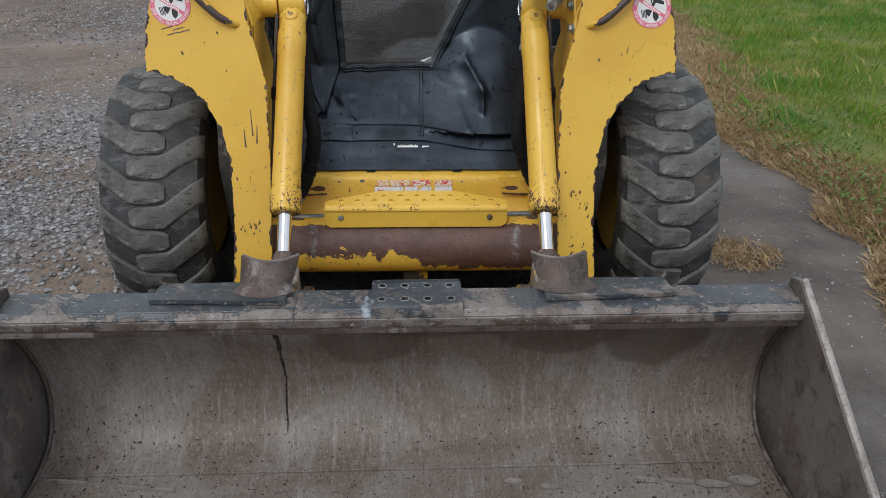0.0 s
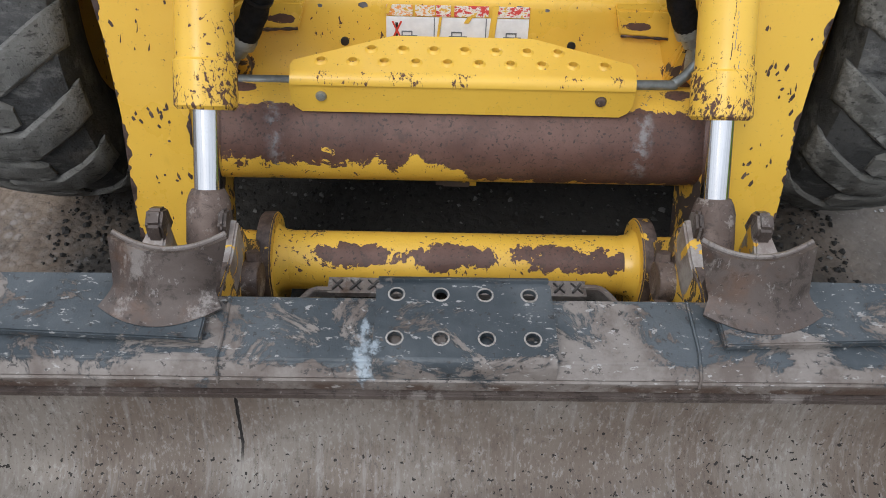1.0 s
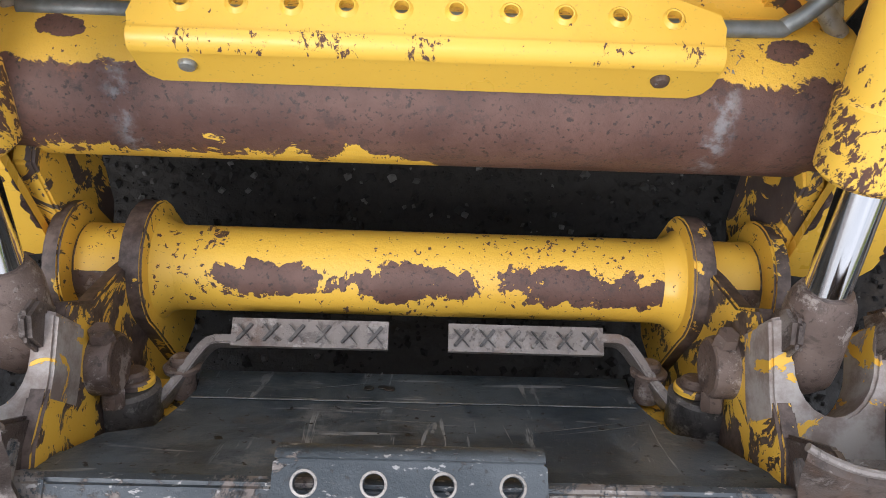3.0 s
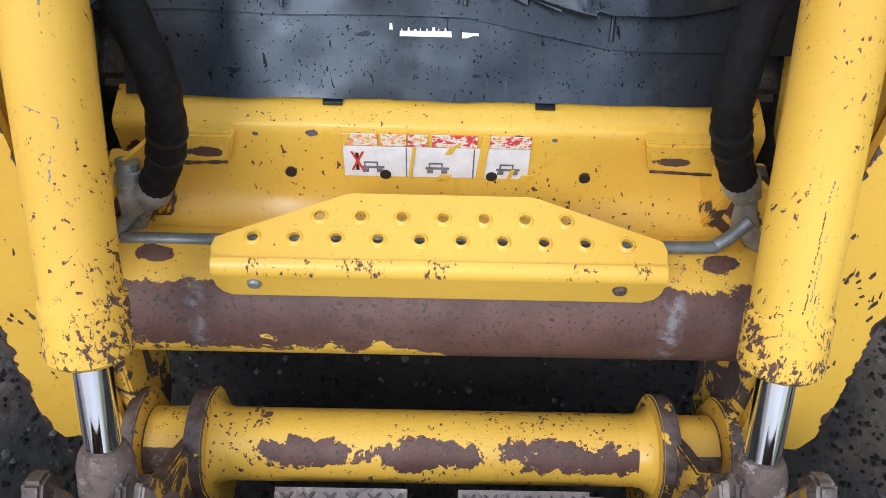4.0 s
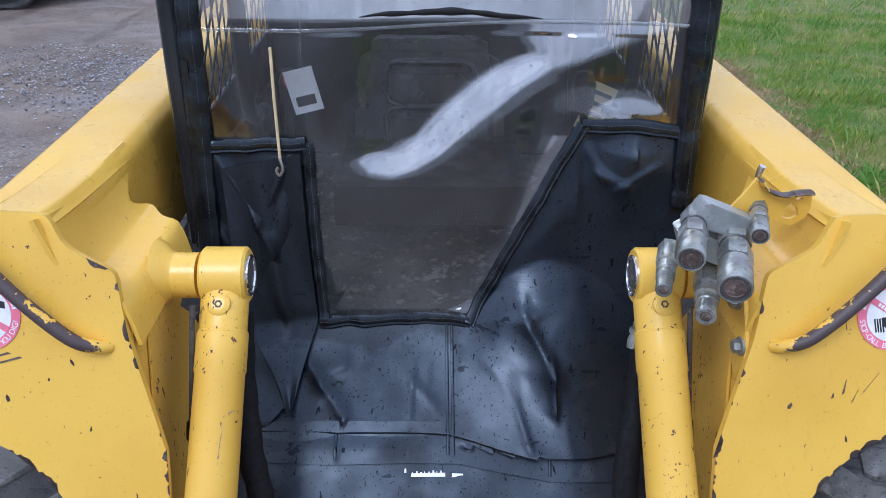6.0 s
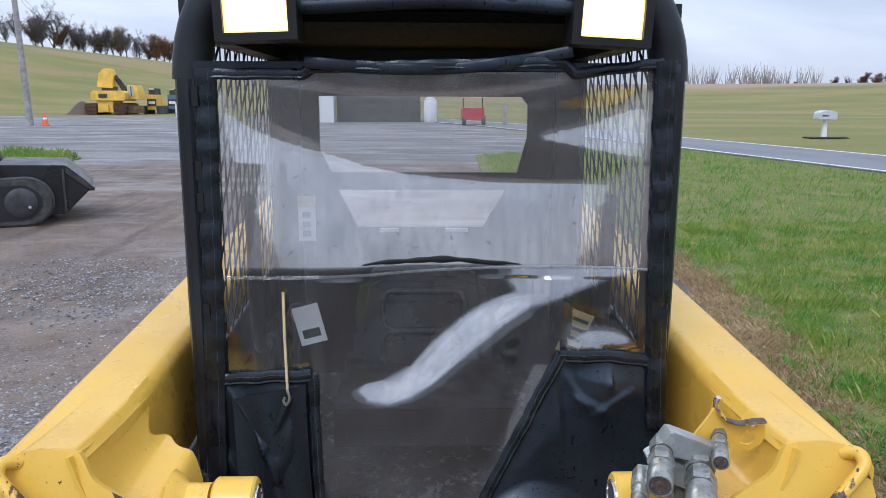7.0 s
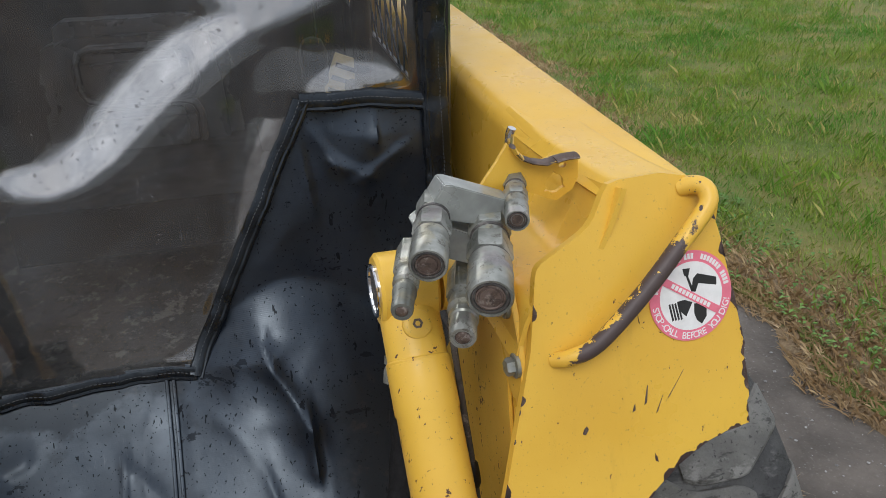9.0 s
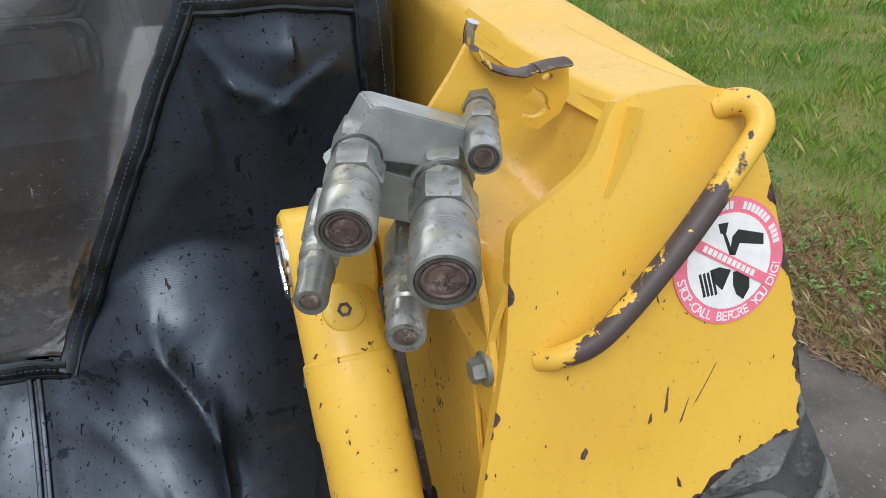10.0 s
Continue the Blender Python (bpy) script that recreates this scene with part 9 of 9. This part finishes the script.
part("boom", prism([(EX - 1.95, 3.45), (EX - 1.60, 5.1), (EX - 1.0, 5.78), (EX - 0.1, 5.78), (EX + 0.25, 5.0), (EX + 0.05, 3.3)], "y", EY - 1.0, EY + 0.4, 0.04, None, up), FARY, ex, "folded yellow boom")
b = sweep([(EX + 0.2, EY - 0.3, GZ + 4.9), (EX + 1.2, EY + 0.2, GZ + 2.9)], 0.30, 8)
sweep([(EX + 0.7, EY - 0.3, GZ + 4.5), (EX + 1.7, EY + 0.2, GZ + 2.7)], 0.14, 8, b)
part("stick_links", b, FARD, ex)
cabx = part("cab", prism([(EX + 1.75, 1.9), (EX + 3.3, 1.9), (EX + 3.3, 2.6), (EX + 3.05, 3.7), (EX + 1.9, 3.75)], "y", EY - 1.0, EY + 1.4, 0.08, None, up), FARY, ex)
part("cab_glass", prism([(EX + 1.95, 2.3), (EX + 2.75, 2.3), (EX + 2.65, 3.55), (EX + 2.0, 3.58)], "y", EY - 1.05, EY - 1.0, 0, None, up), make_plain("far_glass", (0.42, 0.46, 0.48), 0.15), cabx)
part("pillar", box(EX + 2.32, EX + 2.42, EY - 1.09, EY - 1.05, GZ + 2.3, GZ + 3.56), FARD, cabx)
ex.scale = (0.86, 0.86, 0.86)
b = surface(12, 8, lambda u, v: Vector((EX - 5.2 + 3.0 * u, EY - 1.5 + 3 * v, GZ + 1.5 * math.sin(math.pi * u) * math.sin(math.pi * v) - 0.05)))
thing("dirt_heap", b, make_plain("heap_soil", (0.10, 0.075, 0.055), 0.9, 0.0, 0.3, 1.0), "low heap of brown soil beside the excavator", "soil heap")
for i, (mx, my, w, mat, label) in enumerate(((-30.2, 91.6, 1.9, FARY, "small yellow track loader seen from behind"), (-29.3, 96.0, 1.8, make_plain("far_blue", (0.10, 0.18, 0.28), 0.4), "small blue compact loader parked on the lot"))):
    gz = hill(mx, my)
    lo = empty("small_loader", (mx, my, gz), label, "loader")
    part("body", box(mx - w / 2 + 0.4, mx + w / 2 - 0.4, my - 1, my + 1.5, gz + 0.5, gz + 2.2, 0.15), mat, lo)
    part("cab", box(mx - w / 2 + 0.6, mx + w / 2 - 0.6, my - 0.8, my + 1.2, gz + 2.15, gz + 2.9, 0.1), FARD, lo)
    for x in (-w / 2, w / 2 - 0.42):
        part("track", box(mx + x, mx + x + 0.42, my - 1.2, my + 1.6, gz, gz + 0.95, 0.15), FARD, lo)
    part("rear_grille", box(mx - 0.5, mx + 0.5, my - 1.03, my - 1.0, gz + 0.9, gz + 1.7, 0.02), FARD, lo)
    part("lettered_bar", box(mx - 0.36, mx + 0.36, my - 1.05, my - 1.03, gz + 1.15, gz + 1.45, 0.01), WHITE, lo)
    part("roof_lamp", box(mx - 0.3, mx + 0.3, my - 0.9, my - 0.8, gz + 2.75, gz + 2.9, 0.02), GREYBOX, lo)
mx, my = -22.6, 76.0
gz = hill(mx, my)
sg = empty("yard_sign", (mx, my, gz), "white sign board with red shape on a grey base", "sign")
part("board", box(mx - 0.5, mx + 0.5, my, my + 0.08, gz + 0.45, gz + 1.4, 0.02), WHITE, sg)
part("red_shape", prism([(mx - 0.4, gz + 0.7), (mx + 0.1, gz + 1.3), (mx + 0.3, gz + 1.2), (mx - 0.2, gz + 0.6)], "y", my - 0.02, my), REDINK, sg)
part("base", box(mx - 0.5, mx + 0.5, my + 0.02, my + 0.3, gz, gz + 0.45, 0.03), GREYBOX, sg)

# ---- house, tank and red tractor beyond the cab's rear window ----
hs = empty("house", (-5.0, 62, hill(-5, 62)), "long low white house above a dark wall", "house")
hz0 = hill(-5, 62)
SIDING = make_plain("white_siding", (0.70, 0.71, 0.72), 0.6, 0.0, 0.08, 0.5)
part("wall", box(-9.0, 0.3, 62, 70, hz0 + 1.6, hz0 + 4.6, 0.02), SIDING, hs)
part("dark_base", box(-6.3, 0.25, 61.9, 62.4, hz0, hz0 + 2.1, 0.02), FARD, hs)
part("porch", box(-9.2, -6.4, 60.5, 62.3, hz0, hz0 + 2.8, 0.02), SIDING, hs)
part("roof", prism([(-9.8, 4.5), (0.9, 4.5), (-0.6, 7.2), (-8.2, 7.2)], "y", 61.5, 70.5, 0.05, None, lambda v: (v[0], v[1], v[2] + hz0)), make_plain("shingle_grey", (0.16, 0.16, 0.17), 0.8, 0.0, 0.2, 2.0), hs)
for x in (-2.8, -6.0):
    wdw = part("window", box(x, x + 1.2, 61.95, 62.02, hz0 + 2.7, hz0 + 4.0, 0.01), SIDING, hs)
    part("pane", box(x + 0.1, x + 1.1, 61.92, 61.96, hz0 + 2.8, hz0 + 3.9), FARD, wdw)
thing("gas_tank", lathe((1.0, 60.5, hz0), (1.0, 60.5, hz0 + 2), [(0, 0.45), (0.1, 0.5), (1.6, 0.5), (1.85, 0.35), (1.95, 0.12)], 20), SIDING, "white upright tank beside the house", "tank")
tz = hill(3.8, 55)
tcr = empty("red_tractor", (3.8, 55, tz), "small red tractor with a pale canopy parked on the grass", "tractor")
part("body", box(3.1, 4.6, 54.2, 56, tz + 0.35, tz + 1.2, 0.1), make_plain("tractor_red", (0.45, 0.03, 0.05), 0.4), tcr)
part("canopy", box(3.1, 4.7, 54.4, 56, tz + 1.9, tz + 2.9, 0.1), make_plain("canopy_tan", (0.60, 0.45, 0.28), 0.5), tcr)
for x in (3.15, 4.5):
    part("post", box(x, x + 0.08, 55, 55.1, tz + 1.1, tz + 2.0), FARD, tcr)
    part("wheel", tube((x - 0.05, 54.5, tz + 0.35), (x + 0.2, 54.5, tz + 0.35), 0.35, seg=18, ease=0.03), FARD, tcr)
thing("fence_post", box(6.0, 6.25, 55, 55.2, hill(6, 55), hill(6, 55) + 1.5, 0.02), POLE, "grey wooden post on the verge", "post")


# ---- trees ----
BARK = make_plain("bark", (0.085, 0.075, 0.068), 0.9, 0.0, 0.3, 4.0)
LEAF_D = make_blades("dark_autumn_leaf", (0.10, 0.06, 0.035), (0.16, 0.085, 0.03), (0.22, 0.11, 0.03))
LEAF_O = make_blades("orange_autumn_leaf", (0.30, 0.14, 0.035), (0.24, 0.12, 0.04), (0.36, 0.18, 0.05))


def tree(seed, h, leafy, mat, spread=0.55):
    """Tapered trunk, forking limbs, fine twigs out to an uneven crown; leaves where it has kept some."""
    rng = random.Random(seed)
    b = bmesh.new()
    verts, faces = [], []

    def limb(p, d, n, r, level):
        pts = [p]
        for k in range(4):
            d = (d + Vector((rng.uniform(-0.25, 0.25), rng.uniform(-0.25, 0.25), rng.uniform(-0.04, 0.16)))).normalized()
            pts.append(pts[-1] + d * n / 4)
        sweep(pts, lambda t: r * (1 - 0.62 * t), 6 if level == 0 else 4, b)
        if level < 3:
            for k in range((8, 4, 3)[level]):
                q = pts[rng.choice((1, 2, 2, 3, 4)) if level == 0 else rng.choice((1, 2, 3, 4))]
                a = rng.uniform(0, math.tau)
                e = (d * 0.4 + Vector((math.cos(a) * spread * 1.7, math.sin(a) * spread * 1.7, rng.uniform(0.25, 1.1)))).normalized()
                limb(q, e, n * rng.uniform(0.55, 0.80), r * 0.42, level + 1)
        if level >= 2:
            for k in range(11):
                q = pts[rng.randrange(1, 5)] + Vector((rng.gauss(0, 0.10), rng.gauss(0, 0.10), rng.gauss(0, 0.10)))
                dv = (d * 0.5 + Vector((rng.uniform(-1, 1), rng.uniform(-1, 1), rng.uniform(-0.3, 1.2)))).normalized() * h * rng.uniform(0.03, 0.085)
                w = h * 0.0016
                m = len(verts)
                verts.extend([q, q + Vector((w, 0, 0)), q + dv * 0.6 + Vector((rng.uniform(-0.1, 0.1), 0, 0.08)), q + dv])
                faces.append((m, m + 1, m + 3))
                faces.append((m, m + 2, m + 3))
                if mat is not BARK:
                    leaves.extend([q + dv * f for f in (0.5, 0.8, 1.0)])

    leaves = []
    limb(Vector((0, 0, -0.3)), Vector((0, 0, 1)), h * 0.42, h * 0.024, 0)
    ob = empty("tree", (0, 0, 0), leafy, "tree", "trees on the hill")
    part("trunk", b, BARK, ob, "", 80)
    me = bpy.data.meshes.new("brushwood")
    me.from_pydata([tuple(v) for v in verts], [], faces)
    me.materials.append(BARK)
    new("brushwood", me).parent = ob
    if leaves:
        verts, faces = [], []
        for p in leaves:
            for k in range(4):
                q = p + Vector((rng.gauss(0, 0.38), rng.gauss(0, 0.38), rng.gauss(0, 0.38)))
                s0 = h * 0.0072 * rng.uniform(0.6, 1.4)
                a = Vector((rng.uniform(-1, 1), rng.uniform(-1, 1), rng.uniform(-1, 1))).normalized()
                c = a.orthogonal()
                m = len(verts)
                verts.extend([q, q + a * s0, q + a * s0 + c * s0, q + c * s0])
                faces.append((m, m + 1, m + 2, m + 3))
        me = bpy.data.meshes.new("crown")
        me.from_pydata([tuple(v) for v in verts], [], faces)
        me.materials.append(mat)
        new("crown", me).parent = ob
    return ob


KINDS = [tree(1, 14, "bare dark tree on the hill crest", BARK), tree(2, 12, "bare thin tree on the hill crest", BARK, 0.4), tree(3, 13, "tree with dark brown autumn leaves", LEAF_D), tree(4, 11, "tree with orange-brown autumn leaves", LEAF_O)]


def spot(az, r):
    x, y = r * math.sin(radians(az)), r * math.cos(radians(az))
    return x, y, hill(x, y)


PLANTED = [(-25.4, 2, 1.05), (-24.9, 0, 0.9), (-24.2, 0, 1.30), (-23.9, 2, 0.75), (-23.4, 1, 0.85), (-22.9, 2, 0.80), (-22.5, 1, 1.0), (-22.0, 0, 0.80), (-21.6, 2, 0.85), (-21.2, 1, 0.95), (-20.8, 0, 0.85), (-20.2, 2, 0.80), (-19.9, 1, 0.95), (-19.5, 1, 0.75), (-19.0, 0, 0.85), (-18.5, 2, 0.55), (-18.1, 2, 0.80), (-17.6, 3, 1.0),
           (-17.3, 2, 0.7), (-16.8, 1, 0.6), (-16.3, 0, 0.55), (-15.6, 2, 0.5), (-26.2, 1, 0.9), (-27.0, 0, 0.9), (26.0, 2, 0.30), (28.6, 2, 0.42), (29.4, 0, 0.45), (30.2, 2, 0.55), (30.8, 2, 0.60), (31.6, 0, 0.55), (32.2, 2, 0.7), (32.9, 2, 0.62), (33.8, 0, 0.68), (34.8, 2, 0.7), (36.0, 3, 0.6), (37.5, 2, 0.7), (39.5, 0, 0.7)]
rngt = random.Random(6)
first = set()
for az, k, sc in PLANTED:
    x, y, z = spot(az + rngt.uniform(-0.15, 0.15), 262 + rngt.uniform(-6, 10) if az < 0 else 326 + rngt.uniform(-6, 10))
    m = Matrix.Translation((x, y, z - 0.2)) @ Matrix.Rotation(az * 3.0, 4, "Z")
    ob = KINDS[k] if k not in first else copy_thing(KINDS[k], m)
    first.add(k)
    ob.matrix_basis = m
    ob.scale = (sc * rngt.uniform(0.75, 1.0), sc * rngt.uniform(0.75, 1.0), sc * rngt.uniform(0.92, 1.12))
# pale bare wood farther right on the crest, too many to count
rng2 = random.Random(11)
b = bmesh.new()
for k in range(70):
    x, y, z = spot(19.0 + 8.5 * rng2.random(), 330 + 20 * rng2.random())
    h = rng2.uniform(7, 12)
    p = Vector((x, y, z - 0.5))
    for j in range(5):
        q = p + Vector((rng2.uniform(-0.28, 0.28) * h, rng2.uniform(-0.2, 0.2) * h, h * rng2.uniform(0.7, 1.0)))
        sweep([p, p.lerp(q, 0.45) + Vector((0, 0, h * 0.08)), q], lambda t: 0.16 * (1 - 0.8 * t), 4, b)
thing("far_woods", b, make_plain("pale_bark", (0.30, 0.28, 0.26), 0.9, 0.0, 0.2, 0.3), "pale bare wood on the far crest", "woods", "", "stuff", 80)
# bare boughs of a near tree hanging into view
rng3 = random.Random(4)
b = bmesh.new()
base = Vector((-30.5, 46.0, 9.5))


def bough(p, d, n, r, lv):
    pts = [p]
    for k in range(5):
        d = (d + Vector((rng3.uniform(-0.2, 0.2), rng3.uniform(-0.2, 0.2), rng3.uniform(-0.25, 0.15)))).normalized()
        pts.append(pts[-1] + d * n / 5)
    sweep(pts, lambda t: r * (1 - 0.7 * t), 5, b)
    if lv < 3:
        for k in range(4):
            bough(pts[rng3.choice((1, 2, 3, 4))], (d + Vector((rng3.uniform(-0.7, 0.7), rng3.uniform(-0.5, 0.5), rng3.uniform(-0.7, 0.5)))).normalized(), n * 0.6, r * 0.5, lv + 1)


yt = empty("yard_tree", (-33.0, 46.0, 0), "large bare yard tree with drooping boughs", "tree")
bough(base, Vector((1, 0.1, 0.05)), 6.0, 0.12, 0)
bough(base + Vector((-0.5, 0, -1.5)), Vector((1, -0.1, -0.05)), 5.5, 0.10, 0)
bough(base + Vector((-0.8, 0, 1.0)), Vector((1, 0, 0.1)), 6.0, 0.10, 0)
tube((-33.0, 46.0, -0.3), (-32.6, 46.0, 7.0), 0.4, 0.28, 14, b)
sweep(smooth_line([(-32.6, 46, 6.9), (-32.0, 46, 8.2), (-30.5, 46, 9.5)], 5), 0.16, 8, b)
sweep(smooth_line([(-32.6, 46, 6.5), (-32.0, 46, 7.4), (-31.0, 46, 8.0)], 5), 0.13, 8, b)
sweep(smooth_line([(-32.6, 46, 6.9), (-32.2, 46, 9.2), (-31.3, 46, 10.5)], 5), 0.13, 8, b)
part("trunk", b, BARK, yt, "", 80)
